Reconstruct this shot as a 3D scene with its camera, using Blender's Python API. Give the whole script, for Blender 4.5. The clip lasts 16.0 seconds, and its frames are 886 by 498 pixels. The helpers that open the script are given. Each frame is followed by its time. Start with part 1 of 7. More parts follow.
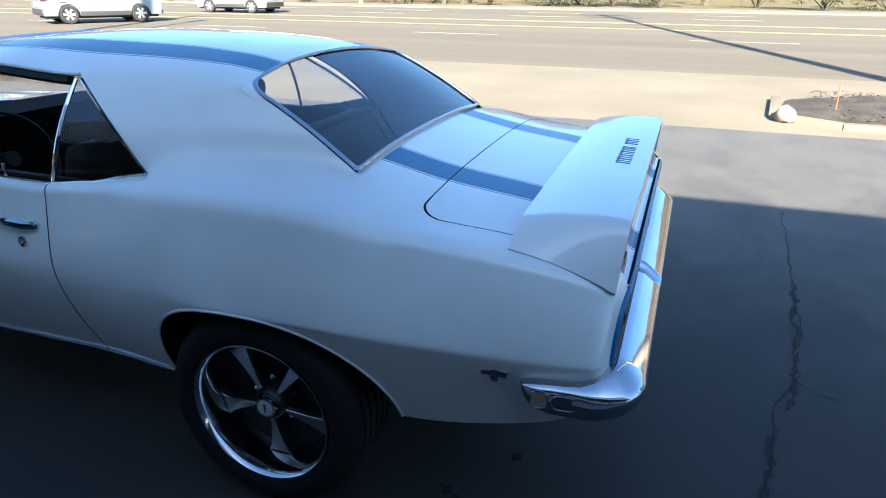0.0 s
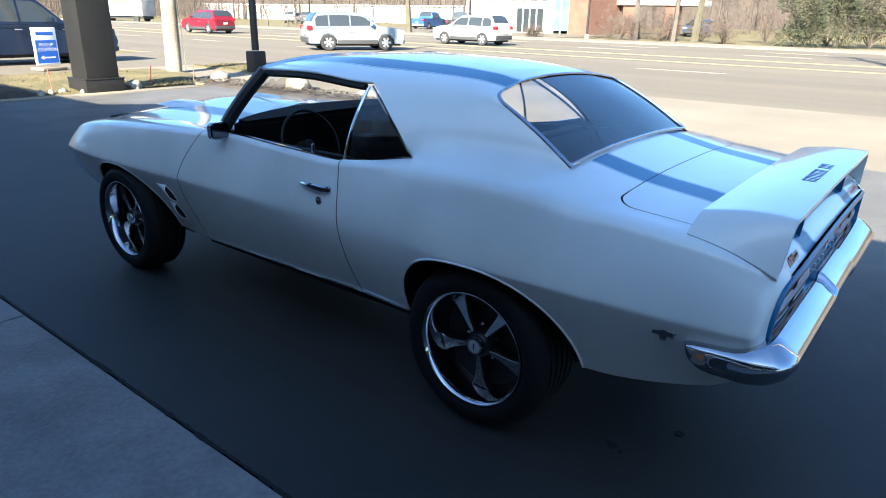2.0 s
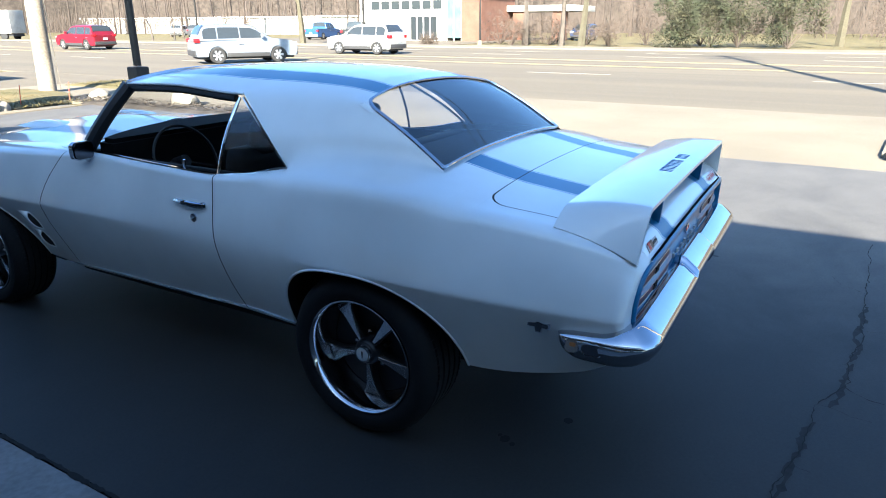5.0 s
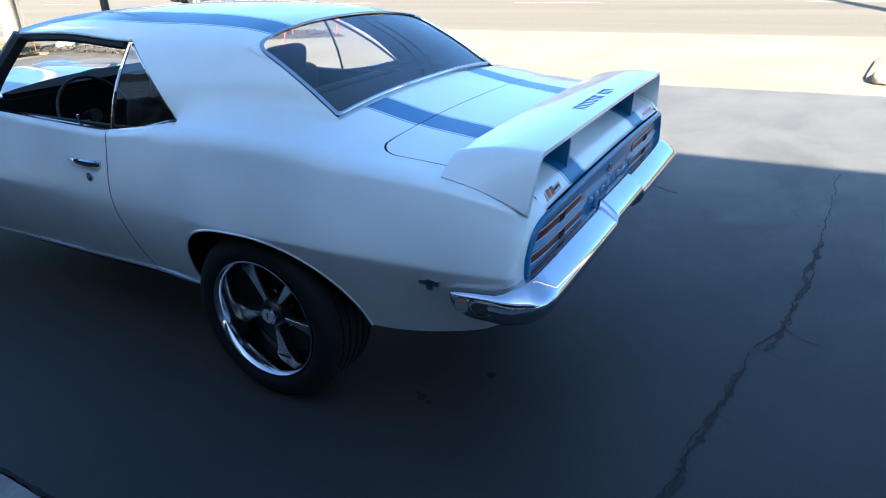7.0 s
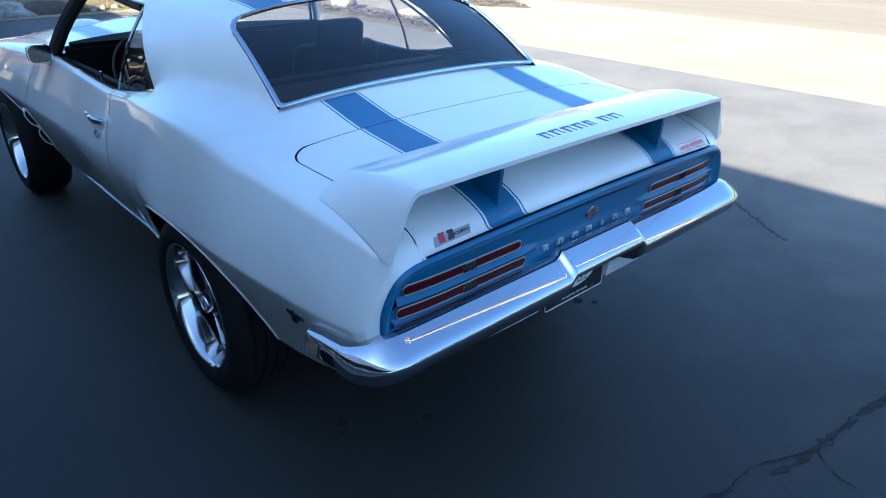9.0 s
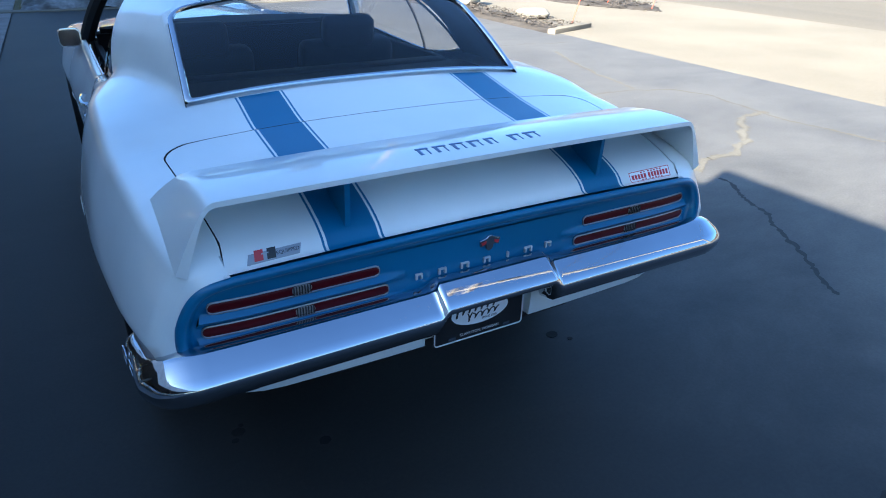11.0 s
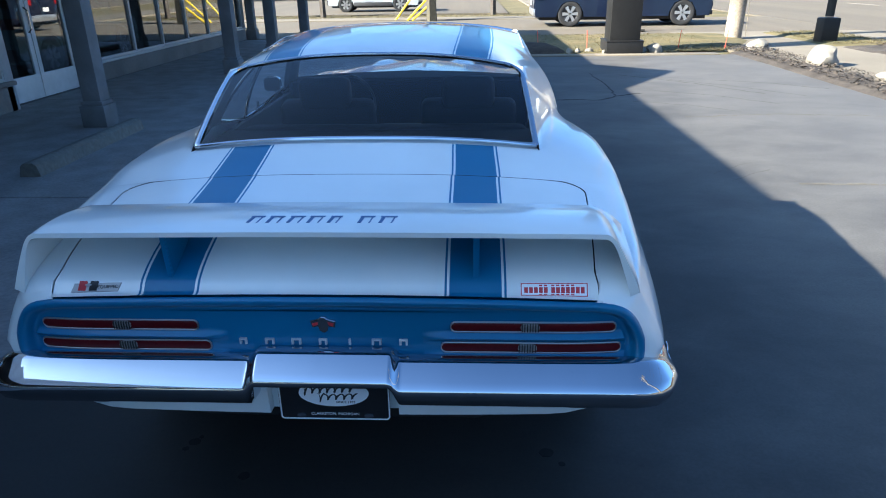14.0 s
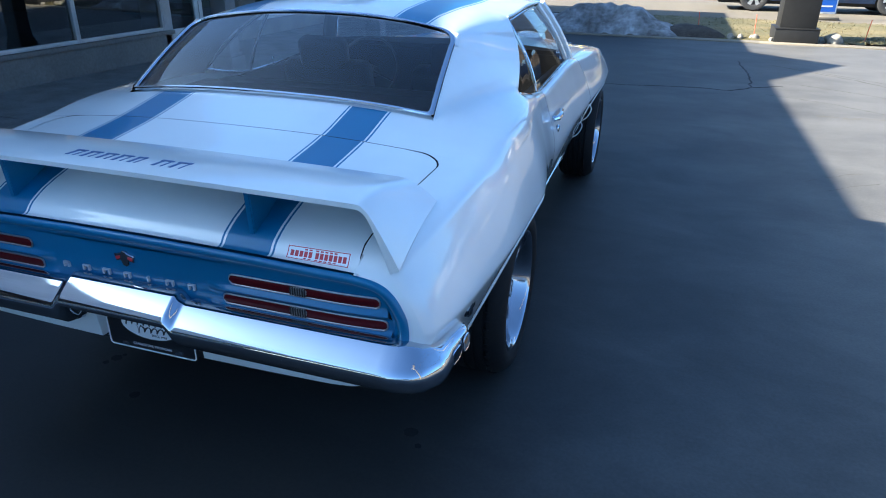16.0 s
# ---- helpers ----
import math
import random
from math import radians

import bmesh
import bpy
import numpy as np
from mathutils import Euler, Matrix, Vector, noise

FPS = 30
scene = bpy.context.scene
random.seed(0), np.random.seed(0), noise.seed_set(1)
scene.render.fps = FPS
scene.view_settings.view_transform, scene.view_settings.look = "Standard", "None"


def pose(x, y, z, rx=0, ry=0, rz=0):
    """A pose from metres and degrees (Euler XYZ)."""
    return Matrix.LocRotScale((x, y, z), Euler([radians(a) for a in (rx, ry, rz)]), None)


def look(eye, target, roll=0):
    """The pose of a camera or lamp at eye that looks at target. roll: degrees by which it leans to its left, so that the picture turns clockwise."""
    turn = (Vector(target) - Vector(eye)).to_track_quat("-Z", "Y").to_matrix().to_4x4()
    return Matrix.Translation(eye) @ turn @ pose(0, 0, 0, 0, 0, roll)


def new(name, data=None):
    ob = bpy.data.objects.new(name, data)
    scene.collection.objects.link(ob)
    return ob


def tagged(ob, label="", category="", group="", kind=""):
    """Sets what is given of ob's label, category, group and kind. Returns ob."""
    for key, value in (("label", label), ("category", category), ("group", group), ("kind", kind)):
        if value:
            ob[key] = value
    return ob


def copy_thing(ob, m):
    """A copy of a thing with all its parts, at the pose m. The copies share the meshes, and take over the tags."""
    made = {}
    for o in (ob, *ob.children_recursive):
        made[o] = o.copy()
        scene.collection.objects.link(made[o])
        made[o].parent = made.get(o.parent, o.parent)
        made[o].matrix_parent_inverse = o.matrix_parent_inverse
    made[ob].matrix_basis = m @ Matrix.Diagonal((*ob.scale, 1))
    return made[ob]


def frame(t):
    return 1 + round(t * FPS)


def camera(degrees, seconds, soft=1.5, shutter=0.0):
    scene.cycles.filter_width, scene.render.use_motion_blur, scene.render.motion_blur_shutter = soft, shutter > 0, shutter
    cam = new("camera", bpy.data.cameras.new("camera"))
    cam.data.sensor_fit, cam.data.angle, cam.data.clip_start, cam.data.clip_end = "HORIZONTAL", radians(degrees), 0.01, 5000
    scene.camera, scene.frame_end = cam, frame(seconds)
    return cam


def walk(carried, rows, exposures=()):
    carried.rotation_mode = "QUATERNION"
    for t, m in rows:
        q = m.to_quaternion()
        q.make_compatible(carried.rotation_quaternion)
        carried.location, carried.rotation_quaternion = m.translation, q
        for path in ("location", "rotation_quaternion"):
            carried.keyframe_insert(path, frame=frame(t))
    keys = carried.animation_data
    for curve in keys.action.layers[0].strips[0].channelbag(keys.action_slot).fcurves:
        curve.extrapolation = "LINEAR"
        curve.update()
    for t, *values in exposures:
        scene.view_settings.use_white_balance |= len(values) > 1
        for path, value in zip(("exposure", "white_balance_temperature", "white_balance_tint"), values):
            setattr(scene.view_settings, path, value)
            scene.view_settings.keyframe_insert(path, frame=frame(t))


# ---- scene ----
cam = camera(67.6, 16.0, soft=1.0)
PATH = [
    (0, (-2.356, -1.162, 1.607), (-0.612, -0.53, 0.858), 0.3),
    (0.5, (-2.521, -1.307, 1.633), (-0.848, -0.492, 0.9), 2.4),
    (0.7, (-2.566, -1.394, 1.594), (-0.92, -0.494, 0.9), 2.2),
    (1, (-2.628, -1.442, 1.629), (-1.047, -0.44, 0.925), 1.7),
    (1.5, (-2.795, -1.411, 1.623), (-1.299, -0.261, 0.959), 1.9),
    (2, (-2.861, -1.401, 1.61), (-1.375, -0.241, 0.943), 1.1),
    (2.1, (-2.87, -1.398, 1.594), (-1.39, -0.242, 0.906), 0.2),
    (2.5, (-2.857, -1.398, 1.611), (-1.386, -0.231, 0.922), 0.6),
    (3, (-2.858, -1.404, 1.623), (-1.366, -0.264, 0.933), 0.5),
    (3.5, (-2.88, -1.417, 1.617), (-1.357, -0.308, 0.949), 1.3),
    (4, (-2.873, -1.445, 1.595), (-1.273, -0.429, 0.958), 0.6),
    (4.5, (-2.862, -1.441, 1.63), (-1.206, -0.523, 0.984), 0.5),
    (4.7, (-2.836, -1.458, 1.611), (-1.185, -0.523, 0.978), 0.3),
    (7, (-2.472, -1.74, 1.583), (-0.892, -0.821, 0.772), -2.4),
    (7.5, (-2.253, -1.73, 1.604), (-0.711, -0.807, 0.727), 0.8),
    (8, (-2.057, -1.836, 1.6), (-0.547, -0.934, 0.647), 1.3),
    (8.5, (-1.85, -2.018, 1.613), (-0.476, -0.886, 0.701), 0.9),
    (10.8, (-1.034, -2.471, 1.619), (-0.122, -0.924, 0.738), -0.0),
    (11, (-0.943, -2.454, 1.603), (-0.053, -0.899, 0.713), 1.0),
    (11.5, (-0.693, -2.459, 1.625), (0.285, -0.965, 0.724), 2.1),
    (12, (-0.505, -2.546, 1.619), (0.231, -0.914, 0.728), 3.0),
    (12.5, (-0.313, -2.642, 1.653), (0.14, -0.881, 0.82), 2.5),
    (13, (-0.097, -2.571, 1.65), (0.167, -0.755, 0.854), 5.2),
    (13.5, (0.124, -2.531, 1.657), (0.241, -0.695, 0.873), 2.8),
    (14, (0.394, -2.595, 1.646), (0.305, -0.75, 0.881), -0.9),
    (14.5, (0.624, -2.635, 1.659), (0.393, -0.79, 0.922), -2.3),
    (15, (0.844, -2.518, 1.61), (0.632, -0.706, 0.791), 4.4),
    (15.3, (0.992, -2.434, 1.607), (0.782, -0.643, 0.743), 2.3),
    (15.5, (1.055, -2.415, 1.637), (0.835, -0.642, 0.738), 2.3),
    (15.6, (1.117, -2.39, 1.6), (0.829, -0.614, 0.727), 1.8),
    (16, (1.359, -2.38, 1.6), (0.798, -0.649, 0.771), 0.9),
]
EXPOSURES = [(0.0, 2.45), (1.0, 2.2), (1.5, 2.33), (2.5, 2.7), (3.5, 2.8), (4.5, 2.61), (7.0, 2.8), (8.5, 2.9), (11.0, 2.57), (12.0, 2.53), (13.5, 2.23), (14.5, 2.23), (16.0, 2.45)]
walk(cam, [(t, look(eye, target, roll)) for t, eye, target, roll in PATH], [(t, stops, 6650 if t < 2 else 6500 if t < 9 else 6210, 8) for t, stops in EXPOSURES])

# ---- sky, sun, exposure ----
SUN_AZ, SUN_EL = radians(19.0), radians(29.5)      # shadows fall towards +x, turned a little to +y
world = bpy.data.worlds.new("sky")
scene.world = world
world.use_nodes = True
wn, wl = world.node_tree.nodes, world.node_tree.links
sky = wn.new("ShaderNodeTexSky")
sky.sky_type, sky.sun_disc = "NISHITA", False
sky.sun_elevation, sky.sun_rotation = SUN_EL, radians(270.0 - 19.0)
sky.air_density, sky.dust_density, sky.ozone_density = 0.8, 2.2, 1.6
cool = wn.new("ShaderNodeVectorMath")          # clear winter air: less red in the sky
cool.operation, cool.inputs[1].default_value = "MULTIPLY", (0.68, 1.0, 1.275)
wl.new(sky.outputs[0], cool.inputs[0]), wl.new(cool.outputs[0], wn["Background"].inputs[0])
wn["Background"].inputs[1].default_value = 0.067
sun = new("sun", bpy.data.lights.new("sun", "SUN"))
sun.data.energy, sun.data.angle, sun.data.color = 5.0, radians(0.55), (1.0, 0.925, 0.79)
to_sun = Vector((-math.cos(SUN_AZ) * math.cos(SUN_EL), -math.sin(SUN_AZ) * math.cos(SUN_EL), math.sin(SUN_EL)))
sun.matrix_world = look(to_sun * 50, (0, 0, 0))


# ---- materials ----
def material(name, colour, rough=0.5, metal=0.0, coat=0.0, spread=0.0, grain=8.0, bump=0.0, bump_scale=60.0, second=None, second_scale=1.2, emit=None, island=0.0, stretch=None, shine=0.5, lane=None):
    """A surface with fine grain, large uneven tone and relief."""
    m = bpy.data.materials.new(name)
    m.use_nodes = True
    n, l = m.node_tree.nodes, m.node_tree.links
    b = n["Principled BSDF"]
    b.inputs["Base Color"].default_value = (*colour, 1)
    b.inputs["Roughness"].default_value = rough
    b.inputs["Metallic"].default_value = metal
    b.inputs["Specular IOR Level"].default_value = shine
    b.inputs["Coat Weight"].default_value = coat
    b.inputs["Coat Roughness"].default_value = 0.04
    if emit:
        b.inputs["Emission Color"].default_value, b.inputs["Emission Strength"].default_value = (*emit[0], 1), emit[1]
    where = n.new("ShaderNodeTexCoord").outputs["Object"]
    if spread or second:
        fine, broad = n.new("ShaderNodeTexNoise"), n.new("ShaderNodeTexNoise")
        fine.inputs["Scale"].default_value, fine.inputs["Detail"].default_value = grain, 6
        broad.inputs["Scale"].default_value, broad.inputs["Detail"].default_value = second_scale, 5
        l.new(where, fine.inputs["Vector"])
        if stretch:
            swirl = n.new("ShaderNodeMapping")
            swirl.inputs["Scale"].default_value, swirl.inputs["Rotation"].default_value = stretch, (0, 0, 0.35)
            broad.inputs["Distortion"].default_value, broad.inputs["Detail"].default_value, broad.inputs["Roughness"].default_value = 0.35, 10, 0.66
            l.new(where, swirl.inputs["Vector"]), l.new(swirl.outputs[0], broad.inputs["Vector"])
        else:
            l.new(where, broad.inputs["Vector"])
        mix = n.new("ShaderNodeMix")
        mix.data_type = "RGBA"
        other = second or tuple(c * 0.8 for c in colour)
        mix.inputs["A"].default_value, mix.inputs["B"].default_value = (*colour, 1), (*other, 1)
        ramp = n.new("ShaderNodeMapRange")
        ramp.inputs["From Min"].default_value, ramp.inputs["From Max"].default_value = 0.36, 0.64
        l.new(broad.outputs["Fac"], ramp.inputs["Value"])
        l.new(ramp.outputs[0], mix.inputs["Factor"])
        scale = n.new("ShaderNodeMapRange")
        scale.inputs["From Min"].default_value, scale.inputs["From Max"].default_value = 0.25, 0.75
        scale.inputs["To Min"].default_value, scale.inputs["To Max"].default_value = 1 - spread, 1 + spread
        l.new(fine.outputs["Fac"], scale.inputs["Value"])
        tone = n.new("ShaderNodeVectorMath")
        tone.operation = "SCALE"
        l.new(mix.outputs["Result"], tone.inputs[0])
        l.new(scale.outputs[0], tone.inputs["Scale"])
        last = tone.outputs[0]
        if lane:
            # colour brightened towards +x: extra sunlight painted into the lane, stalls left dark
            xyz, sun_ramp, sun_lifted, jitter = n.new("ShaderNodeSeparateXYZ"), n.new("ShaderNodeMapRange"), n.new("ShaderNodeVectorMath"), n.new("ShaderNodeMath")
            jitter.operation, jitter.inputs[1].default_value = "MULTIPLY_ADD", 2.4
            sun_ramp.interpolation_type = "SMOOTHSTEP"
            sun_ramp.inputs["From Min"].default_value, sun_ramp.inputs["From Max"].default_value = lane[0], lane[1]
            sun_ramp.inputs["To Min"].default_value, sun_ramp.inputs["To Max"].default_value = 1.0, lane[2]
            sun_lifted.operation = "SCALE"
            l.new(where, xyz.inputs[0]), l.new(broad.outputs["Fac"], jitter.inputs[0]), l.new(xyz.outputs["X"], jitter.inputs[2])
            l.new(jitter.outputs[0], sun_ramp.inputs["Value"]), l.new(last, sun_lifted.inputs[0]), l.new(sun_ramp.outputs[0], sun_lifted.inputs["Scale"])
            last = sun_lifted.outputs[0]
        if island:
            geo = n.new("ShaderNodeNewGeometry")
            isl = n.new("ShaderNodeMapRange")
            isl.inputs["To Min"].default_value, isl.inputs["To Max"].default_value = 1 - island, 1 + island
            l.new(geo.outputs["Random Per Island"], isl.inputs["Value"])
            t2 = n.new("ShaderNodeVectorMath")
            t2.operation = "SCALE"
            l.new(last, t2.inputs[0]), l.new(isl.outputs[0], t2.inputs["Scale"])
            last = t2.outputs[0]
        l.new(last, b.inputs["Base Color"])
    if bump:
        tex, bp = n.new("ShaderNodeTexNoise"), n.new("ShaderNodeBump")
        tex.inputs["Scale"].default_value, tex.inputs["Detail"].default_value = bump_scale, 8
        bp.inputs["Strength"].default_value, bp.inputs["Distance"].default_value = bump, 0.01
        l.new(where, tex.inputs["Vector"]), l.new(tex.outputs["Fac"], bp.inputs["Height"]), l.new(bp.outputs[0], b.inputs["Normal"])
    return m


def glass(name, tint, gloss_rough=0.0, bare=0.05):
    """A thin tinted pane: clear through, mirroring at its face."""
    m = bpy.data.materials.new(name)
    m.use_nodes = True
    n, l = m.node_tree.nodes, m.node_tree.links
    clear, shine, mix, facing = n.new("ShaderNodeBsdfTransparent"), n.new("ShaderNodeBsdfGlossy"), n.new("ShaderNodeMixShader"), n.new("ShaderNodeLayerWeight")
    power, fres = n.new("ShaderNodeMath"), n.new("ShaderNodeMapRange")
    power.operation, power.inputs[1].default_value = "POWER", 2.6
    clear.inputs[0].default_value = (*tint, 1)
    shine.inputs["Roughness"].default_value = gloss_rough
    facing.inputs["Blend"].default_value = 0.5
    fres.inputs["To Min"].default_value, fres.inputs["To Max"].default_value = bare, 0.75
    l.new(facing.outputs["Facing"], power.inputs[0]), l.new(power.outputs[0], fres.inputs["Value"])
    l.new(fres.outputs[0], mix.inputs[0]), l.new(clear.outputs[0], mix.inputs[1]), l.new(shine.outputs[0], mix.inputs[2])
    l.new(mix.outputs[0], n["Material Output"].inputs["Surface"])
    return m


WHITE = material("white_paint", (0.785, 0.815, 0.805), rough=0.28, coat=1.0, spread=0.012, grain=3.0)
BLUE = material("blue_metallic_paint", (0.005, 0.148, 0.305), rough=0.38, metal=0.1, coat=0.4, shine=0.25, spread=0.06, grain=400.0)
CHROME = material("chrome", (0.62, 0.65, 0.70), rough=0.06, metal=1.0, spread=0.02, grain=5.0)
POLISHED = material("polished_alloy", (0.70, 0.71, 0.73), rough=0.24, metal=1.0, spread=0.05, grain=30.0)
RIMMETAL = material("polished_rim", (0.54, 0.555, 0.59), rough=0.09, metal=1.0, spread=0.04, grain=20.0)
CAPFACE = material("pale_cap_face", (0.46, 0.48, 0.50), rough=0.35, coat=0.4)
AMBER = material("amber_lens", (0.45, 0.16, 0.04), rough=0.3, coat=0.2)
DARKCHROME = material("dark_chrome", (0.10, 0.10, 0.11), rough=0.12, metal=1.0)
SATIN = material("satin_trim_metal", (0.30, 0.30, 0.31), rough=0.4, metal=0.9)
ALLOY_BLACK = material("black_painted_alloy", (0.009, 0.009, 0.010), rough=0.38, spread=0.2, grain=40.0)
BLACK = material("black_trim", (0.012, 0.012, 0.014), rough=0.55, spread=0.2, grain=40.0)
GAP = material("shut_line_dark", (0.006, 0.006, 0.007), rough=0.9)
RUBBER = material("tyre_rubber", (0.008, 0.008, 0.009), shine=0.25, rough=0.72, spread=0.25, grain=60.0, bump=0.15, bump_scale=200.0)
DASH = material("matt_black_dash", (0.0035, 0.0036, 0.004), rough=0.85, shine=0.12, spread=0.2, grain=90.0)
VINYL = material("black_vinyl", (0.006, 0.0063, 0.007), rough=0.65, shine=0.25, spread=0.2, grain=90.0, bump=0.2, bump_scale=300.0)
LENS_RED = material("red_lamp_lens", (0.085, 0.004, 0.007), rough=0.35, coat=0.03, shine=0.15, spread=0.2, grain=120.0)
LENS_CLEAR = material("clear_lamp_lens", (0.24, 0.22, 0.21), rough=0.3, coat=0.2, spread=0.2, grain=150.0)
RED = material("red_enamel", (0.52, 0.03, 0.04), rough=0.4)
INK = material("stripe_blue_ink", (0.035, 0.10, 0.24), rough=0.4)
PLATE_BLACK = material("plate_black", (0.012, 0.012, 0.014), rough=0.35)
PLATE_WHITE = material("plate_white", (0.78, 0.78, 0.78), rough=0.4)
CAR_GLASS = glass("tinted_car_glass", (0.90, 0.92, 0.93), bare=0.035)
SHADE_GLASS = glass("dark_car_glass", (0.82, 0.84, 0.85), bare=0.04)
SHOP_GLASS = glass("shop_glass", (0.55, 0.58, 0.58), bare=0.15)


# ---- building blocks ----
def part(name, bm, mat, parent=None, label="", smooth=40):
    me = bpy.data.meshes.new(name)
    bm.to_mesh(me)
    bm.free()
    for m in (mat if isinstance(mat, (list, tuple)) else [mat]):
        me.materials.append(m)
    if smooth:
        me.shade_smooth()
        me.set_sharp_from_angle(angle=radians(smooth))
    ob = new(name, me)
    ob.parent = parent
    if label:
        ob["label"] = label
    return ob


def thing(name, label, category, group="", kind="", at=None):
    ob = new(name)
    if at is not None:
        ob.matrix_basis = at
    return tagged(ob, label, category, group, kind)


def curve(*pairs):
    """A smooth curve through (key, value) pairs."""
    k, v = np.array(pairs, float).T
    d = np.diff(v) / np.diff(k)
    s = np.r_[d[0], [0 if a * b <= 0 else 2 * a * b / (a + b) for a, b in zip(d[:-1], d[1:])], d[-1]]

    def at(x):
        i = int(np.clip(np.searchsorted(k, x) - 1, 0, len(k) - 2))
        h = k[i + 1] - k[i]
        t = min(max((x - k[i]) / h, 0.0), 1.0)
        return float((2 * t**3 - 3 * t**2 + 1) * v[i] + (t**3 - 2 * t**2 + t) * h * s[i] + (3 * t**2 - 2 * t**3) * v[i + 1] + (t**3 - t**2) * h * s[i + 1])

    return at


def grid(fn, us, vs, mat_of=None, flip=False, bm=None):
    """A sheet over us and vs; fn(u, v) gives the place."""
    bm = bm or bmesh.new()
    rows = [[bm.verts.new(fn(u, v)) for v in vs] for u in us]
    for i in range(len(us) - 1):
        for j in range(len(vs) - 1):
            q = [rows[i][j], rows[i + 1][j], rows[i + 1][j + 1], rows[i][j + 1]]
            try:
                f = bm.faces.new(q[::-1] if flip else q)
            except ValueError:
                continue
            if mat_of:
                f.material_index = mat_of((us[i] + us[i + 1]) / 2, (vs[j] + vs[j + 1]) / 2)
    return bm


def weld(bm, d=0.0004):
    bmesh.ops.remove_doubles(bm, verts=bm.verts, dist=d)
    bmesh.ops.recalc_face_normals(bm, faces=bm.faces)
    return bm


def box(x0, x1, y0, y1, z0, z1, bevel=0.0, bm=None, seg=2):
    own = bmesh.new()
    bmesh.ops.create_cube(own, size=1.0, matrix=Matrix.LocRotScale(((x0 + x1) / 2, (y0 + y1) / 2, (z0 + z1) / 2), None, (x1 - x0, y1 - y0, z1 - z0)))
    if bevel:
        bmesh.ops.bevel(own, geom=own.edges[:], offset=bevel, segments=seg, profile=0.6, affect="EDGES", clamp_overlap=True)
    return join(bm, own)


def join(bm, own):
    if bm is None:
        return own
    me = bpy.data.meshes.new("t")
    own.to_mesh(me)
    own.free()
    bm.from_mesh(me)
    bpy.data.meshes.remove(me)
    return bm


def tube(points, radius, sides=8, bm=None, closed=False, flat=1.0):
    """A round bar along points; radius may be a list."""
    bm = bm or bmesh.new()
    p = [Vector(q) for q in points]
    r = radius if isinstance(radius, (list, tuple)) else [radius] * len(p)
    rings, up = [], None
    for i, q in enumerate(p):
        a, b = p[i - 1] if (i or closed) else q, p[(i + 1) % len(p)] if (i < len(p) - 1 or closed) else q
        way = (b - a).normalized()
        if up is None:
            up = way.orthogonal().normalized()
        side = way.cross(up).normalized()
        up = side.cross(way).normalized()
        rings.append([bm.verts.new(q + r[i] * (math.cos(t) * side + flat * math.sin(t) * up)) for t in [2 * math.pi * k / sides for k in range(sides)]])
    pairs = list(zip(rings, rings[1:])) + ([(rings[-1], rings[0])] if closed else [])
    for a, b in pairs:
        for k in range(sides):
            bm.faces.new((a[k], a[(k + 1) % sides], b[(k + 1) % sides], b[k]))
    if not closed:
        bm.faces.new(rings[0][::-1]), bm.faces.new(rings[-1])
    return bm


def lathe(profile, sides=48, axis="x", at=(0, 0, 0), bm=None, closed=True):
    """Turns (along, radius) round an axis."""
    bm = bm or bmesh.new()
    rings = []
    for a, r in profile:
        ring = []
        for k in range(sides):
            c, s = r * math.cos(2 * math.pi * k / sides), r * math.sin(2 * math.pi * k / sides)
            ring.append(bm.verts.new(Vector(at) + Vector({"x": (a, c, s), "y": (c, a, s), "z": (c, s, a)}[axis])))
        rings.append(ring)
    pairs = list(zip(rings, rings[1:])) + ([(rings[-1], rings[0])] if closed else [])
    for a, b in pairs:
        for k in range(sides):
            bm.faces.new((a[k], a[(k + 1) % sides], b[(k + 1) % sides], b[k]))
    bmesh.ops.recalc_face_normals(bm, faces=bm.faces)
    return bm


def prism(outline, depth, place, bm=None, bevel=0.0):
    """A flat outline of (a, b) points, thickened; place(a, b, c) lays it into the world."""
    own = bmesh.new()
    front = [own.verts.new(place(a, b, depth)) for a, b in outline]
    back = [own.verts.new(place(a, b, 0.0)) for a, b in outline]
    n = len(outline)
    own.faces.new(front), own.faces.new(back[::-1])
    for i in range(n):
        own.faces.new((front[i], back[i], back[(i + 1) % n], front[(i + 1) % n]))
    bmesh.ops.recalc_face_normals(own, faces=own.faces)
    if bevel:
        bmesh.ops.bevel(own, geom=[e for e in own.edges if all(v in front for v in e.verts)], offset=bevel, segments=2, affect="EDGES", clamp_overlap=True)
    return join(bm, own)


def rounded(w, h, r, n=5):
    """The outline of a rounded rectangle about its middle."""
    out = []
    for cx, cy, a0 in ((w / 2 - r, h / 2 - r, 0), (-w / 2 + r, h / 2 - r, 90), (-w / 2 + r, -h / 2 + r, 180), (w / 2 - r, -h / 2 + r, 270)):
        out += [(cx + r * math.cos(radians(a0 + 90 * k / n)), cy + r * math.sin(radians(a0 + 90 * k / n))) for k in range(n + 1)]
    return out


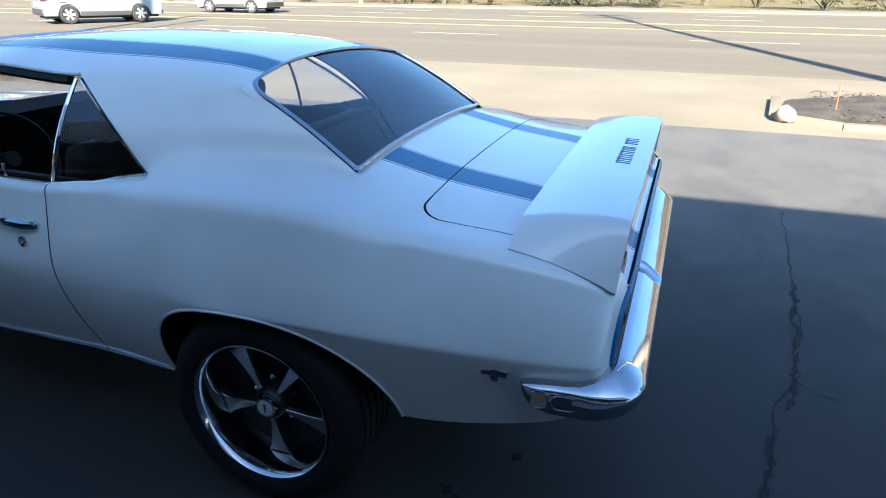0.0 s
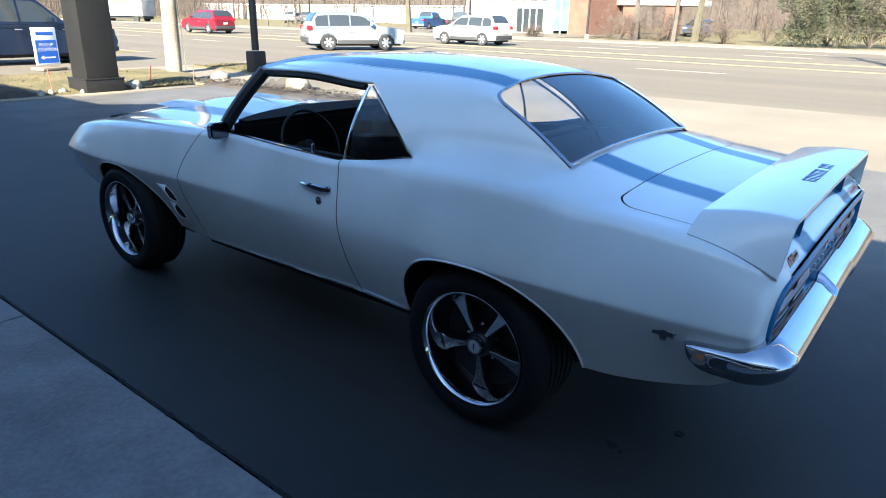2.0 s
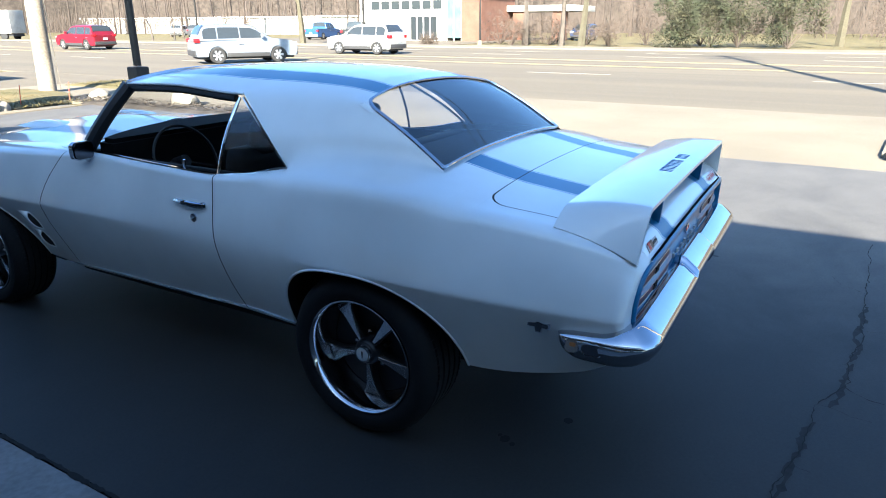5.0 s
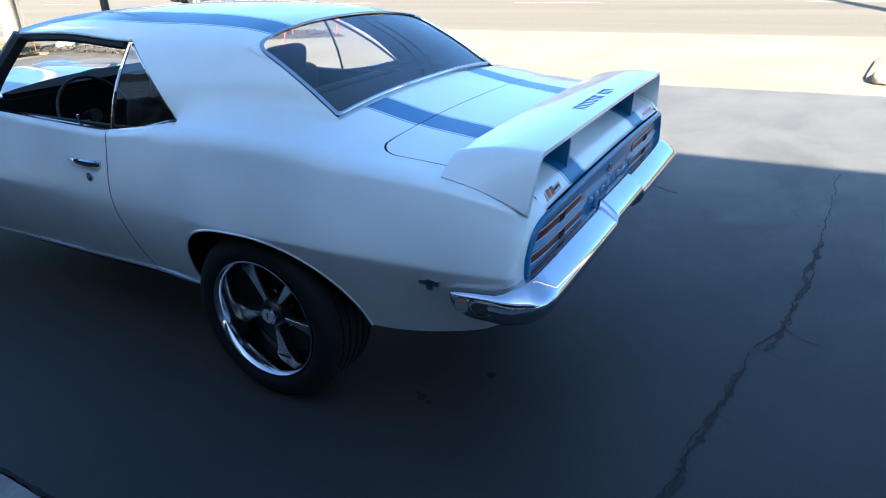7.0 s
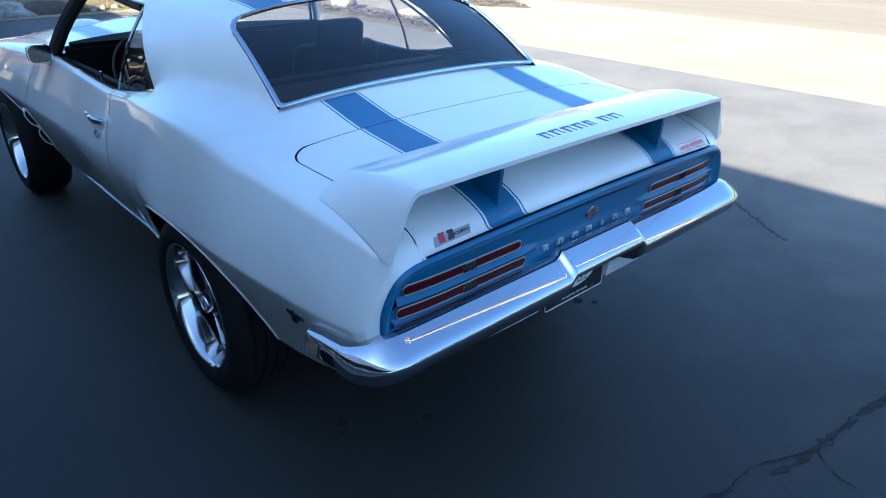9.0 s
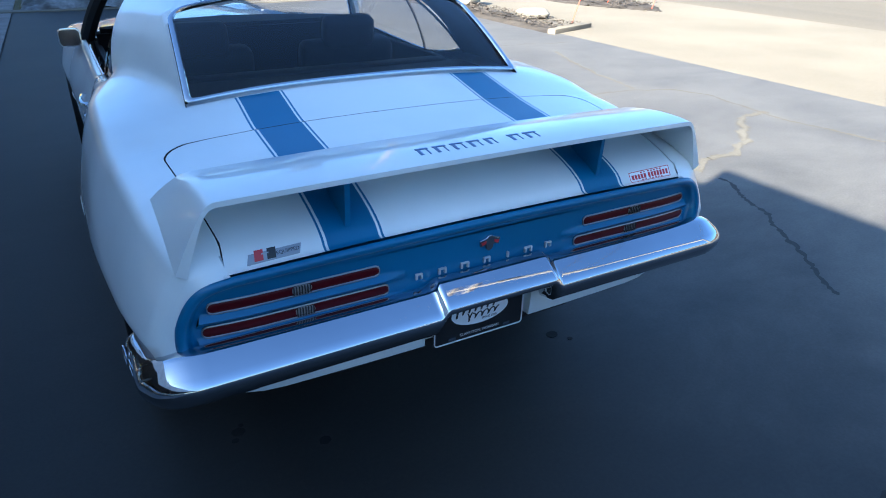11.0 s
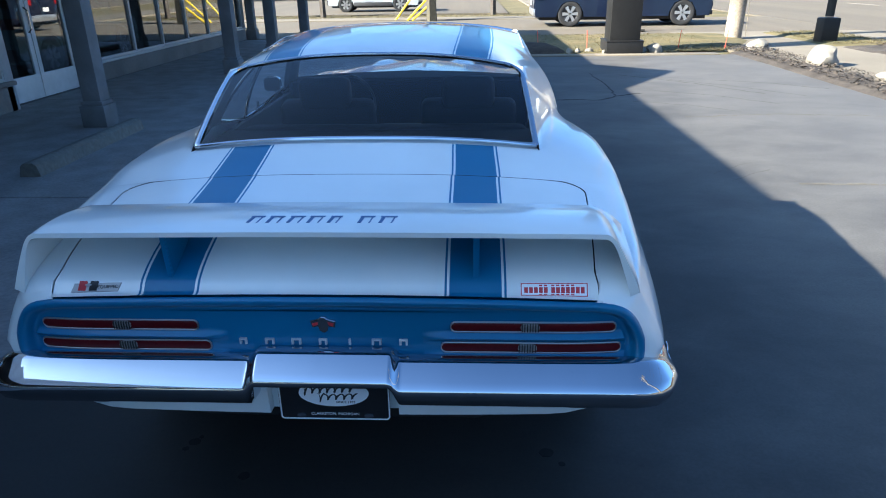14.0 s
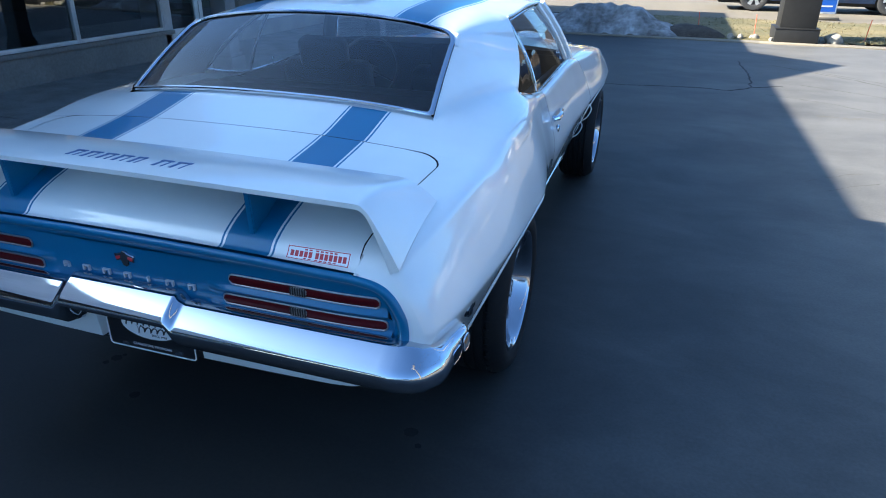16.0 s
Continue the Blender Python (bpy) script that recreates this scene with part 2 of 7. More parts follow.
def words(text, size, m, mat, parent, name="lettering", depth=0.0015, label="", spacing=1.0):
    """Raised letters in the built-in font."""
    cu = bpy.data.curves.new(name, "FONT")
    cu.body, cu.size, cu.extrude, cu.align_x, cu.align_y, cu.space_character = text, size, depth, "CENTER", "CENTER", spacing
    cu.resolution_u = 3
    temp = bpy.data.objects.new(name, cu)
    scene.collection.objects.link(temp)
    me = bpy.data.meshes.new_from_object(temp.evaluated_get(bpy.context.evaluated_depsgraph_get()))
    bpy.data.objects.remove(temp)
    me.materials.clear()
    me.materials.append(mat)
    ob = new(name, me)
    ob.parent = parent
    ob.matrix_basis = m
    if label:
        ob["label"] = label
    return ob

# ---- the car: y forward, rear axle near y = 0, x = 0 its middle ----
HUB_R, HUB_F, WHEEL_X = (-0.031, 0.345), (2.704, 0.340), 0.888
car = thing("muscle_car", "white vintage coupe with blue stripes and rear wing on asphalt", "car")

half_width = curve((-1.092, 0.846), (-1.084, 0.872), (-1.06, 0.897), (-0.98, 0.922), (-0.8, 0.950), (-0.35, 0.978), (0.0, 0.980), (0.35, 0.952), (0.8, 0.916), (1.4, 0.916), (2.0, 0.928), (2.7, 0.945), (3.15, 0.93), (3.4, 0.90), (3.5, 0.86), (3.53, 0.80))
rail_z = curve((-1.092, 0.856), (-1.080, 0.870), (-1.066, 0.888), (-1.045, 0.909), (-0.95, 0.945), (-0.8, 0.974), (-0.5, 1.006), (-0.25, 1.046), (0.1, 1.056), (0.39, 1.040), (0.6, 0.998), (0.8, 0.972), (1.2, 0.982), (1.7, 1.0), (2.2, 0.985), (2.73, 0.956), (3.2, 0.908), (3.45, 0.856), (3.53, 0.80))
rail_x = curve((-1.092, 0.716), (-0.8, 0.754), (-0.5, 0.774), (-0.25, 0.764), (0.1, 0.768), (0.39, 0.782), (0.8, 0.795), (1.7, 0.80), (1.95, 0.77), (2.2, 0.69), (3.2, 0.63), (3.53, 0.58))
base_z = curve((-1.092, 0.61), (-1.03, 0.555), (-0.9, 0.478), (-0.53, 0.395), (0.33, 0.372), (1.2, 0.352), (2.1, 0.342), (3.1, 0.42), (3.53, 0.52))
deck_z = curve((-1.092, 0.862), (-1.075, 0.880), (-1.062, 0.896), (-1.045, 0.911), (-0.97, 0.950), (-0.8, 0.997), (-0.5, 1.042), (-0.25, 1.098))
crease_z = curve((-1.1, 0.717), (-0.8, 0.724), (-0.4, 0.726), (0.3, 0.720), (1.0, 0.712), (3.6, 0.712))
crease_soft = curve((-1.1, 0.003), (-0.25, 0.003), (0.05, 0.005), (0.22, 0.016), (0.4, 0.045), (0.8, 0.032), (1.15, 0.014), (1.4, 0.006), (1.7, 0.004), (3.6, 0.003))


def arch(y, yc, back, front, top, nb, nf, foot):
    u = (y - yc) / front if y > yc else (yc - y) / back
    n = nf if y > yc else nb
    return foot + (top - foot) * (1 - u**n) ** (1 / n) if u < 1 else 0.0


def low_z(y):
    return max(base_z(y), arch(y, -0.055, 0.430, 0.424, 0.718, 2.05, 2.7, 0.36), arch(y, 2.70, 0.410, 0.420, 0.702, 1.80, 2.4, 0.36))


def side_x(y, z):
    """Half the car's width at a height on its flank."""
    w, top = half_width(y), rail_z(y) - 0.04
    crease, soft = crease_z(y), crease_soft(y)                  # the crease is crisp at both ends and melts away along the door
    below, above = soft * math.log1p(math.exp((crease - z) / soft)), soft * math.log1p(math.exp((z - crease) / soft))
    t, s = below / 0.36, above / max(top - crease, 0.05)
    undercut = float(np.interp(y, [-0.2, 0.4, 1.2, 1.9, 2.4], [0.152, 0.075, 0.085, 0.125, 0.175]))
    return w - undercut * t - max(0.0, 0.105 - 0.75 * undercut) * t * t - 0.05 * s - 0.03 * s * s


def door_back(z):
    return float(np.interp(z, [0.36, 0.42, 0.50, 0.60, 0.70, 0.80, 0.88, 0.97], [0.695, 0.706, 0.718, 0.728, 0.736, 0.748, 0.767, 0.80]))


def door_front(z):
    return float(np.interp(z, [0.34, 0.60, 0.75, 0.85, 1.0], [1.985, 2.035, 2.012, 1.965, 1.86]))


TURN_IN = -1.030
edge_x = curve((0.0, 0.830), (0.62, 0.842), (0.95, 0.849), (1.28, 0.846), (1.6, 0.833), (1.95, 0.812), (2.25, 0.788), (2.6, 0.755), (3.0, 0.705))
edge_z = curve((0.0, 0.590), (0.62, 0.676), (0.95, 0.716), (1.28, 0.755), (1.6, 0.793), (1.95, 0.829), (2.25, 0.852), (2.6, 0.8665), (3.0, 0.875))


def tail_bow(x):
    return 0.022 * max(0.0, (abs(x) - 0.62) / 0.23) ** 2


def tail_edge(v):
    """The rim of the tail panel, from its foot (0) round the corner to the lid (3)."""
    return Vector((edge_x(v), -1.088 + tail_bow(edge_x(v)), edge_z(v)))


def flank(s, v, sign):
    """A place on the car's side: s along it, v from the sill (0) by the crease (1) and shoulder (2) to the rail (3)."""
    lo, top = low_z(s), rail_z(s) - 0.04
    mid = max(min(crease_z(s), top - 0.06), lo + 0.012)
    if v <= 1:
        z = lo + (mid - lo) * v
        x = side_x(s, z)
    elif v <= 2:
        z = mid + (max(top, mid + 0.02) - mid) * (v - 1)
        x = side_x(s, z)
    else:
        z0 = max(top, mid + 0.02)
        x0, x1, z1, t = side_x(s, z0), rail_x(s), rail_z(s), v - 2
        cx, cz = x0 - 0.010, z1 + 0.001
        x = (1 - t) ** 2 * x0 + 2 * t * (1 - t) * cx + t * t * x1
        z = (1 - t) ** 2 * z0 + 2 * t * (1 - t) * cz + t * t * z1
    y = s
    if s < TURN_IN:
        # the quarter panel turns in round the tail panel's rim
        q = (TURN_IN - s) / (TURN_IN + 1.092) * math.pi / 2
        end = tail_edge(v)
        k = 1 - math.cos(q)
        x, z, y = x + (end.x - x) * k, z + (end.z - z) * k, TURN_IN + (end.y - TURN_IN) * math.sin(q)
        if v <= 1:
            z = min(z, max(lo, 0.40) + (end.z - lo) * max(v, k))
    y += (door_back(z) - 0.72) * max(0.0, 1 - abs(s - 0.72) / 0.28)
    y += (door_front(z) - 1.95) * max(0.0, 1 - abs(s - 1.95) / 0.2)
    return Vector((sign * x, y, z))


V_SIDE = [0, 0.15, 0.35, 0.55, 0.75, 0.9, 0.97, 1.0, 1.03, 1.1, 1.25, 1.45, 1.65, 1.85, 2.0, 2.12, 2.25, 2.4, 2.55, 2.7, 2.85, 3.0]


def stations(a, b, n, *more):
    return sorted(set(np.linspace(a, b, n).round(4).tolist() + [m for m in more if a <= m <= b]))


ARCH_R = [-0.485, -0.482, -0.475, -0.46, -0.435, -0.405, -0.37] + [0.369, 0.367, 0.361, 0.350, 0.330, 0.305, 0.265]
ARCH_F = [2.29, 2.293, 2.302, 2.325, 2.36] + [3.12, 3.117, 3.11, 3.095, 3.075, 3.045, 3.005]
for sign in (-1, 1):
    part("front_fender", weld(grid(lambda s, v: flank(s, v, sign), stations(1.953, 3.53, 48, *ARCH_F, 3.515, 3.48), V_SIDE)), WHITE, car)
    door = part("car_door", weld(grid(lambda s, v: flank(s, v, sign), stations(0.723, 1.947, 30), V_SIDE)), WHITE, car)
    # dark jambs behind the shut lines
    for s in (0.72, 1.95):
        part("shut_line", grid(lambda d, v: flank(s, v, sign) - Vector((sign * 0.012, -d, 0)), [-0.02, 0.02], V_SIDE), GAP, car)
    # bright lips round the wheel openings, and the dark wheel houses
    for a, b in ((-0.485, 0.369), (2.29, 3.12)):
        ys = [a + (b - a) * (0.5 - 0.5 * math.cos(math.pi * k / 48)) for k in range(49)]
        lip = [(sign * (side_x(y, low_z(y)) - 0.001), y, low_z(y)) for y in ys]
        part("arch_trim", tube(lip, 0.0055, 6), WHITE, car)
        deep = [0.0, 0.02, 0.42]
        part("wheel_house", grid(lambda k, d: Vector((sign * (side_x(ys[k], low_z(ys[k])) - d), ys[k], low_z(ys[k]) + (0.004 if d == 0 else 0.02))), list(range(49)), deep), GAP, car)
        part("inner_wing", box(min(sign * 0.45, sign * 0.48), max(sign * 0.45, sign * 0.48), a - 0.02, b + 0.02, 0.2, 0.8), GAP, car)
    # sill under the door, with a bright strip
    part("sill", box(*sorted((sign * 0.58, sign * 0.70)), 0.34, 2.12, 0.26, 0.345, 0.02), GAP, car)
    part("sill_trim", tube([(sign * (side_x(y, base_z(y)) + 0.001), y, base_z(y) - 0.003) for y in np.linspace(0.365, 2.27, 25)], 0.0065, 6), CHROME, car)

part("underbody", box(-0.62, 0.62, -0.40, 3.30, 0.27, 0.42, 0.03), GAP, car)
part("fuel_tank", box(-0.45, 0.45, -0.95, -0.55, 0.40, 0.60, 0.04), GAP, car)

# stripes are bands of the panels' own paint
STRIPE_X = [0.322, 0.328, 0.3345, 0.4695, 0.476, 0.482]


def stripe(x):
    x = abs(x)
    return 1 if 0.3345 < x < 0.4695 or 0.322 < x < 0.328 or 0.476 < x < 0.482 else 0


def across(limit, n=9):
    xs = sorted(set([round(v, 4) for v in np.linspace(-limit, limit, n)] + [s * v for v in STRIPE_X for s in (-1, 1)]))
    return [x for x in xs if abs(x) <= limit]


def deck(x, y, xl=None):
    """Height of the rear deck."""
    edge, xl = rail_z(y), xl or rail_x(y)
    return deck_z(y) + (edge - deck_z(y)) * (abs(x) / xl) ** 2.6


SHELL_Y = stations(-1.092, 0.717, 56, *ARCH_R, -1.088, -1.08, -1.075, -1.06, -1.04, -1.02, -0.27, 0.39, -0.495, -0.4985, -0.505, -0.515, -0.53, -0.555, -0.58)
shell = bmesh.new()


# tulip panel under the rear window, and the boot lid with rounded front corners
def tulip(u, w):
    lim = rail_x(-0.27 - 0.225 * w)
    x = u * lim
    y = -0.27 - 0.225 * w
    return Vector((x, y, deck(x, y, lim)))


CORNER_U = [(0.632 + (rail_x(-0.27) - 0.632) * k) / rail_x(-0.27) for k in (0.0, (0.875 - 0.86) / 0.14, (0.9375 - 0.86) / 0.14, 1.0)]
U_TULIP = sorted(set([x / 0.768 for x in across(0.60, 11)] + [s * u for u in CORNER_U for s in (-1, 1)]))
LID_X, LID_R = 0.710, 0.085


def lid_front(x):
    a = abs(x) - (LID_X - LID_R)
    return -0.500 - (LID_R - math.sqrt(max(LID_R**2 - a * a, 0)) if a > 0 else 0)


lid_xs = sorted(set(across(LID_X, 13) + [s * (LID_X - LID_R + LID_R * math.sin(radians(a))) for a in (15, 30, 45, 60, 75, 85) for s in (-1, 1)]))
LID_END = -1.079


def lid_z(x, y):
    t = min(max((-1.046 - y) / 0.033, 0.0), 1.0)
    z = deck(x, y)
    return z + (0.8885 - 0.012 * (x / 0.7) ** 2 - z) * t * t * (3 - 2 * t) + 0.001


def lid_side(x, y):
    """The lid widens a little towards its front."""
    wide = -0.010 + 0.055 * min(max((y + 1.08) / 0.58, 0.0), 1.0) ** 0.8
    return x + math.copysign(max(abs(x) - 0.5, 0.0) / (LID_X - 0.5) * wide, x)


def lid_at(x, w):
    y = lid_front(x) + (LID_END - lid_front(x)) * w
    x = lid_side(x, y)
    return Vector((x, y, lid_z(x, y)))


part("boot_lid", weld(grid(lid_at, lid_xs, [0, 0.08, 0.2, 0.32, 0.44, 0.56, 0.68, 0.78, 0.86, 0.9, 0.935, 0.955, 0.97, 0.985, 1.0], lambda x, w: stripe(x))), [WHITE, BLUE], car)
part("lid_seam", grid(lambda x, w: Vector((x * (1 - 0.07 * w), -0.46 - 0.6 * w, deck(x * (1 - 0.07 * w), -0.46 - 0.6 * w) - 0.012)), np.linspace(-0.765, 0.765, 15), np.linspace(0, 1, 12)), GAP, car)
# filler between the lid's side and the flank's rail
for sign in (-1, 1):
    def strip(w, k):
        y = -0.495 - 0.597 * w
        inner = LID_X if y < -0.59 else LID_X - (LID_R - math.sqrt(max(LID_R**2 - (LID_R - (-0.494 - y)) ** 2, 0)))
        inner = lid_side(inner, y) + 0.0038
        rail = flank(y, 3.0, 1)
        x = inner + (rail.x - inner) * k
        return Vector((sign * x, y + (rail.y - y) * k, lid_z(inner, y) + (rail.z - lid_z(inner, y)) * k))
    grid(strip, [(-0.495 - y) / 0.597 for y in SHELL_Y if y <= -0.495], [0, 1], bm=shell)

# roof and sail panels
roof_mid = curve((0.13, 1.345), (0.3, 1.382), (0.6, 1.408), (0.95, 1.414), (1.3, 1.402), (1.58, 1.375))
roof_side_z = curve((0.13, 1.302), (0.3, 1.318), (0.55, 1.320), (0.78, 1.320), (1.2, 1.343), (1.58, 1.332))
roof_side_x = curve((0.13, 0.592), (0.4, 0.618), (0.78, 0.634), (1.2, 0.638), (1.58, 0.622))


def roof(u, w):
    y0, y1 = 0.135 + 0.045 * (1 - u * u), 1.56 + 0.05 * (1 - u * u)
    y = y0 + (y1 - y0) * w
    x = u * roof_side_x(y)
    return Vector((x, y, roof_mid(y) + (roof_side_z(y) - roof_mid(y)) * abs(u) ** 2.7))


U_ROOF = sorted(set([x / 0.62 for x in across(0.60, 9)] + [-1, -0.97, 0.97, 1, -0.9, 0.9]))


def lerp(a, b, t):
    return Vector(a) + (Vector(b) - Vector(a)) * t


def rear_pane(u, w, lift=0.0):
    top = roof(u, 0.0)
    lim = 0.632
    foot = Vector((u * lim, -0.262, deck(u * lim, -0.262) + 0.006))
    p = lerp(top, foot, w)
    p.z += 0.018 * math.sin(math.pi * w) * (1 - 0.3 * u * u) + lift
    p.y -= lift
    return p


def deck_corner(t):
    """The deck's front edge between the rear window's corner and the rail."""
    lim = rail_x(-0.27)
    x = 0.632 + (lim - 0.632) * (t - 0.86) / 0.14
    return Vector((x, -0.27, deck(x, -0.27, lim)))


def sail(s, t, sign):
    """The rear roof pillar, from the side window (s = 0) to the rear window (s = 1), roof (t = 0) to body (t = 1)."""
    def top(k):
        y = 0.76 + (0.135 - 0.76) * k
        return Vector((roof_side_x(y), y, roof_side_z(y)))

    def foot(k):
        y = 0.39 + (-0.27 - 0.39) * k
        return Vector((rail_x(y), y, rail_z(y)))

    bow = math.sin(math.pi * t)
    front = lerp(top(0), foot(0), t) + Vector((0.032, -0.020, 0.014)) * bow
    back = rear_pane(1.0, t / 0.86) if t < 0.86 else deck_corner(t)
    p = lerp(front, back, s) + (top(s) - lerp(top(0), top(1), s)) * (1 - t) + (foot(s) - lerp(foot(0), foot(1), s)) * t
    return Vector((sign * p.x, p.y, p.z))


SAIL_S = [(0.39 - y) / 0.66 for y in SHELL_Y if -0.27 <= y <= 0.39][::-1]
ROOF_W = sorted(set([round((0.76 - 0.625 * s - 0.135) / 1.425, 6) for s in SAIL_S] + np.linspace(0.4386, 1, 14).round(6).tolist()))
for sign in (-1, 1):
    grid(lambda s, v: flank(s, v, sign), SHELL_Y, V_SIDE, bm=shell)
    grid(lambda s, t: sail(s, t, sign), SAIL_S, sorted(np.linspace(0, 1, 17).tolist() + [0.86]), bm=shell)
grid(roof, U_ROOF, ROOF_W, lambda u, w: stripe(u * 0.62), bm=shell)
grid(tulip, U_TULIP, [(-0.27 - y) / 0.225 for y in SHELL_Y if -0.495 <= y <= -0.27], lambda u, w: stripe(u * 0.768), bm=shell)
weld(shell, 0.0008)
# the pillars flow into the quarter panels and the deck without an edge
seam = [(rail_x(y), y, rail_z(y)) for y in np.linspace(-0.40, 0.36, 39)] + [tuple(deck_corner(t)) for t in np.linspace(0.86, 1.0, 8)]
seam += [(roof_side_x(y), y, roof_side_z(y)) for y in np.linspace(0.14, 0.76, 32)]
seam = np.array(seam)
rims = np.array([tuple(v.co) for v in shell.verts if v.is_boundary and v.co.y > -0.30])
blend = []
for v in shell.verts:
    if not v.is_boundary and -0.7 < v.co.y < 0.95:
        d = float(np.min(np.linalg.norm(seam - np.array((abs(v.co.x), v.co.y, v.co.z)), axis=1)))
        if d < 0.19:
            clear = min(max((abs(v.co.x) - 0.53) / 0.07, 0.0), 1.0)      # the stripes keep straight edges
            clear *= min(float(np.min(np.linalg.norm(rims - np.array(v.co), axis=1))) / 0.07, 1.0)
            blend.append((v, 0.55 * clear * (1 - (d / 0.19) ** 2) ** 2))
for turn in range(26):
    moved = [(v, v.co.lerp(sum((e.other_vert(v).co for e in v.link_edges), Vector()) / len(v.link_edges), w)) for v, w in blend]
    for v, c in moved:
        v.co = c
part("body_shell", shell, [WHITE, BLUE], car, "white roof and quarter panels with blue stripes", smooth=32)
part("window_ledge", grid(lambda u, w: tulip(u, w) - Vector((0, 0, 0.003)), [u * 0.82 for u in U_TULIP], [0.0, -0.09, -0.16]), WHITE, car)


lining = bmesh.new()
grid(lambda u, w: roof(u * 0.985, w) - Vector((0, 0, 0.018)), np.linspace(-1, 1, 13), np.linspace(0.01, 0.99, 9), bm=lining)
for sign in (-1, 1):
    grid(lambda k, t: sail(k, t, sign) - Vector((sign * 0.022, 0.0, 0.010)), np.linspace(0.04, 0.97, 8), np.linspace(0.0, 1.0, 9), bm=lining)
part("headlining", lining, VINYL, car, "dark interior roof and pillar lining")

# glass
rear_window = part("rear_window", grid(lambda u, w: rear_pane(u, w, -0.002), np.linspace(-0.99, 0.99, 17), np.linspace(0.02, 0.985, 11)), CAR_GLASS, car, "tinted rear window")
rear_window.visible_shadow = False
ARC = [(0.89 + 0.11 * math.sin(radians(q)), 0.14 - 0.14 * math.cos(radians(q))) for q in (0, 12, 25, 38, 51, 64, 77, 90)]
rim_uw = [(u, 0.0) for u in np.linspace(-0.82, 0.82, 15)] + [(u - 0.003, w) for u, w in ARC] + [(0.997, w) for w in np.linspace(0.2, 0.97, 10)] + [(0.985, 0.99)] + [(u, 0.995) for u in np.linspace(0.95, -0.95, 15)] + [(-0.985, 0.99)] + [(-0.997, w) for w in np.linspace(0.97, 0.2, 10)] + [(0.003 - u, w) for u, w in ARC[::-1]]
for sign in (-1, 1):
    gusset = bmesh.new()
    edge = [(0.89 + 0.11 * k / 4, 0.0) for k in range(4)] + [(1.0, 0.14 * k / 4) for k in range(4)] + [(1.0, 0.16)]
    rings = [[rear_pane(sign * (u + (0.02 if u == 1.0 else 0.0)), w - (0.02 if w == 0.0 else 0.0), -0.008) for u, w in edge],
             [rear_pane(sign * u, w, 0.0008) for u, w in edge],
             [rear_pane(sign * (u - 0.006), w + 0.006, 0.0010) for u, w in [ARC[0]] + ARC]]
    rings = [[gusset.verts.new(p) for p in ring] for ring in rings]
    for a, b in zip(rings, rings[1:]):
        for k in range(8):
            gusset.faces.new((a[k], a[k + 1], b[k + 1], b[k]))
    bmesh.ops.remove_doubles(gusset, verts=gusset.verts, dist=0.0002)
    bmesh.ops.recalc_face_normals(gusset, faces=gusset.faces)
    part("window_corner", gusset, WHITE, car)
trim = bmesh.new()
rows = []
for u, w in rim_uw:
    out, into = rear_pane(u, w), rear_pane(u * 0.968, 0.5 + (w - 0.5) * 0.945)
    rows.append([trim.verts.new(p + Vector((0, -0.6, 0.8)) * h) for p, h in ((out, -0.004), (out, 0.005), (lerp(out, into, 0.25), 0.008), (lerp(out, into, 0.8), 0.007), (into, 0.001))])
for a, b in zip(rows, rows[1:] + rows[:1]):
    for k in range(4):
        trim.faces.new((a[k], a[k + 1], b[k + 1], b[k]))
bmesh.ops.recalc_face_normals(trim, faces=trim.faces)
part("window_trim", trim, CHROME, rear_window, "bright chrome reveal moulding")


def screen(u, w):
    top = roof(u, 1.0)
    foot = Vector((u * 0.76, 2.02 - 0.26 * u * u, 1.025 - 0.012 * u * u))
    p = lerp(top, foot, w)
    p.y += 0.05 * math.sin(math.pi * w) * (1 - u * u)
    p.z += 0.02 * math.sin(math.pi * w)
    return p


windscreen = part("windscreen", grid(screen, np.linspace(-1, 1, 15), np.linspace(0.01, 1, 10)), CAR_GLASS, car)
windscreen.visible_shadow = False
part("windscreen_trim", tube([screen(u, 0.0) for u in np.linspace(-1, 1, 15)] + [screen(1, w) for w in np.linspace(0.1, 1, 8)] + [screen(u, 1.0) for u in np.linspace(0.9, -1, 15)] + [screen(-1, w) for w in np.linspace(0.9, 0.1, 8)], 0.011, 6, closed=True), CHROME, windscreen)
part("rear_view_mirror", prism(rounded(0.22, 0.055, 0.02), 0.02, lambda a, b, c: (a, 1.50 + c, 1.285 + b), bevel=0.004), BLACK, car)

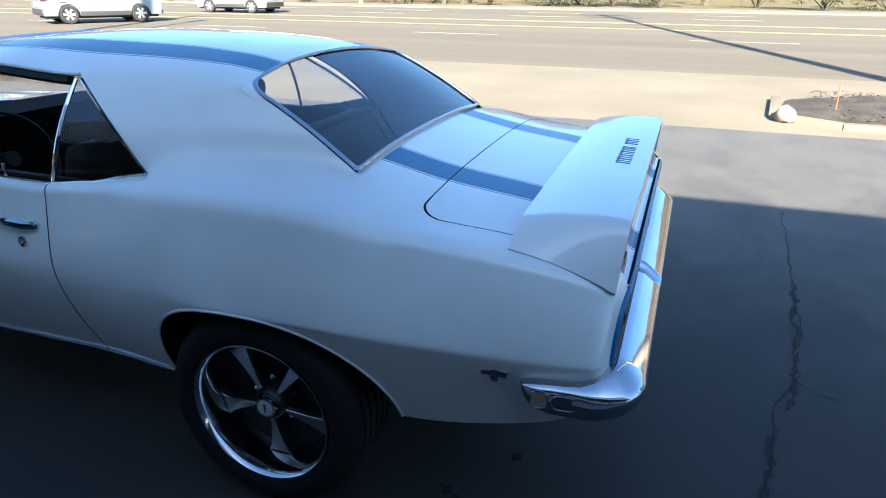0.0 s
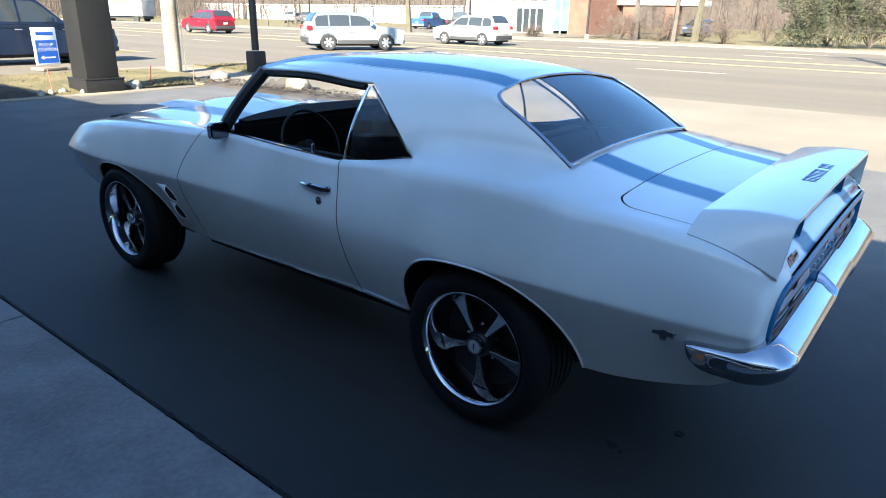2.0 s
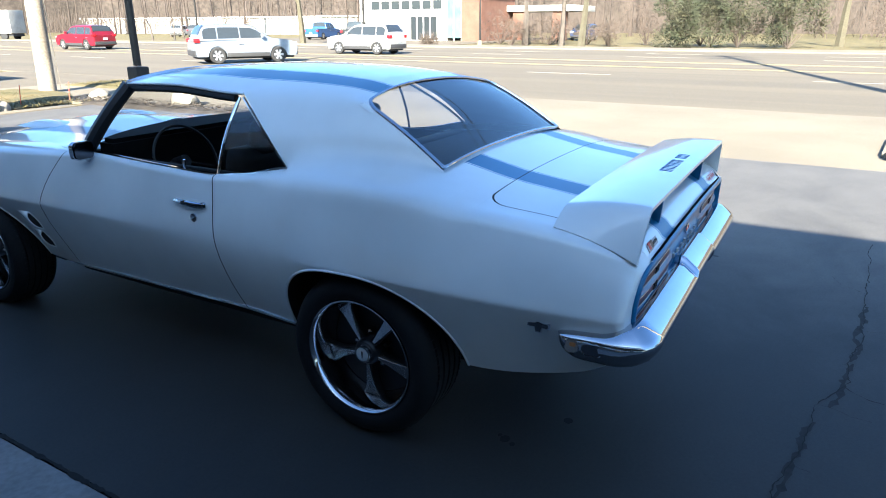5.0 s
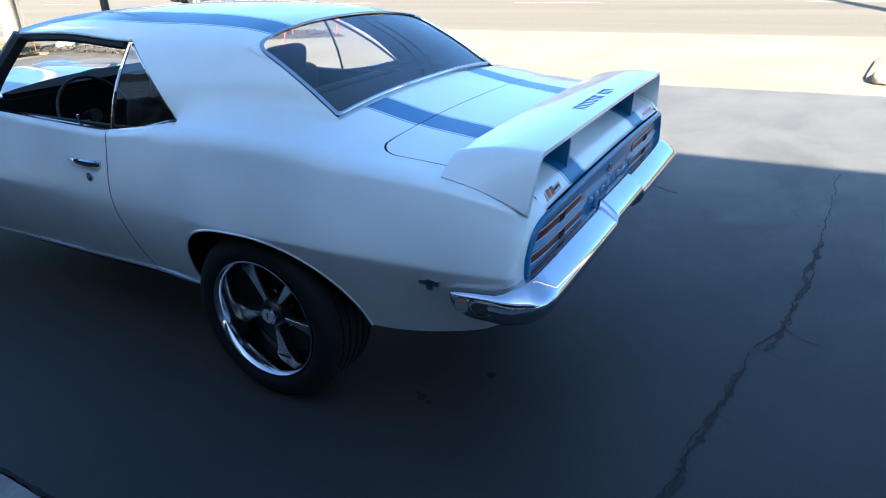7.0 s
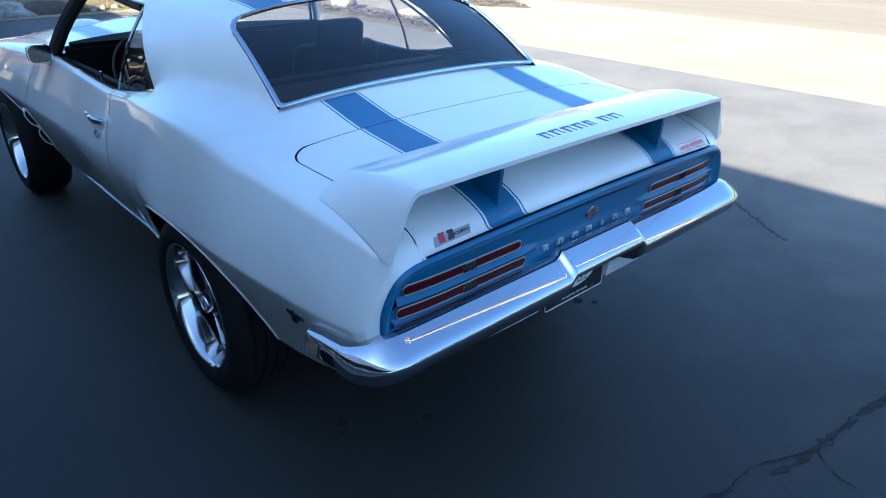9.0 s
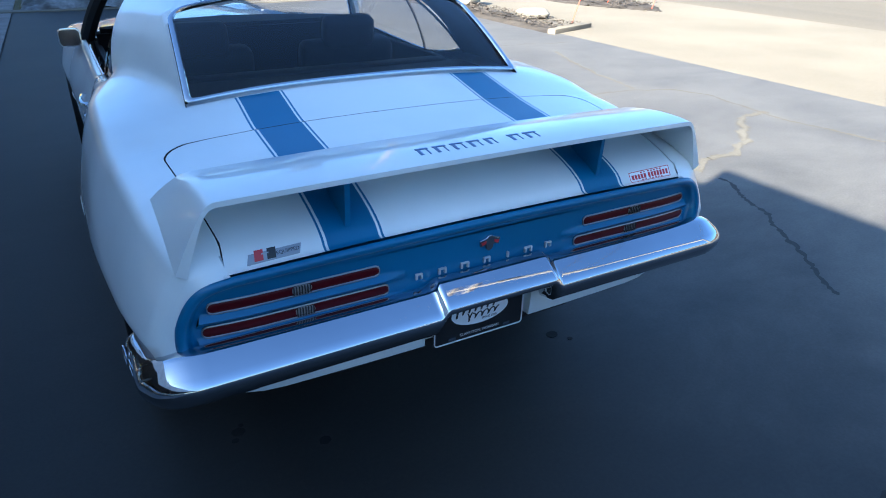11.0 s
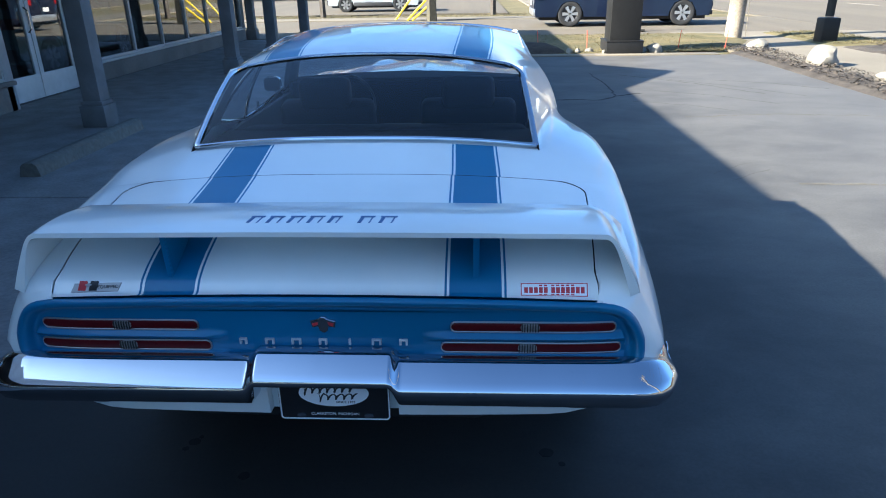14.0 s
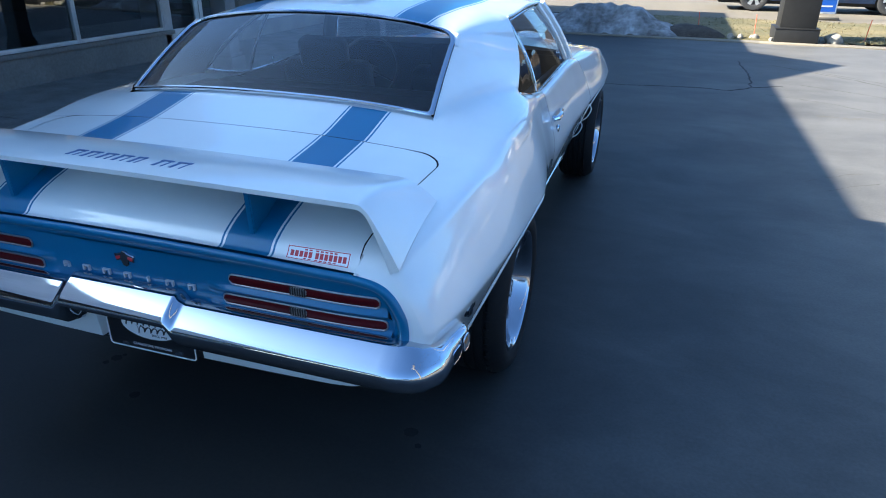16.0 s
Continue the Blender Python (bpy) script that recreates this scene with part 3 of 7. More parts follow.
for sign in (-1, 1):
    # front pillar: black seal and painted outer face
    pillar = [lerp((sign * 0.79, 1.73, 1.005), (sign * 0.632, 1.545, 1.318), t) + Vector((sign * 0.016 * math.sin(math.pi * t), 0, 0)) for t in np.linspace(0, 1, 7)]
    part("front_pillar", tube(pillar if sign < 0 else [p - Vector((0.014, 0, 0)) for p in pillar], 0.034 if sign < 0 else 0.017, 8, flat=1.3 if sign < 0 else 1.0), BLACK if sign < 0 else WHITE, car)
    part("pillar_skin", tube([p + Vector((sign * (0.002 if sign < 0 else 0.006), 0.016 if sign < 0 else 0.026, 0.006)) for p in pillar], 0.022, 8), BLACK if sign < 0 else WHITE, car)
    rail = [Vector((sign * (roof_side_x(y) + 0.003), y, roof_side_z(y) - 0.006)) for y in np.linspace(1.56, 0.755, 17)]
    part("drip_rail", tube(rail, 0.007, 6), WHITE, car)
    part("roof_seal", tube([p + Vector((-sign * 0.006, 0, -0.022)) for p in rail[:-1]], 0.017 if sign < 0 else 0.007, 6), BLACK if sign < 0 else CHROME, car)
    # side windows
    def side_pane(y_foot, t, bulge=0.022):
        yt = 0.762 + (y_foot - 0.39) / 0.41 * 0.025 if y_foot < 0.8 else 0.787 + (y_foot - 0.8) / 0.92 * 0.768
        top = Vector((roof_side_x(yt) - 0.004, yt, roof_side_z(yt) - 0.024))
        foot = Vector((rail_x(y_foot) - 0.006, y_foot, rail_z(y_foot) - 0.002))
        p = lerp(foot, top, t)
        return Vector((sign * (p.x + bulge * math.sin(math.pi * t)), p.y - 0.020 * math.sin(math.pi * t) * max(0.0, (0.8 - y_foot) / 0.41), p.z))
    quarter = part("quarter_window", grid(lambda y, t: side_pane(y, t), np.linspace(0.40, 0.80, 8), np.linspace(0, 1, 8)), SHADE_GLASS, car, "dark quarter window glass")
    part("window_frame", tube([side_pane(0.80, t) for t in np.linspace(0, 1, 8)], 0.0075, 6), CHROME, quarter)
    part("window_frame", tube([side_pane(0.395, t) for t in np.linspace(0, 1, 8)], 0.007, 6), CHROME, quarter)
    part("belt_trim", tube([(sign * (rail_x(y) + 0.002), y, rail_z(y) + 0.002) for y in np.linspace(0.39, 0.79, 12)], 0.006, 6), CHROME, quarter)
    part("belt_trim", tube([(sign * (rail_x(y) - 0.002), y, rail_z(y) + 0.002) for y in np.linspace(0.81, 1.72, 16)], 0.007, 6), CHROME, car)
    if sign > 0:
        pane = part("door_window", grid(lambda y, t: side_pane(y, t), np.linspace(0.81, 1.70, 12), np.linspace(0, 1, 8)), CAR_GLASS, car, "raised door glass")
        pane.visible_shadow = False
    # handle, lock and mirror
    hy, hz = 0.84, 0.853
    hx = side_x(hy, hz)
    handle = part("door_handle", tube([(sign * (hx + 0.004), 1.00, hz + 0.006), (sign * (hx + 0.020), 0.98, hz + 0.006), (sign * (hx + 0.028), 0.90, hz + 0.003), (sign * (hx + 0.026), 0.84, hz), (sign * (hx + 0.006), 0.80, hz - 0.002)], [0.006, 0.010, 0.012, 0.014, 0.010], 8), CHROME, car, "chrome pull handle")
    part("push_button", lathe([(0, 0.014), (0.014, 0.014), (0.018, 0.011), (0.018, 0.0005)], 16, at=(sign * hx, 0.815, hz) if sign > 0 else (-hx - 0.018, 0.815, hz)), CHROME, handle)
    lx = side_x(0.861, 0.795)
    part("door_lock", lathe([(0, 0.019), (0.006, 0.019), (0.010, 0.015), (0.010, 0.0005)], 18, at=(lx if sign > 0 else -lx - 0.010, 0.861, 0.795)), CHROME, car)

# the driver's mirror
housing = prism(rounded(0.108, 0.090, 0.026, 5), 0.042, lambda a, b, c: (-0.878 + a, 1.625 + c + 0.02 * (a / 0.115) ** 2, 1.022 + b), bevel=0.014)
mirror = part("wing_mirror", housing, CHROME, car, "small square chrome door mirror")
part("mirror_glass", prism(rounded(0.096, 0.078, 0.021), 0.003, lambda a, b, c: (-0.878 + a, 1.624 - c, 1.022 + b)), DARKCHROME, mirror)
part("mirror_stalk", tube([(-0.800, 1.69, 0.965), (-0.83, 1.665, 0.970), (-0.862, 1.640, 0.985)], [0.028, 0.018, 0.014], 8), CHROME, mirror)

# ---- tail: blue panel, lamps, bumper, wing ----
panel_in = curve((0.0, 0.0), (0.003, -0.007), (0.010, -0.011), (0.020, -0.009), (0.029, 0.004), (0.036, 0.017), (0.043, 0.022), (0.055, 0.023), (1.0, 0.023))


def tail_ridge(x, z):
    """Rolled ribs between and under the lamps."""
    side = min(max((abs(x) - 0.26) / 0.05, 0.0), 1.0)
    return -0.014 * side * (math.exp(-(((z - 0.760) / 0.010) ** 2)) + math.exp(-(((z - 0.693) / 0.013) ** 2)))


def tail(x, z):
    """The recessed middle of the tail panel."""
    return Vector((x, -1.065 + tail_bow(x) + tail_ridge(x, z) + 0.04 * max(0.0, 0.80 - z), z))


rim_v = [0.0, 0.15, 0.3, 0.45, 0.6, 0.75, 0.9, 1.05, 1.2, 1.35, 1.5, 1.65, 1.8, 1.95, 2.1, 2.25, 2.4, 2.6, 2.8, 3.0]
rim = [Vector((edge_x(v), 0, edge_z(v))) for v in rim_v] + [Vector((x, 0, 0.887 - 0.012 * (x / 0.705) ** 2)) for x in (0.6, 0.45, 0.3, 0.15, 0.0)]
inward = []
for i, p in enumerate(rim):
    way = rim[min(i + 1, len(rim) - 1)] - rim[max(i - 1, 0)]
    inward.append(Vector((-way.z, 0, way.x)).normalized() if i < len(rim) - 1 else Vector((0, 0, -1)))


def tail_ring(i, d):
    """The panel's outline, set in by d; i along the rim, to its right and left."""
    k = i if i < len(rim) else 2 * len(rim) - 2 - i
    p = rim[k] + inward[k] * d
    x = p.x if i < len(rim) else -p.x
    return Vector((x, -1.088 + tail_bow(x) + panel_in(d) + 0.04 * max(0.0, 0.80 - p.z) * min(d / 0.05, 1.0), p.z))


RING_D = [0, 0.0015, 0.003, 0.006, 0.010, 0.015, 0.020, 0.0245, 0.029, 0.0325, 0.036, 0.040, 0.045, 0.05]
panel_bm = grid(tail_ring, list(range(2 * len(rim) - 1)), RING_D)
inner = [rim[k] + inward[k] * 0.05 for k in range(len(rim))]
zs = sorted(set(np.linspace(0.60, 0.80, 41).round(4).tolist() + [p.z for p in inner if p.z > 0.80]))
ins_x = [p.x for p in inner if p.x > 0.30]
ins_z = [p.z for p in inner if p.x > 0.30]


def middle(u, z):
    lim = float(np.interp(z, ins_z, ins_x)) if z <= ins_z[-1] else 0.0
    return tail(u * lim, z)


grid(middle, sorted(set(np.linspace(-1, 1, 25).tolist() + [-0.33, -0.3, 0.3, 0.33, -0.38, 0.38])), [z for z in zs if z <= ins_z[-1]] , bm=panel_bm)
part("tail_panel", weld(panel_bm, 0.0008), BLUE, car, "metallic blue tail panel")
part("panel_backing", box(-0.78, 0.78, -1.030, -1.026, 0.60, 0.865), BLUE, car)
part("valance", weld(grid(lambda x, z: Vector((x, -1.040 + (0.03 if abs(x) < 0.185 else 0.0) + 0.16 * max(0, 0.56 - z) ** 1.2 + 0.06 * max(0, (abs(x) - 0.60) / 0.2) ** 2, z + (0.62 - z) * 0.9 * max(0, (abs(x) - 0.70) / 0.14) ** 2 + 0.014 * (abs(x) / 0.75) ** 2 * (0.64 - z) / 0.15)), sorted(set(np.linspace(-0.84, 0.84, 29).round(4).tolist() + [-0.186, -0.184, 0.184, 0.186])), [0.484, 0.488, 0.50, 0.52, 0.55, 0.60, 0.64])), WHITE, car)


def on_tail(x, z, out=0.0):
    p = tail(x, z)
    return Vector((p.x, p.y - out, p.z))


def lens_half(a, w, h):
    """Half height of a lens with rounded ends at a from its middle."""
    r = h * 0.42
    over = max(0.0, abs(a) - (w / 2 - r))
    return h / 2 - (r - math.sqrt(max(r * r - over * over, 0.0)))


def lens(x, z, w, h, out):
    r = h * 0.42
    us = sorted(set(np.linspace(-w / 2 + r, w / 2 - r, 14).tolist() + [s * (w / 2 - r + r * math.sin(radians(q))) for q in (30, 55, 75, 90) for s in (-1, 1)]))
    return grid(lambda u, k: on_tail(x + u, z + k * lens_half(u, w, h), out * (1 - 0.9 * k**6) - 0.001), us, [-1, -0.93, -0.8, -0.5, 0, 0.5, 0.8, 0.93, 1])


def lens_edge(x, z, w, h, q):
    """A point on a lens's rim; q from 0 to 51 round it."""
    r = h * 0.42
    k = q % 26
    u = -w / 2 + w * (0.5 - 0.5 * math.cos(math.pi * (k + 0.5) / 26))
    if q >= 26:
        u = -u
    return on_tail(x + u, z + (1 if q < 26 else -1) * lens_half(u, w, h), 0.003)


for sign in (-1, 1):
    for x0, x1, z0, z1 in ((0.338, 0.768, 0.777, 0.806), (0.312, 0.786, 0.714, 0.744)):
        mid, w, h, zm = (x0 + x1) / 2, x1 - x0, z1 - z0, (z0 + z1) / 2
        lamp = part("tail_lamp", weld(lens(sign * mid, zm, w, h, 0.006)), LENS_RED, car, "dark red tail lamp lens")
        rim_line = [lens_edge(sign * mid, zm, w, h, q) for q in range(52)]
        part("lamp_trim", tube(rim_line, 0.0026, 6, closed=True), SATIN, lamp)
        rev = sign * (0.545 if z0 > 0.75 else 0.54)
        clear = part("reverse_lens", weld(lens(rev, zm, 0.05, h * 0.9, 0.0085)), LENS_CLEAR, lamp)
        for k in range(7):
            part("lens_rib", prism([(-0.0012, -h * 0.38), (0.0012, -h * 0.38), (0.0012, h * 0.38), (-0.0012, h * 0.38)], 0.010, lambda a, b, c: on_tail(rev - 0.021 + 0.007 * k + a, zm + b, c)), BLACK, clear)
    part("panel_slot", tube([on_tail(sign * x, 0.682, 0.004) for x in np.linspace(0.30, 0.78, 8)], 0.004, 6), BLACK, car)

# raised maker's lettering and bird badge as plain chrome shapes
for k in range(7):
    x = -0.222 + 0.0722 * k
    w = (0.020, 0.024, 0.026, 0.022, 0.005, 0.026, 0.022)[k]
    bars = [(-w / 2, w / 2, 0.0045, 0.0085)] + [(x0, x0 + 0.0055, -0.0085, 0.0044) for x0 in ((-w / 2, w / 2 - 0.0055) if w > 0.01 else (-0.0027,))]
    mark = None
    for x0, x1, z0, z1 in bars:
        bm = prism([(x0, z0), (x1, z0), (x1, z1), (x0, z1)], 0.008, lambda a, b, c: on_tail(x + a, 0.743 + b, c), bevel=0.001)
        mark = part("letter_stroke", bm, CAPFACE, mark) if mark else part("chrome_letter", bm, CAPFACE, car)
wings = [(-0.034, 0.012), (-0.012, 0.018), (-0.006, 0.024), (0.006, 0.024), (0.012, 0.018), (0.034, 0.012), (0.030, -0.008), (0.014, -0.004), (0.010, -0.018), (0.0, -0.024), (-0.010, -0.018), (-0.014, -0.004), (-0.030, -0.008)]
badge = part("tail_badge", prism(wings, 0.007, lambda a, b, c: on_tail(a, 0.795 + b, c), bevel=0.002), CHROME, car, "small chrome winged badge")
for sign in (-1, 1):
    part("red_inlay", prism([(0.013, 0.010), (0.029, 0.006), (0.026, -0.003), (0.014, 0.002)][::sign], 0.0085, lambda a, b, c: on_tail(sign * a, 0.795 + b, c)), RED, badge)

# rear bumper: one bar swept round the tail, stepped up over the plate
def bumper_line(q):
    """Place and outward direction along the bumper; q from -1 to 1."""
    a = abs(q)
    sgn = 1 if q >= 0 else -1
    if a < 0.80:
        x = a / 0.80 * 0.83
        p, d = Vector((x, -1.062, 0)), Vector((0, -1, 0))
    elif a < 0.90:
        t = (a - 0.80) / 0.10 * math.pi / 2
        p, d = Vector((0.83 + 0.060 * math.sin(t), -0.997 - 0.065 * math.cos(t), 0)), Vector((math.sin(t), -math.cos(t), 0))
    else:
        t = (a - 0.90) / 0.10
        p, d = Vector((0.890 + 0.018 * t, -0.997 + 0.140 * t, 0)), Vector((0.99, 0.12, 0)).normalized()
    return Vector((sgn * p.x, p.y, 0)), Vector((sgn * d.x, d.y, 0))


BUMP_SECTION = [(-0.012, 0.692), (0.006, 0.708), (0.024, 0.712), (0.046, 0.704), (0.086, 0.672), (0.100, 0.658), (0.104, 0.645), (0.100, 0.628), (0.086, 0.602), (0.060, 0.580), (0.0, 0.566)]
END_SECTION = [(-0.006, 0.656), (0.004, 0.667), (0.013, 0.671), (0.026, 0.670), (0.045, 0.661), (0.050, 0.652), (0.052, 0.636), (0.051, 0.616), (0.047, 0.598), (0.036, 0.580), (0.0, 0.566)]


def bumper(q, k):
    p, d = bumper_line(q)
    o, z = BUMP_SECTION[k]
    a = abs(q)
    step = min(max((0.205 - abs(p.x)) / 0.03, 0), 1) if a < 0.8 else 0
    step = step * step * (3 - 2 * step)
    z += step * (0.022 if k < 7 else (0.032, 0.050, 0.066, 0.074)[k - 7])
    slim = min(max((a - 0.80) / 0.12, 0), 1)
    slim = slim * slim * (3 - 2 * slim)
    o, z = o + (END_SECTION[k][0] - o) * slim, z + (END_SECTION[k][1] - z) * slim
    tip = max(0.0, (a - 0.915) / 0.085)
    z += (0.660 - z) * 0.96 * (1 - math.sqrt(max(0.0, 1 - tip**2.2)))
    o *= 1 - 0.7 * tip**6
    return Vector((p.x + d.x * o, p.y + d.y * o, z))


bq = sorted(set(np.linspace(-1, 1, 61).round(4).tolist() + [s * v for s in (-1, 1) for v in (0.165, 0.17, 0.175, 0.18, 0.185, 0.19, 0.195, 0.2, 0.205, 0.82, 0.84, 0.86, 0.88, 0.94, 0.95, 0.96, 0.97, 0.98, 0.985, 0.99, 0.995)]))
bumper_bm = grid(bumper, bq, list(range(len(BUMP_SECTION))))
rear_bumper = part("rear_bumper", weld(bumper_bm), CHROME, car, "polished chrome rear bumper", smooth=60)
for x in (-0.66, 0.66):
    for dx in (0.0, -0.035):
        part("bumper_bolt", lathe([(0, 0.010), (0.006, 0.008), (0.008, 0.0005)], 10, "y", at=(x + dx, -1.150 + abs(dx), 0.632 - abs(dx) * 0.4)), CHROME, rear_bumper)
for sign in (-1, 1):
    face = lambda y, z, c: (sign * (0.9455 + 0.09 * (y + 0.972) + c), y, z)
    marker = part("side_marker", prism(rounded(0.042, 0.046, 0.016), 0.004, lambda a, b, c: face(-0.912 + a, 0.633 + b, c), bevel=0.0015), LENS_CLEAR, rear_bumper, "small clear side marker lens")
    part("marker_bulb", prism(rounded(0.020, 0.014, 0.005), 0.0052, lambda a, b, c: face(-0.916 + a, 0.640 + b, c)), AMBER, marker)
    part("marker_rim", tube([face(-0.912 + a, 0.633 + b, 0.003) for a, b in rounded(0.044, 0.048, 0.017)], 0.0022, 6, closed=True), CHROME, marker)
    recess = part("bumper_recess", prism(rounded(0.066, 0.036, 0.017), 0.002, lambda a, b, c: face(-0.976 + a, 0.629 + b, c), bevel=0.0008), DARKCHROME, rear_bumper)
    part("recess_rim", tube([face(-0.976 + a, 0.629 + b, 0.0015) for a, b in rounded(0.068, 0.038, 0.018)], 0.0018, 6, closed=True), CHROME, recess)
    # emblem on the quarter panel
    ex = side_x(-0.788, 0.665)
    WINGED = [(-0.036, 0.012), (-0.012, 0.014), (-0.006, 0.022), (0.006, 0.022), (0.012, 0.014), (0.036, 0.012), (0.034, -0.006), (0.012, -0.004), (0.008, -0.022), (-0.008, -0.022), (-0.012, -0.004), (-0.034, -0.006)]
    WINGED = [(1.15 * a, 1.12 * b) for a, b in WINGED]
    emblem = part("quarter_emblem", prism(WINGED, 0.009, lambda a, b, c: (sign * (ex - 0.004 + c), -0.788 + a, 0.665 + b), bevel=0.003), CHROME, car, "small winged chrome emblem")
    part("emblem_face", prism([(0.84 * a, 0.74 * b) for a, b in WINGED], 0.011, lambda a, b, c: (sign * (ex - 0.004 + c), -0.788 + a, 0.664 + b), bevel=0.002), DARKCHROME, emblem, "dark emblem face")

# licence plate with the dealer's oval; the fancy name is drawn as plain strokes
plate = part("plate", prism(rounded(0.318, 0.158, 0.012), 0.004, lambda a, b, c: (0.002 + a, -1.030 - c, 0.545 + b)), PLATE_BLACK, car, "black dealer plate with white oval")
part("plate_border", tube([(0.002 + a, -1.0348, 0.545 + b) for a, b in rounded(0.312, 0.152, 0.010)], 0.0022, 6, closed=True), PLATE_WHITE, plate)
part("plate_oval", prism([(0.100 * math.cos(t), 0.044 * math.sin(t)) for t in np.linspace(0, 2 * math.pi, 40, endpoint=False)], 0.0008, lambda a, b, c: (0.002 + a, -1.0345 - c, 0.556 + b)), PLATE_WHITE, plate)
for bx, bz, n, w in ((-0.014, 0.567, 7, 0.150), (0.010, 0.544, 5, 0.115)):
    pts = []
    for k in range(0, 12 * n + 1):
        t = k / 12
        size = 0.015 if k < 12 else 0.009
        pts.append((bx - w / 2 + w * t / n + 0.0048 * math.sin(2 * math.pi * t + 0.6), -1.0358, bz + size * math.cos(2 * math.pi * t) + 0.006 * (t / n - 0.5)))
    part("script_stroke", tube(pts, [0.0020 + 0.0014 * abs(math.sin(math.pi * k / 12)) for k in range(len(pts))], 5, flat=0.3), PLATE_BLACK, plate)
TO_BACK = Matrix.Rotation(radians(90), 4, "X")
words("SINCE 1978", 0.011, Matrix.Translation((0.035, -1.0356, 0.5265)) @ TO_BACK, PLATE_BLACK, plate, depth=0.0004)
words("CLARKSTON, MICHIGAN", 0.0125, Matrix.Translation((0.002, -1.0352, 0.486)) @ TO_BACK, PLATE_WHITE, plate, depth=0.0004)
for x in (-0.095, 0.099):
    part("plate_bolt", prism(rounded(0.026, 0.010, 0.004, 3), 0.003, lambda a, b, c: (x + a, -1.0345 - c, 0.481 + b)), CHROME, plate)

# rear wing
def wing(u, k):
    """u across (0 middle, 1 foot), k round the section."""
    a = abs(u)
    sgn = 1 if u >= 0 else -1
    if a < 0.86:
        x, drop = a / 0.86 * 0.715, 0.0
    else:
        t = (a - 0.86) / 0.14
        x, drop = 0.715 + 0.097 * (0.85 * t + 0.15 * t ** 0.5), (t * t / 0.84 if t < 0.42 else t - 0.21) / 0.79
    lead = Vector((0, -0.795 + 0.012 * drop, 1.022 - 0.050 * drop + 0.012 * (1 - min(a, 0.86) ** 2)))
    trail = Vector((0, -1.074 + 0.014 * drop, 1.046 - 0.152 * drop + 0.006 * (1 - min(a, 0.86) ** 2)))
    if k < 8:
        t = k / 7
        p = lerp(lead, trail, t) + Vector((0, 0, 0.010 * math.sin(math.pi * min(t * 1.05, 1)) + 0.011))
        out = 0.010 * drop
    else:
        t = (15 - k) / 7
        p = lerp(lead, trail, t) - Vector((0, 0, 0.010 * (1 - 0.4 * t)))
        out = -0.014 * drop
    if k in (7,):
        p.z -= 0.004
    if a > 0.86:
        p.z -= 0.011 * drop ** 3          # the feet are bedded into the quarter panels
    return Vector((sgn * (x + out), p.y, p.z))


wu = sorted(set(np.linspace(-0.86, 0.86, 25).tolist() + [s * v for s in (-1, 1) for v in (0.867, 0.874, 0.881, 0.888, 0.895, 0.902, 0.909, 0.918, 0.94, 0.97, 1.0)]))
wb = bmesh.new()
rows = [[wb.verts.new(wing(u, k)) for k in range(16)] for u in wu]
for a, b in zip(rows, rows[1:]):
    for k in range(16):
        wb.faces.new((a[k], a[(k + 1) % 16], b[(k + 1) % 16], b[k]))
wb.faces.new(rows[0]), wb.faces.new(rows[-1])
rear_wing = part("rear_wing", weld(wb), WHITE, car, "white moulded rear wing", smooth=65)
for sign in (-1, 1):
    part("wing_strut", prism([(-0.86, 1.0), (-1.0, 0.93), (-1.035, 0.912), (-1.045, 1.04), (-0.87, 1.03)], 0.016, lambda a, b, c: (sign * 0.404 - 0.008 + c, a, b), bevel=0.003), BLUE, rear_wing, "blue blade strut")


def on_wing(x, t, lift=0.001):
    u = x / 0.715 * 0.86
    lead, trail = wing(u, 0), wing(u, 7)
    f = max(0.0, min(1.0, t)) * 7
    i = min(int(f), 6)
    p = lerp(wing(u, i), wing(u, i + 1), f - i)
    return Vector((x, p.y, p.z + lift))


# the model name on the wing as plain shapes, thick and thin strokes
for x, w in ((-0.172, 0.046), (-0.120, 0.05), (-0.066, 0.05), (-0.014, 0.05), (0.036, 0.038), (0.118, 0.05), (0.174, 0.056)):
    for dx, ww in ((-w * 0.28, 0.009), (w * 0.24, 0.0035)):
        part("wing_mark", prism([(dx - ww / 2, 0), (dx + ww / 2, 0), (dx + ww / 2 + 0.006, 1), (dx - ww / 2 + 0.006, 1)], 0.0012, lambda a, b, c: on_wing(x + a, 0.80 - 0.17 * b, 0.0004 + c)), INK, rear_wing)
    part("wing_mark", prism([(-w * 0.42, 0.82), (w * 0.36, 0.82), (w * 0.36, 1.0), (-w * 0.42, 1.0)], 0.0014, lambda a, b, c: on_wing(x + a + 0.005, 0.80 - 0.17 * b, 0.0004 + c)), INK, rear_wing)

# boot-lid badges
def on_lid(x, y, lift=0.0):
    return Vector((x, y, lid_z(x, y) + lift))


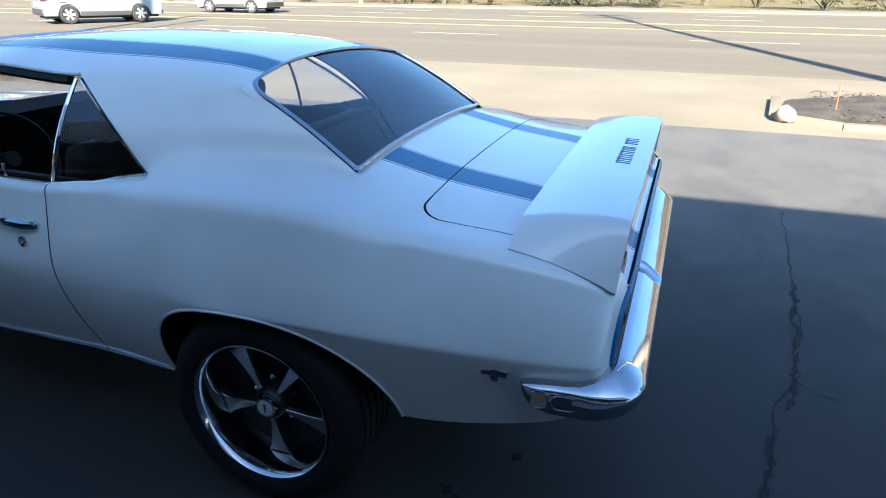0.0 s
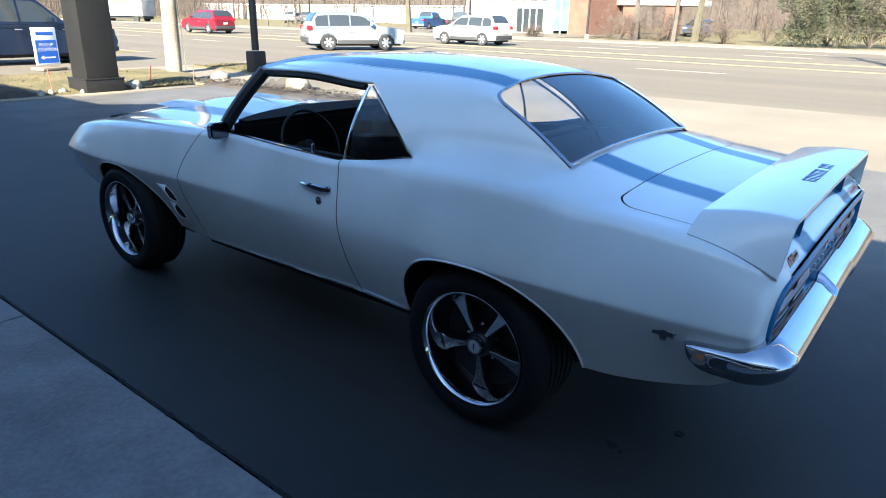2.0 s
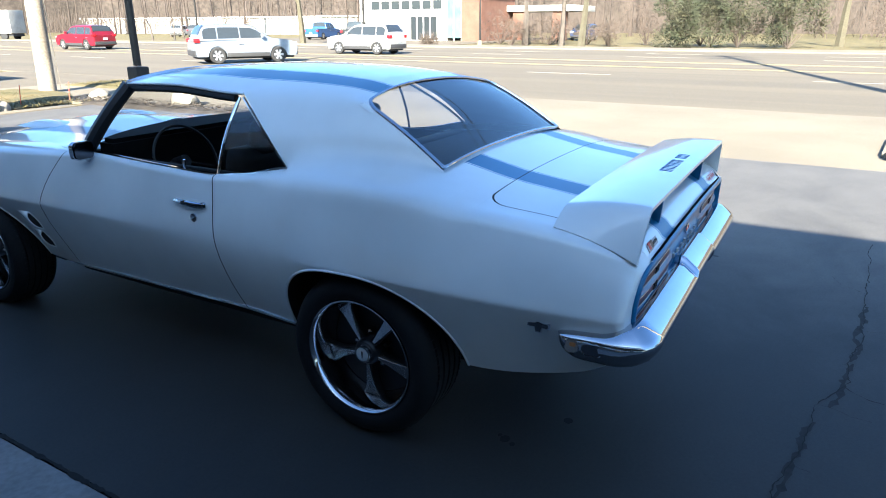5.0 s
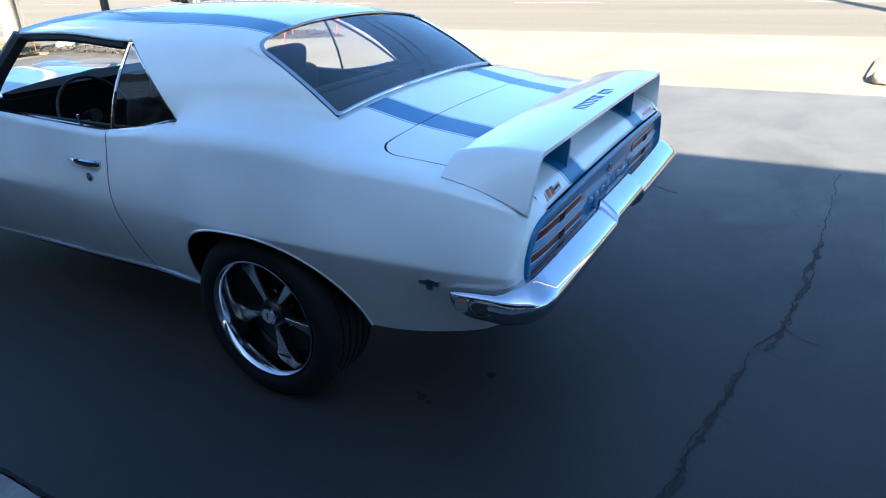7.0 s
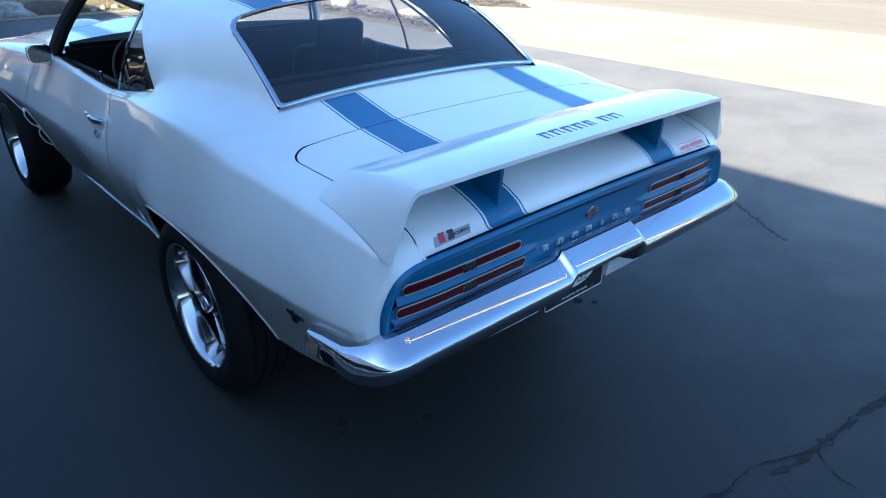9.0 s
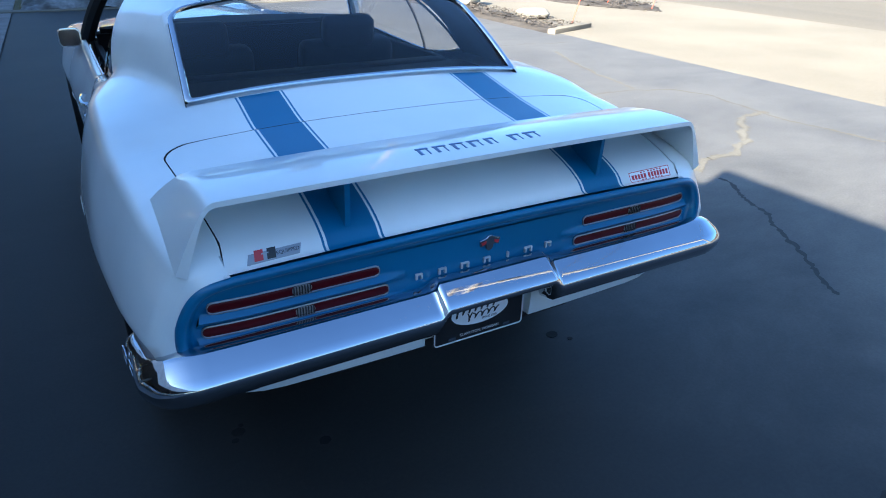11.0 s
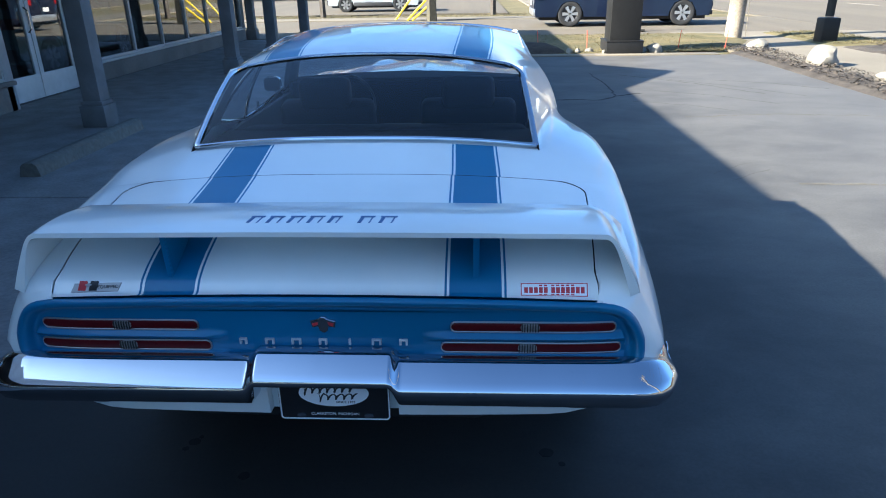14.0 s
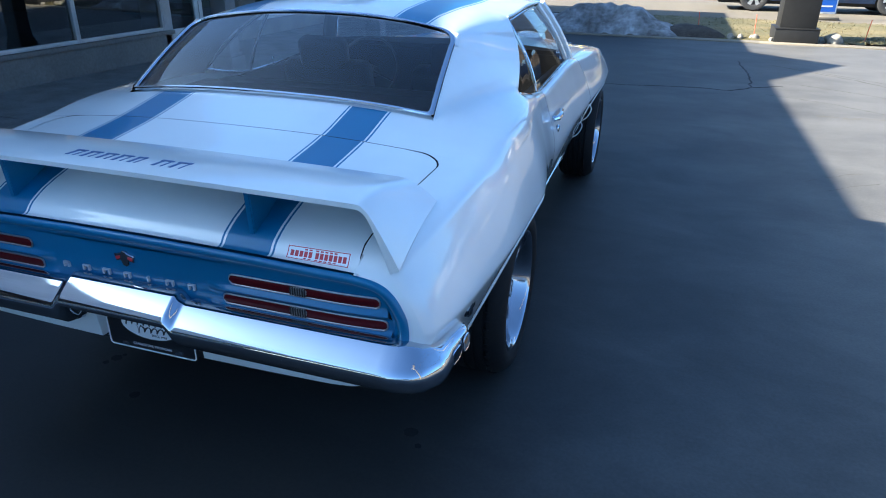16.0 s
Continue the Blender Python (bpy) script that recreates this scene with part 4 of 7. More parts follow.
HL = part("lid_badge", prism([(-0.667, -1.0665), (-0.659, -1.0525), (-0.532, -1.0505), (-0.540, -1.0645)], 0.003, lambda a, b, c: on_lid(a, b, c), bevel=0.0008), SATIN, car, "silver badge with red and black letter block")
for x0, m in ((-0.648, RED), (-0.618, PLATE_BLACK)):
    part("badge_bar", prism([(x0, -1.0640), (x0 + 0.003, -1.0500), (x0 + 0.024, -1.0500), (x0 + 0.021, -1.0640)], 0.0050, lambda a, b, c: on_lid(a, b, c)), m, HL)
part("badge_link", prism([(-0.630, -1.0585), (-0.629, -1.0550), (-0.612, -1.0550), (-0.613, -1.0585)], 0.0056, lambda a, b, c: on_lid(a, b, c)), SATIN, HL)
lid_slope = math.atan2(lid_z(-0.56, -1.050) - lid_z(-0.56, -1.066), 0.016)
words("EQUIPPED", 0.0125, Matrix.Translation(on_lid(-0.567, -1.0585, 0.005)) @ Matrix.Rotation(lid_slope, 4, "X") @ Matrix.Rotation(radians(1.5), 4, "Z"), PLATE_BLACK, HL, depth=0.0006)
def lid_patch(x0, x1, y0, y1, lift):
    """A thin decal lying on the lid."""
    bm = grid(lambda x, y: on_lid(x, y + 0.010 * (x - 0.6), lift), np.linspace(x0, x1, max(2, int((x1 - x0) / 0.03) + 2)), np.linspace(y0, y1, 7))
    bmesh.ops.recalc_face_normals(bm, faces=bm.faces)
    return bm


stick = part("dealer_sticker", lid_patch(0.517, 0.690, -1.0690, -1.0465, 0.0006), PLATE_WHITE, car, "white sticker with red frame and red bars")
for x0, x1, y0, y1 in ((0.518, 0.689, -1.0488, -1.0472), (0.518, 0.689, -1.0684, -1.0668), (0.518, 0.5205, -1.0684, -1.0472), (0.6865, 0.689, -1.0684, -1.0472)):
    part("sticker_frame", lid_patch(x0, x1, y0, y1, 0.0011), RED, stick)
for k in range(12):
    x = 0.527 + 0.0126 * k + (0.006 if k > 4 else 0)
    part("red_bar", lid_patch(x, x + 0.0095, -1.0622, -1.0536, 0.0011), RED, stick)
    if 2 < k < 10:
        part("red_bar", lid_patch(x, x + 0.008, -1.0522, -1.0500, 0.0011), RED, stick)
        part("red_bar", lid_patch(x, x + 0.008, -1.0658, -1.0636, 0.0011), RED, stick)

# ---- front: bonnet, scoops, nose ----
hood_z = curve((1.9, 1.02), (2.2, 1.028), (2.7, 1.02), (3.1, 0.975), (3.4, 0.90), (3.53, 0.84))


def hood(u, w):
    y = 2.03 - 0.12 * u * u + (1.46 + 0.12 * u * u) * w
    lim = rail_x(y)
    x = u * lim
    z = hood_z(y) + (rail_z(y) - hood_z(y)) * abs(u) ** 2.2
    z += 0.028 * math.exp(-((x / 0.16) ** 2)) * (1 - w * 0.6)
    return Vector((x, y, z))


U_HOOD = sorted(set([x / 0.66 for x in across(0.64, 13)] + [-1, 1]))
part("bonnet", weld(grid(hood, U_HOOD, np.linspace(0, 1, 22), lambda u, w: stripe(u * 0.66))), [WHITE, BLUE], car)
part("cowl", weld(grid(lambda u, w: Vector((u * 0.80, 1.74 + 0.30 * w * (1 - 0.4 * u * u), 0.998 + 0.01 * w)), np.linspace(-1, 1, 11), [0, 0.5, 1])), WHITE, car)
for sign in (-1, 1):
    scoop = bmesh.new()
    grid(lambda a, b: Vector((sign * 0.30 + (a - 0.5) * 0.26 * (1 - 0.25 * b), 2.62 + 0.50 * b, hood(sign * 0.42, 0.55)[2] - 0.02 + 0.042 * math.sin(math.pi * a) ** 0.6 * math.sin(math.pi * min(b * 0.95 + 0.05, 1)) ** 0.7)), np.linspace(0, 1, 11), np.linspace(0, 1, 11), bm=scoop)
    part("bonnet_scoop", weld(scoop), WHITE, car)
    # air outlets behind the front wheel
    for y0, z0, run in ((2.174, 0.592, 0.16), (2.172, 0.474, 0.12)):
        place_on = lambda a, b, c: Vector((sign * (side_x(y0 - a, z0 + b) + c), y0 - a, z0 + b))
        mouth = lambda b: 0.006 - 0.36 * b
        tall = lambda b: 0.032 * (1 - abs(b / 0.052) ** 3)
        B_OUT = np.linspace(-0.052, 0.052, 15).tolist()
        slot = [(mouth(b) - 0.003, b) for b in B_OUT[1:-1]] + [(mouth(b) + 0.020 * (1 - (b / 0.05) ** 2), b) for b in B_OUT[-2:0:-1]]
        outlet = part("fender_outlet", prism(slot, 0.002, place_on), GAP, car, "black air outlet")
        part("outlet_throat", grid(lambda b, k: place_on(mouth(b) - 0.002 * k, b, tall(b) * k * 0.86), B_OUT, [0, 0.5, 1]), GAP, outlet)
        part("outlet_hood", weld(grid(lambda b, k: place_on(mouth(b) - run * (1 - k) * (0.75 + 4.5 * (b + 0.052)) / 1.2, b, -0.001 + (tall(b) + 0.001) * k * k * (3 - 2 * k)), B_OUT, np.linspace(0, 1, 9))), WHITE, outlet)
        part("outlet_lip", tube([place_on(mouth(b), b, tall(b) - 0.001) for b in B_OUT], 0.0035, 6), WHITE, outlet)
        part("outlet_edge", tube([place_on(mouth(b) + 0.021 * (1 - (b / 0.052) ** 2), b, 0.001) for b in B_OUT], 0.0035, 6), WHITE, outlet)
    part("front_pocket", weld(grid(lambda z, k: Vector((sign * (0.36 + (side_x(3.53, z) - 0.355) * k), 3.525 - 0.05 * k, z)), np.linspace(0.50, 0.80, 7), [0, 0.5, 1])), WHITE, car)
    for dx in (0.0, 0.19):
        part("headlamp", lathe([(0, 0.082), (0.02, 0.080), (0.035, 0.05), (0.04, 0.0005)], 24, "y", at=(sign * (0.52 + dx), 3.515, 0.70)), LENS_CLEAR, car)
part("nose", weld(grid(lambda x, z: Vector((x, 3.53 + 0.06 * math.exp(-((x / 0.12) ** 2)), z)), np.linspace(-0.6, 0.6, 15), [0.50, 0.58, 0.66, 0.74, 0.82])), BLACK, car)
part("front_bumper", tube([(x, 3.47 + 0.09 * (1 - (abs(x) / 0.9) ** 3), 0.56) for x in np.linspace(-0.80, 0.80, 25)], 0.05, 10), CHROME, car)
part("hood_rest", weld(grid(lambda x, w: Vector((x, 3.40 + 0.13 * w, hood_z(3.40 + 0.13 * w) - 0.004)), np.linspace(-0.58, 0.58, 9), np.linspace(0, 1, 5))), WHITE, car)

# ---- inside ----
part("floor_pan", box(-0.70, 0.70, -0.2, 2.0, 0.36, 0.40), VINYL, car)
part("parcel_shelf", box(-0.70, 0.70, -0.27, 0.30, 1.00, 1.02, 0.006), VINYL, car)
part("rear_seat_back", box(-0.64, 0.64, 0.26, 0.40, 0.55, 1.03, 0.05, seg=3), VINYL, car)
part("rear_seat", box(-0.62, 0.62, 0.34, 0.82, 0.45, 0.66, 0.06, seg=3), VINYL, car)
part("dashboard", prism([(x, 1.945 - 0.26 * (x / 0.75) ** 2) for x in np.linspace(-0.75, 0.75, 13)] + [(0.75, 1.58), (-0.75, 1.58)], 0.280, lambda a, b, c: (a, b, 0.78 + c), bevel=0.022), DASH, car)
for sign in (-1, 1):
    part("inner_panel", box(*sorted((sign * 0.735, sign * 0.765)), 0.36, 1.75, 0.42, 0.985, 0.01), VINYL, car)
    seat = part("front_seat", box(sign * 0.37 - 0.26, sign * 0.37 + 0.26, 0.98, 1.50, 0.50, 0.68, 0.06, seg=3), VINYL, car, "black vinyl bucket seat")
    back = box(-0.25, 0.25, -0.065, 0.065, 0.0, 0.46, 0.055, seg=3)
    back.transform(pose(sign * 0.37, 0.99, 0.60, 14, 0, 0))
    part("backrest", back, VINYL, seat)
    head = box(-0.135, 0.135, -0.05, 0.05, 0.0, 0.17, 0.045, seg=3)
    head.transform(pose(sign * 0.37, 0.875, 1.0, 10, 0, 0))
    part("headrest", head, VINYL, seat)
wheel_at = pose(-0.40, 1.475, 0.908, 68, 0, 0)
ring = [wheel_at @ Vector((0.195 * math.cos(t), 0.195 * math.sin(t), 0)) for t in np.linspace(0, 2 * math.pi, 40, endpoint=False)]
steering = part("steering_wheel", tube(ring, 0.0075, 8, closed=True), BLACK, car)
for a in (200, 340):
    part("wheel_spoke", tube([wheel_at @ Vector((0, 0, -0.03)), wheel_at @ Vector((0.19 * math.cos(radians(a)), 0.19 * math.sin(radians(a)), 0))], 0.012, 6, flat=0.4), POLISHED, steering)
part("steering_column", tube([wheel_at @ Vector((0, 0, -0.01)), (-0.40, 1.75, 0.82)], 0.035, 10), BLACK, car)
part("door_pin", tube([(-0.785, 1.02, 0.975), (-0.785, 1.02, 1.02)], 0.006, 6), CHROME, car)


# ---- wheels ----
def wheel(y, z, sign, front):
    r = z
    out = lambda a: sign * a
    w0, w1 = WHEEL_X + 0.036, WHEEL_X - (0.21 if front else 0.24)
    prof = [(w0 - 0.022, 0.236), (w0 - 0.004, 0.246), (w0 + 0.008, 0.262), (w0 + 0.012, 0.282), (w0 + 0.009, 0.304), (w0 - 0.006, r - 0.020), (w0 - 0.028, r - 0.006)]
    grooves, span = [], w0 - 0.034 - (w1 + 0.034)
    for k in range(5):
        a = w0 - 0.034 - span * (k + 0.5) / 5
        grooves += [(a + 0.007, r - 0.001), (a + 0.005, r - 0.010), (a - 0.005, r - 0.010), (a - 0.007, r - 0.001)]
    prof += grooves + [(w1 + 0.034, r - 0.006), (w1 + 0.018, r - 0.018), (w1, 0.28), (w1 + 0.018, 0.238)]
    tyre = part("tyre", lathe([(out(a), b) for a, b in prof], 72, at=(0, y, z)), RUBBER, car, "black wide tyre", smooth=30)
    # sipes across the shoulders
    blocks = bmesh.new()
    for k in range(64):
        t = 2 * math.pi * k / 64
        for a0 in (w0 - 0.036, w1 + 0.036 + 0.03):
            c = Vector((out(a0 - 0.012), y + (r + 0.0005) * math.cos(t), z + (r + 0.0005) * math.sin(t)))
            own = box(-0.012, 0.012, -0.0012, 0.0012, -0.002, 0.001)
            own.transform(Matrix.Translation(c) @ Matrix.Rotation(t - math.pi / 2, 4, "X"))
            join(blocks, own)
    tagged(part("tread_pattern", blocks, GAP, tyre, smooth=0), kind="stuff")
    lip = [(w0 - 0.026, 0.236), (w0 - 0.004, 0.247), (w0 + 0.003, 0.244), (w0 + 0.003, 0.238), (w0 - 0.006, 0.231), (w0 - 0.020, 0.227), (w0 - 0.045, 0.221), (w0 - 0.080, 0.213), (w0 - 0.105, 0.209), (w0 - 0.13, 0.206), (w0 - 0.15, 0.205), (w0 - 0.15, 0.236)]
    rim = part("rim", lathe([(out(a), b) for a, b in lip], 72, at=(0, y, z)), RIMMETAL, tyre, "polished five-spoke rim", smooth=35)
    part("brake_backing", lathe([(out(w0 - 0.130), 0.204), (out(w0 - 0.132), 0.0005), (out(w0 - 0.145), 0.0005), (out(w0 - 0.145), 0.204)], 40, at=(0, y, z)), BLACK, tyre)
    for k in range(5):
        t = radians(90 + 72 * k + (20 if front else 36))
        sp = bmesh.new()
        def place(a, b, c):
            d = c
            yy, zz = a * math.cos(t) - b * math.sin(t), a * math.sin(t) + b * math.cos(t)
            return (out(w0 - 0.104 + d - 0.020 * (a - 0.05) / 0.16), y + yy, z + zz)
        half = [(0.035, 0.016), (0.09, 0.0175), (0.145, 0.0220), (0.175, 0.0280), (0.195, 0.035), (0.208, 0.044)]
        prism(half + [(a, -b) for a, b in reversed(half)], 0.034, place, sp, bevel=0.004)
        part("rim_spoke", sp, ALLOY_BLACK, tyre, "black-painted alloy spoke")
        face = bmesh.new()
        half = [(0.054, 0.006), (0.10, 0.012), (0.145, 0.0185), (0.175, 0.0250), (0.195, 0.032), (0.207, 0.041)]
        prism(half + [(a, -b) for a, b in reversed(half)], 0.009, lambda a, b, c: place(a, b, c + 0.033 - 0.10 * abs(b)), face, bevel=0.003)
        part("spoke_face", face, POLISHED, tyre, "polished spoke face")
    hub = [(w0 - 0.13, 0.064), (w0 - 0.064, 0.056), (w0 - 0.052, 0.046), (w0 - 0.050, 0.0005)]
    part("hub", lathe([(out(a), b) for a, b in hub], 32, at=(0, y, z), closed=False), ALLOY_BLACK, tyre)
    cap = [(w0 - 0.056, 0.038), (w0 - 0.036, 0.037), (w0 - 0.032, 0.035), (w0 - 0.032, 0.030), (w0 - 0.035, 0.029)]
    part("hub_cap", lathe([(out(a), b) for a, b in cap], 32, at=(0, y, z), closed=False), CHROME, tyre)
    part("cap_disc", lathe([(out(w0 - 0.036), 0.0295), (out(w0 - 0.033), 0.027), (out(w0 - 0.032), 0.0005)], 24, at=(0, y, z), closed=False), CAPFACE, tyre)
    part("cap_emblem", prism([(-0.004, 0.014), (0.004, 0.014), (0.0015, -0.016), (-0.0015, -0.016)], 0.003, lambda a, b, c: (out(w0 - 0.0335 + c), y + a, z + b)), BLACK, tyre)
    for k in range(5):
        t = radians(54 + 72 * k + (14 if front else 31))
        part("wheel_nut", lathe([(out(w0 - 0.13), 0.011), (out(w0 - 0.098), 0.011), (out(w0 - 0.092), 0.0005)], 6, at=(0, y + 0.075 * math.cos(t), z + 0.075 * math.sin(t)), closed=False), ALLOY_BLACK if k % 2 else CHROME, tyre)


for sign in (-1, 1):
    wheel(*HUB_R, sign, False)
    wheel(*HUB_F, sign, True)

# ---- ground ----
# lane paints the sunlit side up to 4.4 times lighter than the stalls
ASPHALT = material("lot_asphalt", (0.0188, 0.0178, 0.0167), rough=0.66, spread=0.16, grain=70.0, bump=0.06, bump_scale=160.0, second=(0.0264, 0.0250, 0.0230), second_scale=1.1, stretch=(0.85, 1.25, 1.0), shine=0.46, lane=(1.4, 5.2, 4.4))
ROADTOP = material("road_asphalt", (0.146, 0.123, 0.093), rough=0.9, spread=0.12, grain=25.0, bump=0.2, bump_scale=120.0, second=(0.116, 0.100, 0.079), second_scale=0.5, stretch=(1.0, 0.04, 1.0), shine=0.3)
CONCRETE = material("driveway_concrete", (0.196, 0.166, 0.124), rough=0.9, spread=0.08, grain=30.0, bump=0.2, bump_scale=150.0, second=(0.158, 0.134, 0.099), second_scale=0.5)
WALK = material("walk_concrete", (0.272, 0.255, 0.240), rough=0.9, spread=0.16, grain=40.0, bump=0.3, bump_scale=160.0, second=(0.205, 0.190, 0.178), second_scale=3.2)
LAWN = material("dormant_grass", (0.150, 0.116, 0.050), rough=0.95, spread=0.4, grain=30.0, bump=0.6, bump_scale=60.0, second=(0.090, 0.078, 0.031), second_scale=0.9)
MULCH = material("dark_mulch", (0.034, 0.027, 0.022), rough=0.95, spread=0.7, grain=45.0, bump=1.0, bump_scale=70.0, second=(0.066, 0.054, 0.044), second_scale=3.0)
ROCK = material("pale_boulder", (0.27, 0.245, 0.20), rough=0.9, spread=0.15, grain=14.0, bump=0.5, bump_scale=25.0, second=(0.19, 0.17, 0.14), second_scale=4.0)
SNOW = material("dirty_snow", (0.28, 0.285, 0.29), rough=0.9, spread=0.35, grain=12.0, bump=0.8, bump_scale=30.0, second=(0.09, 0.082, 0.075), second_scale=2.5)
LINE_WHITE = material("white_road_line", (0.225, 0.20, 0.165), rough=0.9, spread=0.3, grain=30.0)
LINE_YELLOW = material("yellow_road_line", (0.245, 0.195, 0.10), rough=0.9, spread=0.15, grain=30.0)
CRACKFILL = material("crack_dark", (0.012, 0.0115, 0.011), rough=0.95, spread=0.3, grain=80.0)
OLDTAR = material("old_tar_seam", (0.0205, 0.0193, 0.0184), rough=0.72, spread=0.3, grain=40.0)
SEAL = material("old_crack_seal", (0.135, 0.122, 0.098), rough=0.9, spread=0.2, grain=60.0)
STAKE = material("orange_stake", (0.72, 0.11, 0.06), rough=0.6)


CHIP = material("wood_chips", (0.085, 0.068, 0.054), rough=0.95, spread=0.4, grain=20.0, island=0.7)


def flat(name, outline, z0, z1, mat, label, category, kind="structure", bevel=0.0):
    ob = part(name, prism(outline, z1 - z0, lambda a, b, c: (a, b, z0 + c), bevel=bevel), mat, smooth=30)
    return tagged(ob, label, category, kind=kind)


def rect(x0, x1, y0, y1):
    return [(x0, y0), (x1, y0), (x1, y1), (x0, y1)]


ground = part("ground", grid(lambda x, y: Vector((x, y, -0.06)), [-600, -60, 0, 60, 600], [-600, -60, 0, 60, 600]), LAWN)
tagged(ground, "dormant brown-green grass ground reaching to the horizon", "ground", kind="structure")
def edge_at(y):
    """The seam between walk and lot runs slightly askew."""
    return -1.690 + 0.014 * (y + 0.5)


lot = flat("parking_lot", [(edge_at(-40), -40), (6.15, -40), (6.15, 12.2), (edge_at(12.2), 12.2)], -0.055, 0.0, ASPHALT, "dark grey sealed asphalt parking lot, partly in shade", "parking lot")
flat("driveway_apron", rect(6.15, 11.6, -40, 18.0), -0.055, 0.001, CONCRETE, "pale sunlit concrete driveway apron and sidewalk", "driveway")
road = flat("road", rect(11.6, 41.5, -300, 300), -0.055, -0.006, ROADTOP, "wide multi-lane grey asphalt road in sunlight", "road")
flat("verge", rect(41.5, 45.5, -300, 300), -0.055, 0.08, CONCRETE, "pale far kerb and verge beside the road", "kerb")
flat("side_drive", rect(-60, 11.6, 17.4, 25.0), -0.055, -0.01, ROADTOP, "grey asphalt side drive joining the road", "drive")
flat("far_lot", rect(45.5, 80, 27, 62), -0.055, 0.0, ROADTOP, "grey asphalt forecourt across the road", "parking lot")
flat("north_lot", rect(-60, 2, 29.5, 60), -0.055, 0.0, ROADTOP, "grey asphalt parking lot beyond the drive", "parking lot")
flat("north_walk", rect(-60, 9, 25.0, 26.6), -0.055, 0.02, CONCRETE, "pale concrete sidewalk beside the drive", "sidewalk")
flat("north_walk", rect(3.5, 6.0, 26.6, 60), -0.055, 0.015, CONCRETE, "pale concrete footpath across the lawn", "sidewalk")

# road markings
for x in (24.4, 24.75, 28.3, 28.65):
    ob = part("lane_line", box(x, x + 0.12, -300, 300, -0.006, 0.002), LINE_YELLOW, road)
for x in (19.8, 33.0, 37.2):
    for k in range(16):
        part("lane_dash", box(x, x + 0.12, -40 + 9.0 * k, -37 + 9.0 * k, -0.006, 0.002), LINE_WHITE, road)

# cracks: jagged dark openings in the asphalt, and old pale seals
def crack(points, width, mat, name, seed, z=0.003, rough_=0.025):
    rng = random.Random(seed)
    pts = []
    for (a, b) in zip(points, points[1:]):
        n = max(2, int(math.dist(a, b) / 0.022))
        for k in range(n):
            x, y = a[0] + (b[0] - a[0]) * k / n, a[1] + (b[1] - a[1]) * k / n
            off = noise.noise_vector((x * 5.0, y * 5.0, seed)) * rough_ * 1.6 + noise.noise_vector((x * 22.0, y * 22.0, seed + 9)) * rough_ * 0.5
            pts.append((x + off.x, y + off.y))
    bm = bmesh.new()
    last = None
    for i, p in enumerate(pts[:-1]):
        d = Vector((pts[i + 1][0] - p[0], pts[i + 1][1] - p[1])).normalized()
        w = width * rng.uniform(0.25, 1.35)
        a, b = bm.verts.new((p[0] - d.y * w, p[1] + d.x * w, z)), bm.verts.new((p[0] + d.y * w, p[1] - d.x * w, z))
        if last:
            bm.faces.new((last[0], last[1], b, a))
        last = (a, b)
    return part(name, bm, mat, lot)


STAIN = material("crack_dust", (0.027, 0.0255, 0.0235), rough=0.8, spread=0.3, grain=25.0, second=(0.020, 0.019, 0.0178), second_scale=6.0, shine=0.3)
for j, pts in enumerate(([(1.6, -1.88), (1.19, -1.85), (0.73, -1.81)], [(0.73, -1.81), (0.46, -1.77), (0.24, -1.67)], [(0.08, -1.64), (-0.27, -1.59), (-0.9, -1.5)])):
    crack(pts, 0.015, STAIN, "crack_dust", 30 + j, z=0.0015, rough_=0.03)
crack([(3.0, -1.95), (1.82, -1.89), (1.19, -1.85), (0.73, -1.81), (0.46, -1.77), (0.24, -1.67), (0.08, -1.64), (-0.27, -1.59), (-0.9, -1.5)], 0.0030, CRACKFILL, "crack", 1)
crack([(0.46, -1.77), (0.40, -1.86), (0.36, -1.98)], 0.0026, CRACKFILL, "crack", 2)
for j, pts in enumerate(([(1.19, -1.85), (1.24, -1.96), (1.22, -2.06)], [(0.73, -1.81), (0.70, -1.72)], [(0.24, -1.67), (0.19, -1.80), (0.21, -1.92)], [(1.82, -1.89), (1.95, -1.75), (2.10, -1.70)], [(-0.27, -1.59), (-0.30, -1.70)])):
    crack(pts, 0.0010, CRACKFILL, "crack", 60 + j)
crack([(0.55, 6.68), (0.9, 6.7), (1.71, 6.85), (2.16, 6.80), (2.44, 7.1), (2.9, 7.4)], 0.024, CRACKFILL, "crack", 3, z=0.002)
crack([(2.44, 7.1), (2.5, 8.2), (2.45, 9.6)], 0.013, CRACKFILL, "crack", 4, z=0.002)
crack([(5.04, 4.98), (4.78, 4.3), (4.56, 3.57), (4.40, 2.75)], 0.026, SEAL, "sealed_crack", 5, z=0.002, rough_=0.02)
crack([(3.11, 2.80), (3.78, 2.78), (4.39, 2.73), (4.77, 2.58), (4.92, 2.19), (4.82, 1.6), (4.78, 1.18), (4.85, 0.75), (4.95, 0.2)], 0.020, SEAL, "sealed_crack", 6, z=0.0025, rough_=0.02)
crack([(4.88, 1.49), (4.53, 1.46), (4.13, 1.19), (3.85, 0.92), (3.52, 0.78), (3.17, 0.76), (2.88, 0.55)], 0.042, SEAL, "sealed_crack", 8, z=0.003, rough_=0.03)
crack([(2.95, 0.45), (2.84, 0.17), (2.62, -0.21), (2.33, -0.67), (2.1, -1.0)], 0.018, OLDTAR, "tar_seam", 12, z=0.0015, rough_=0.03)
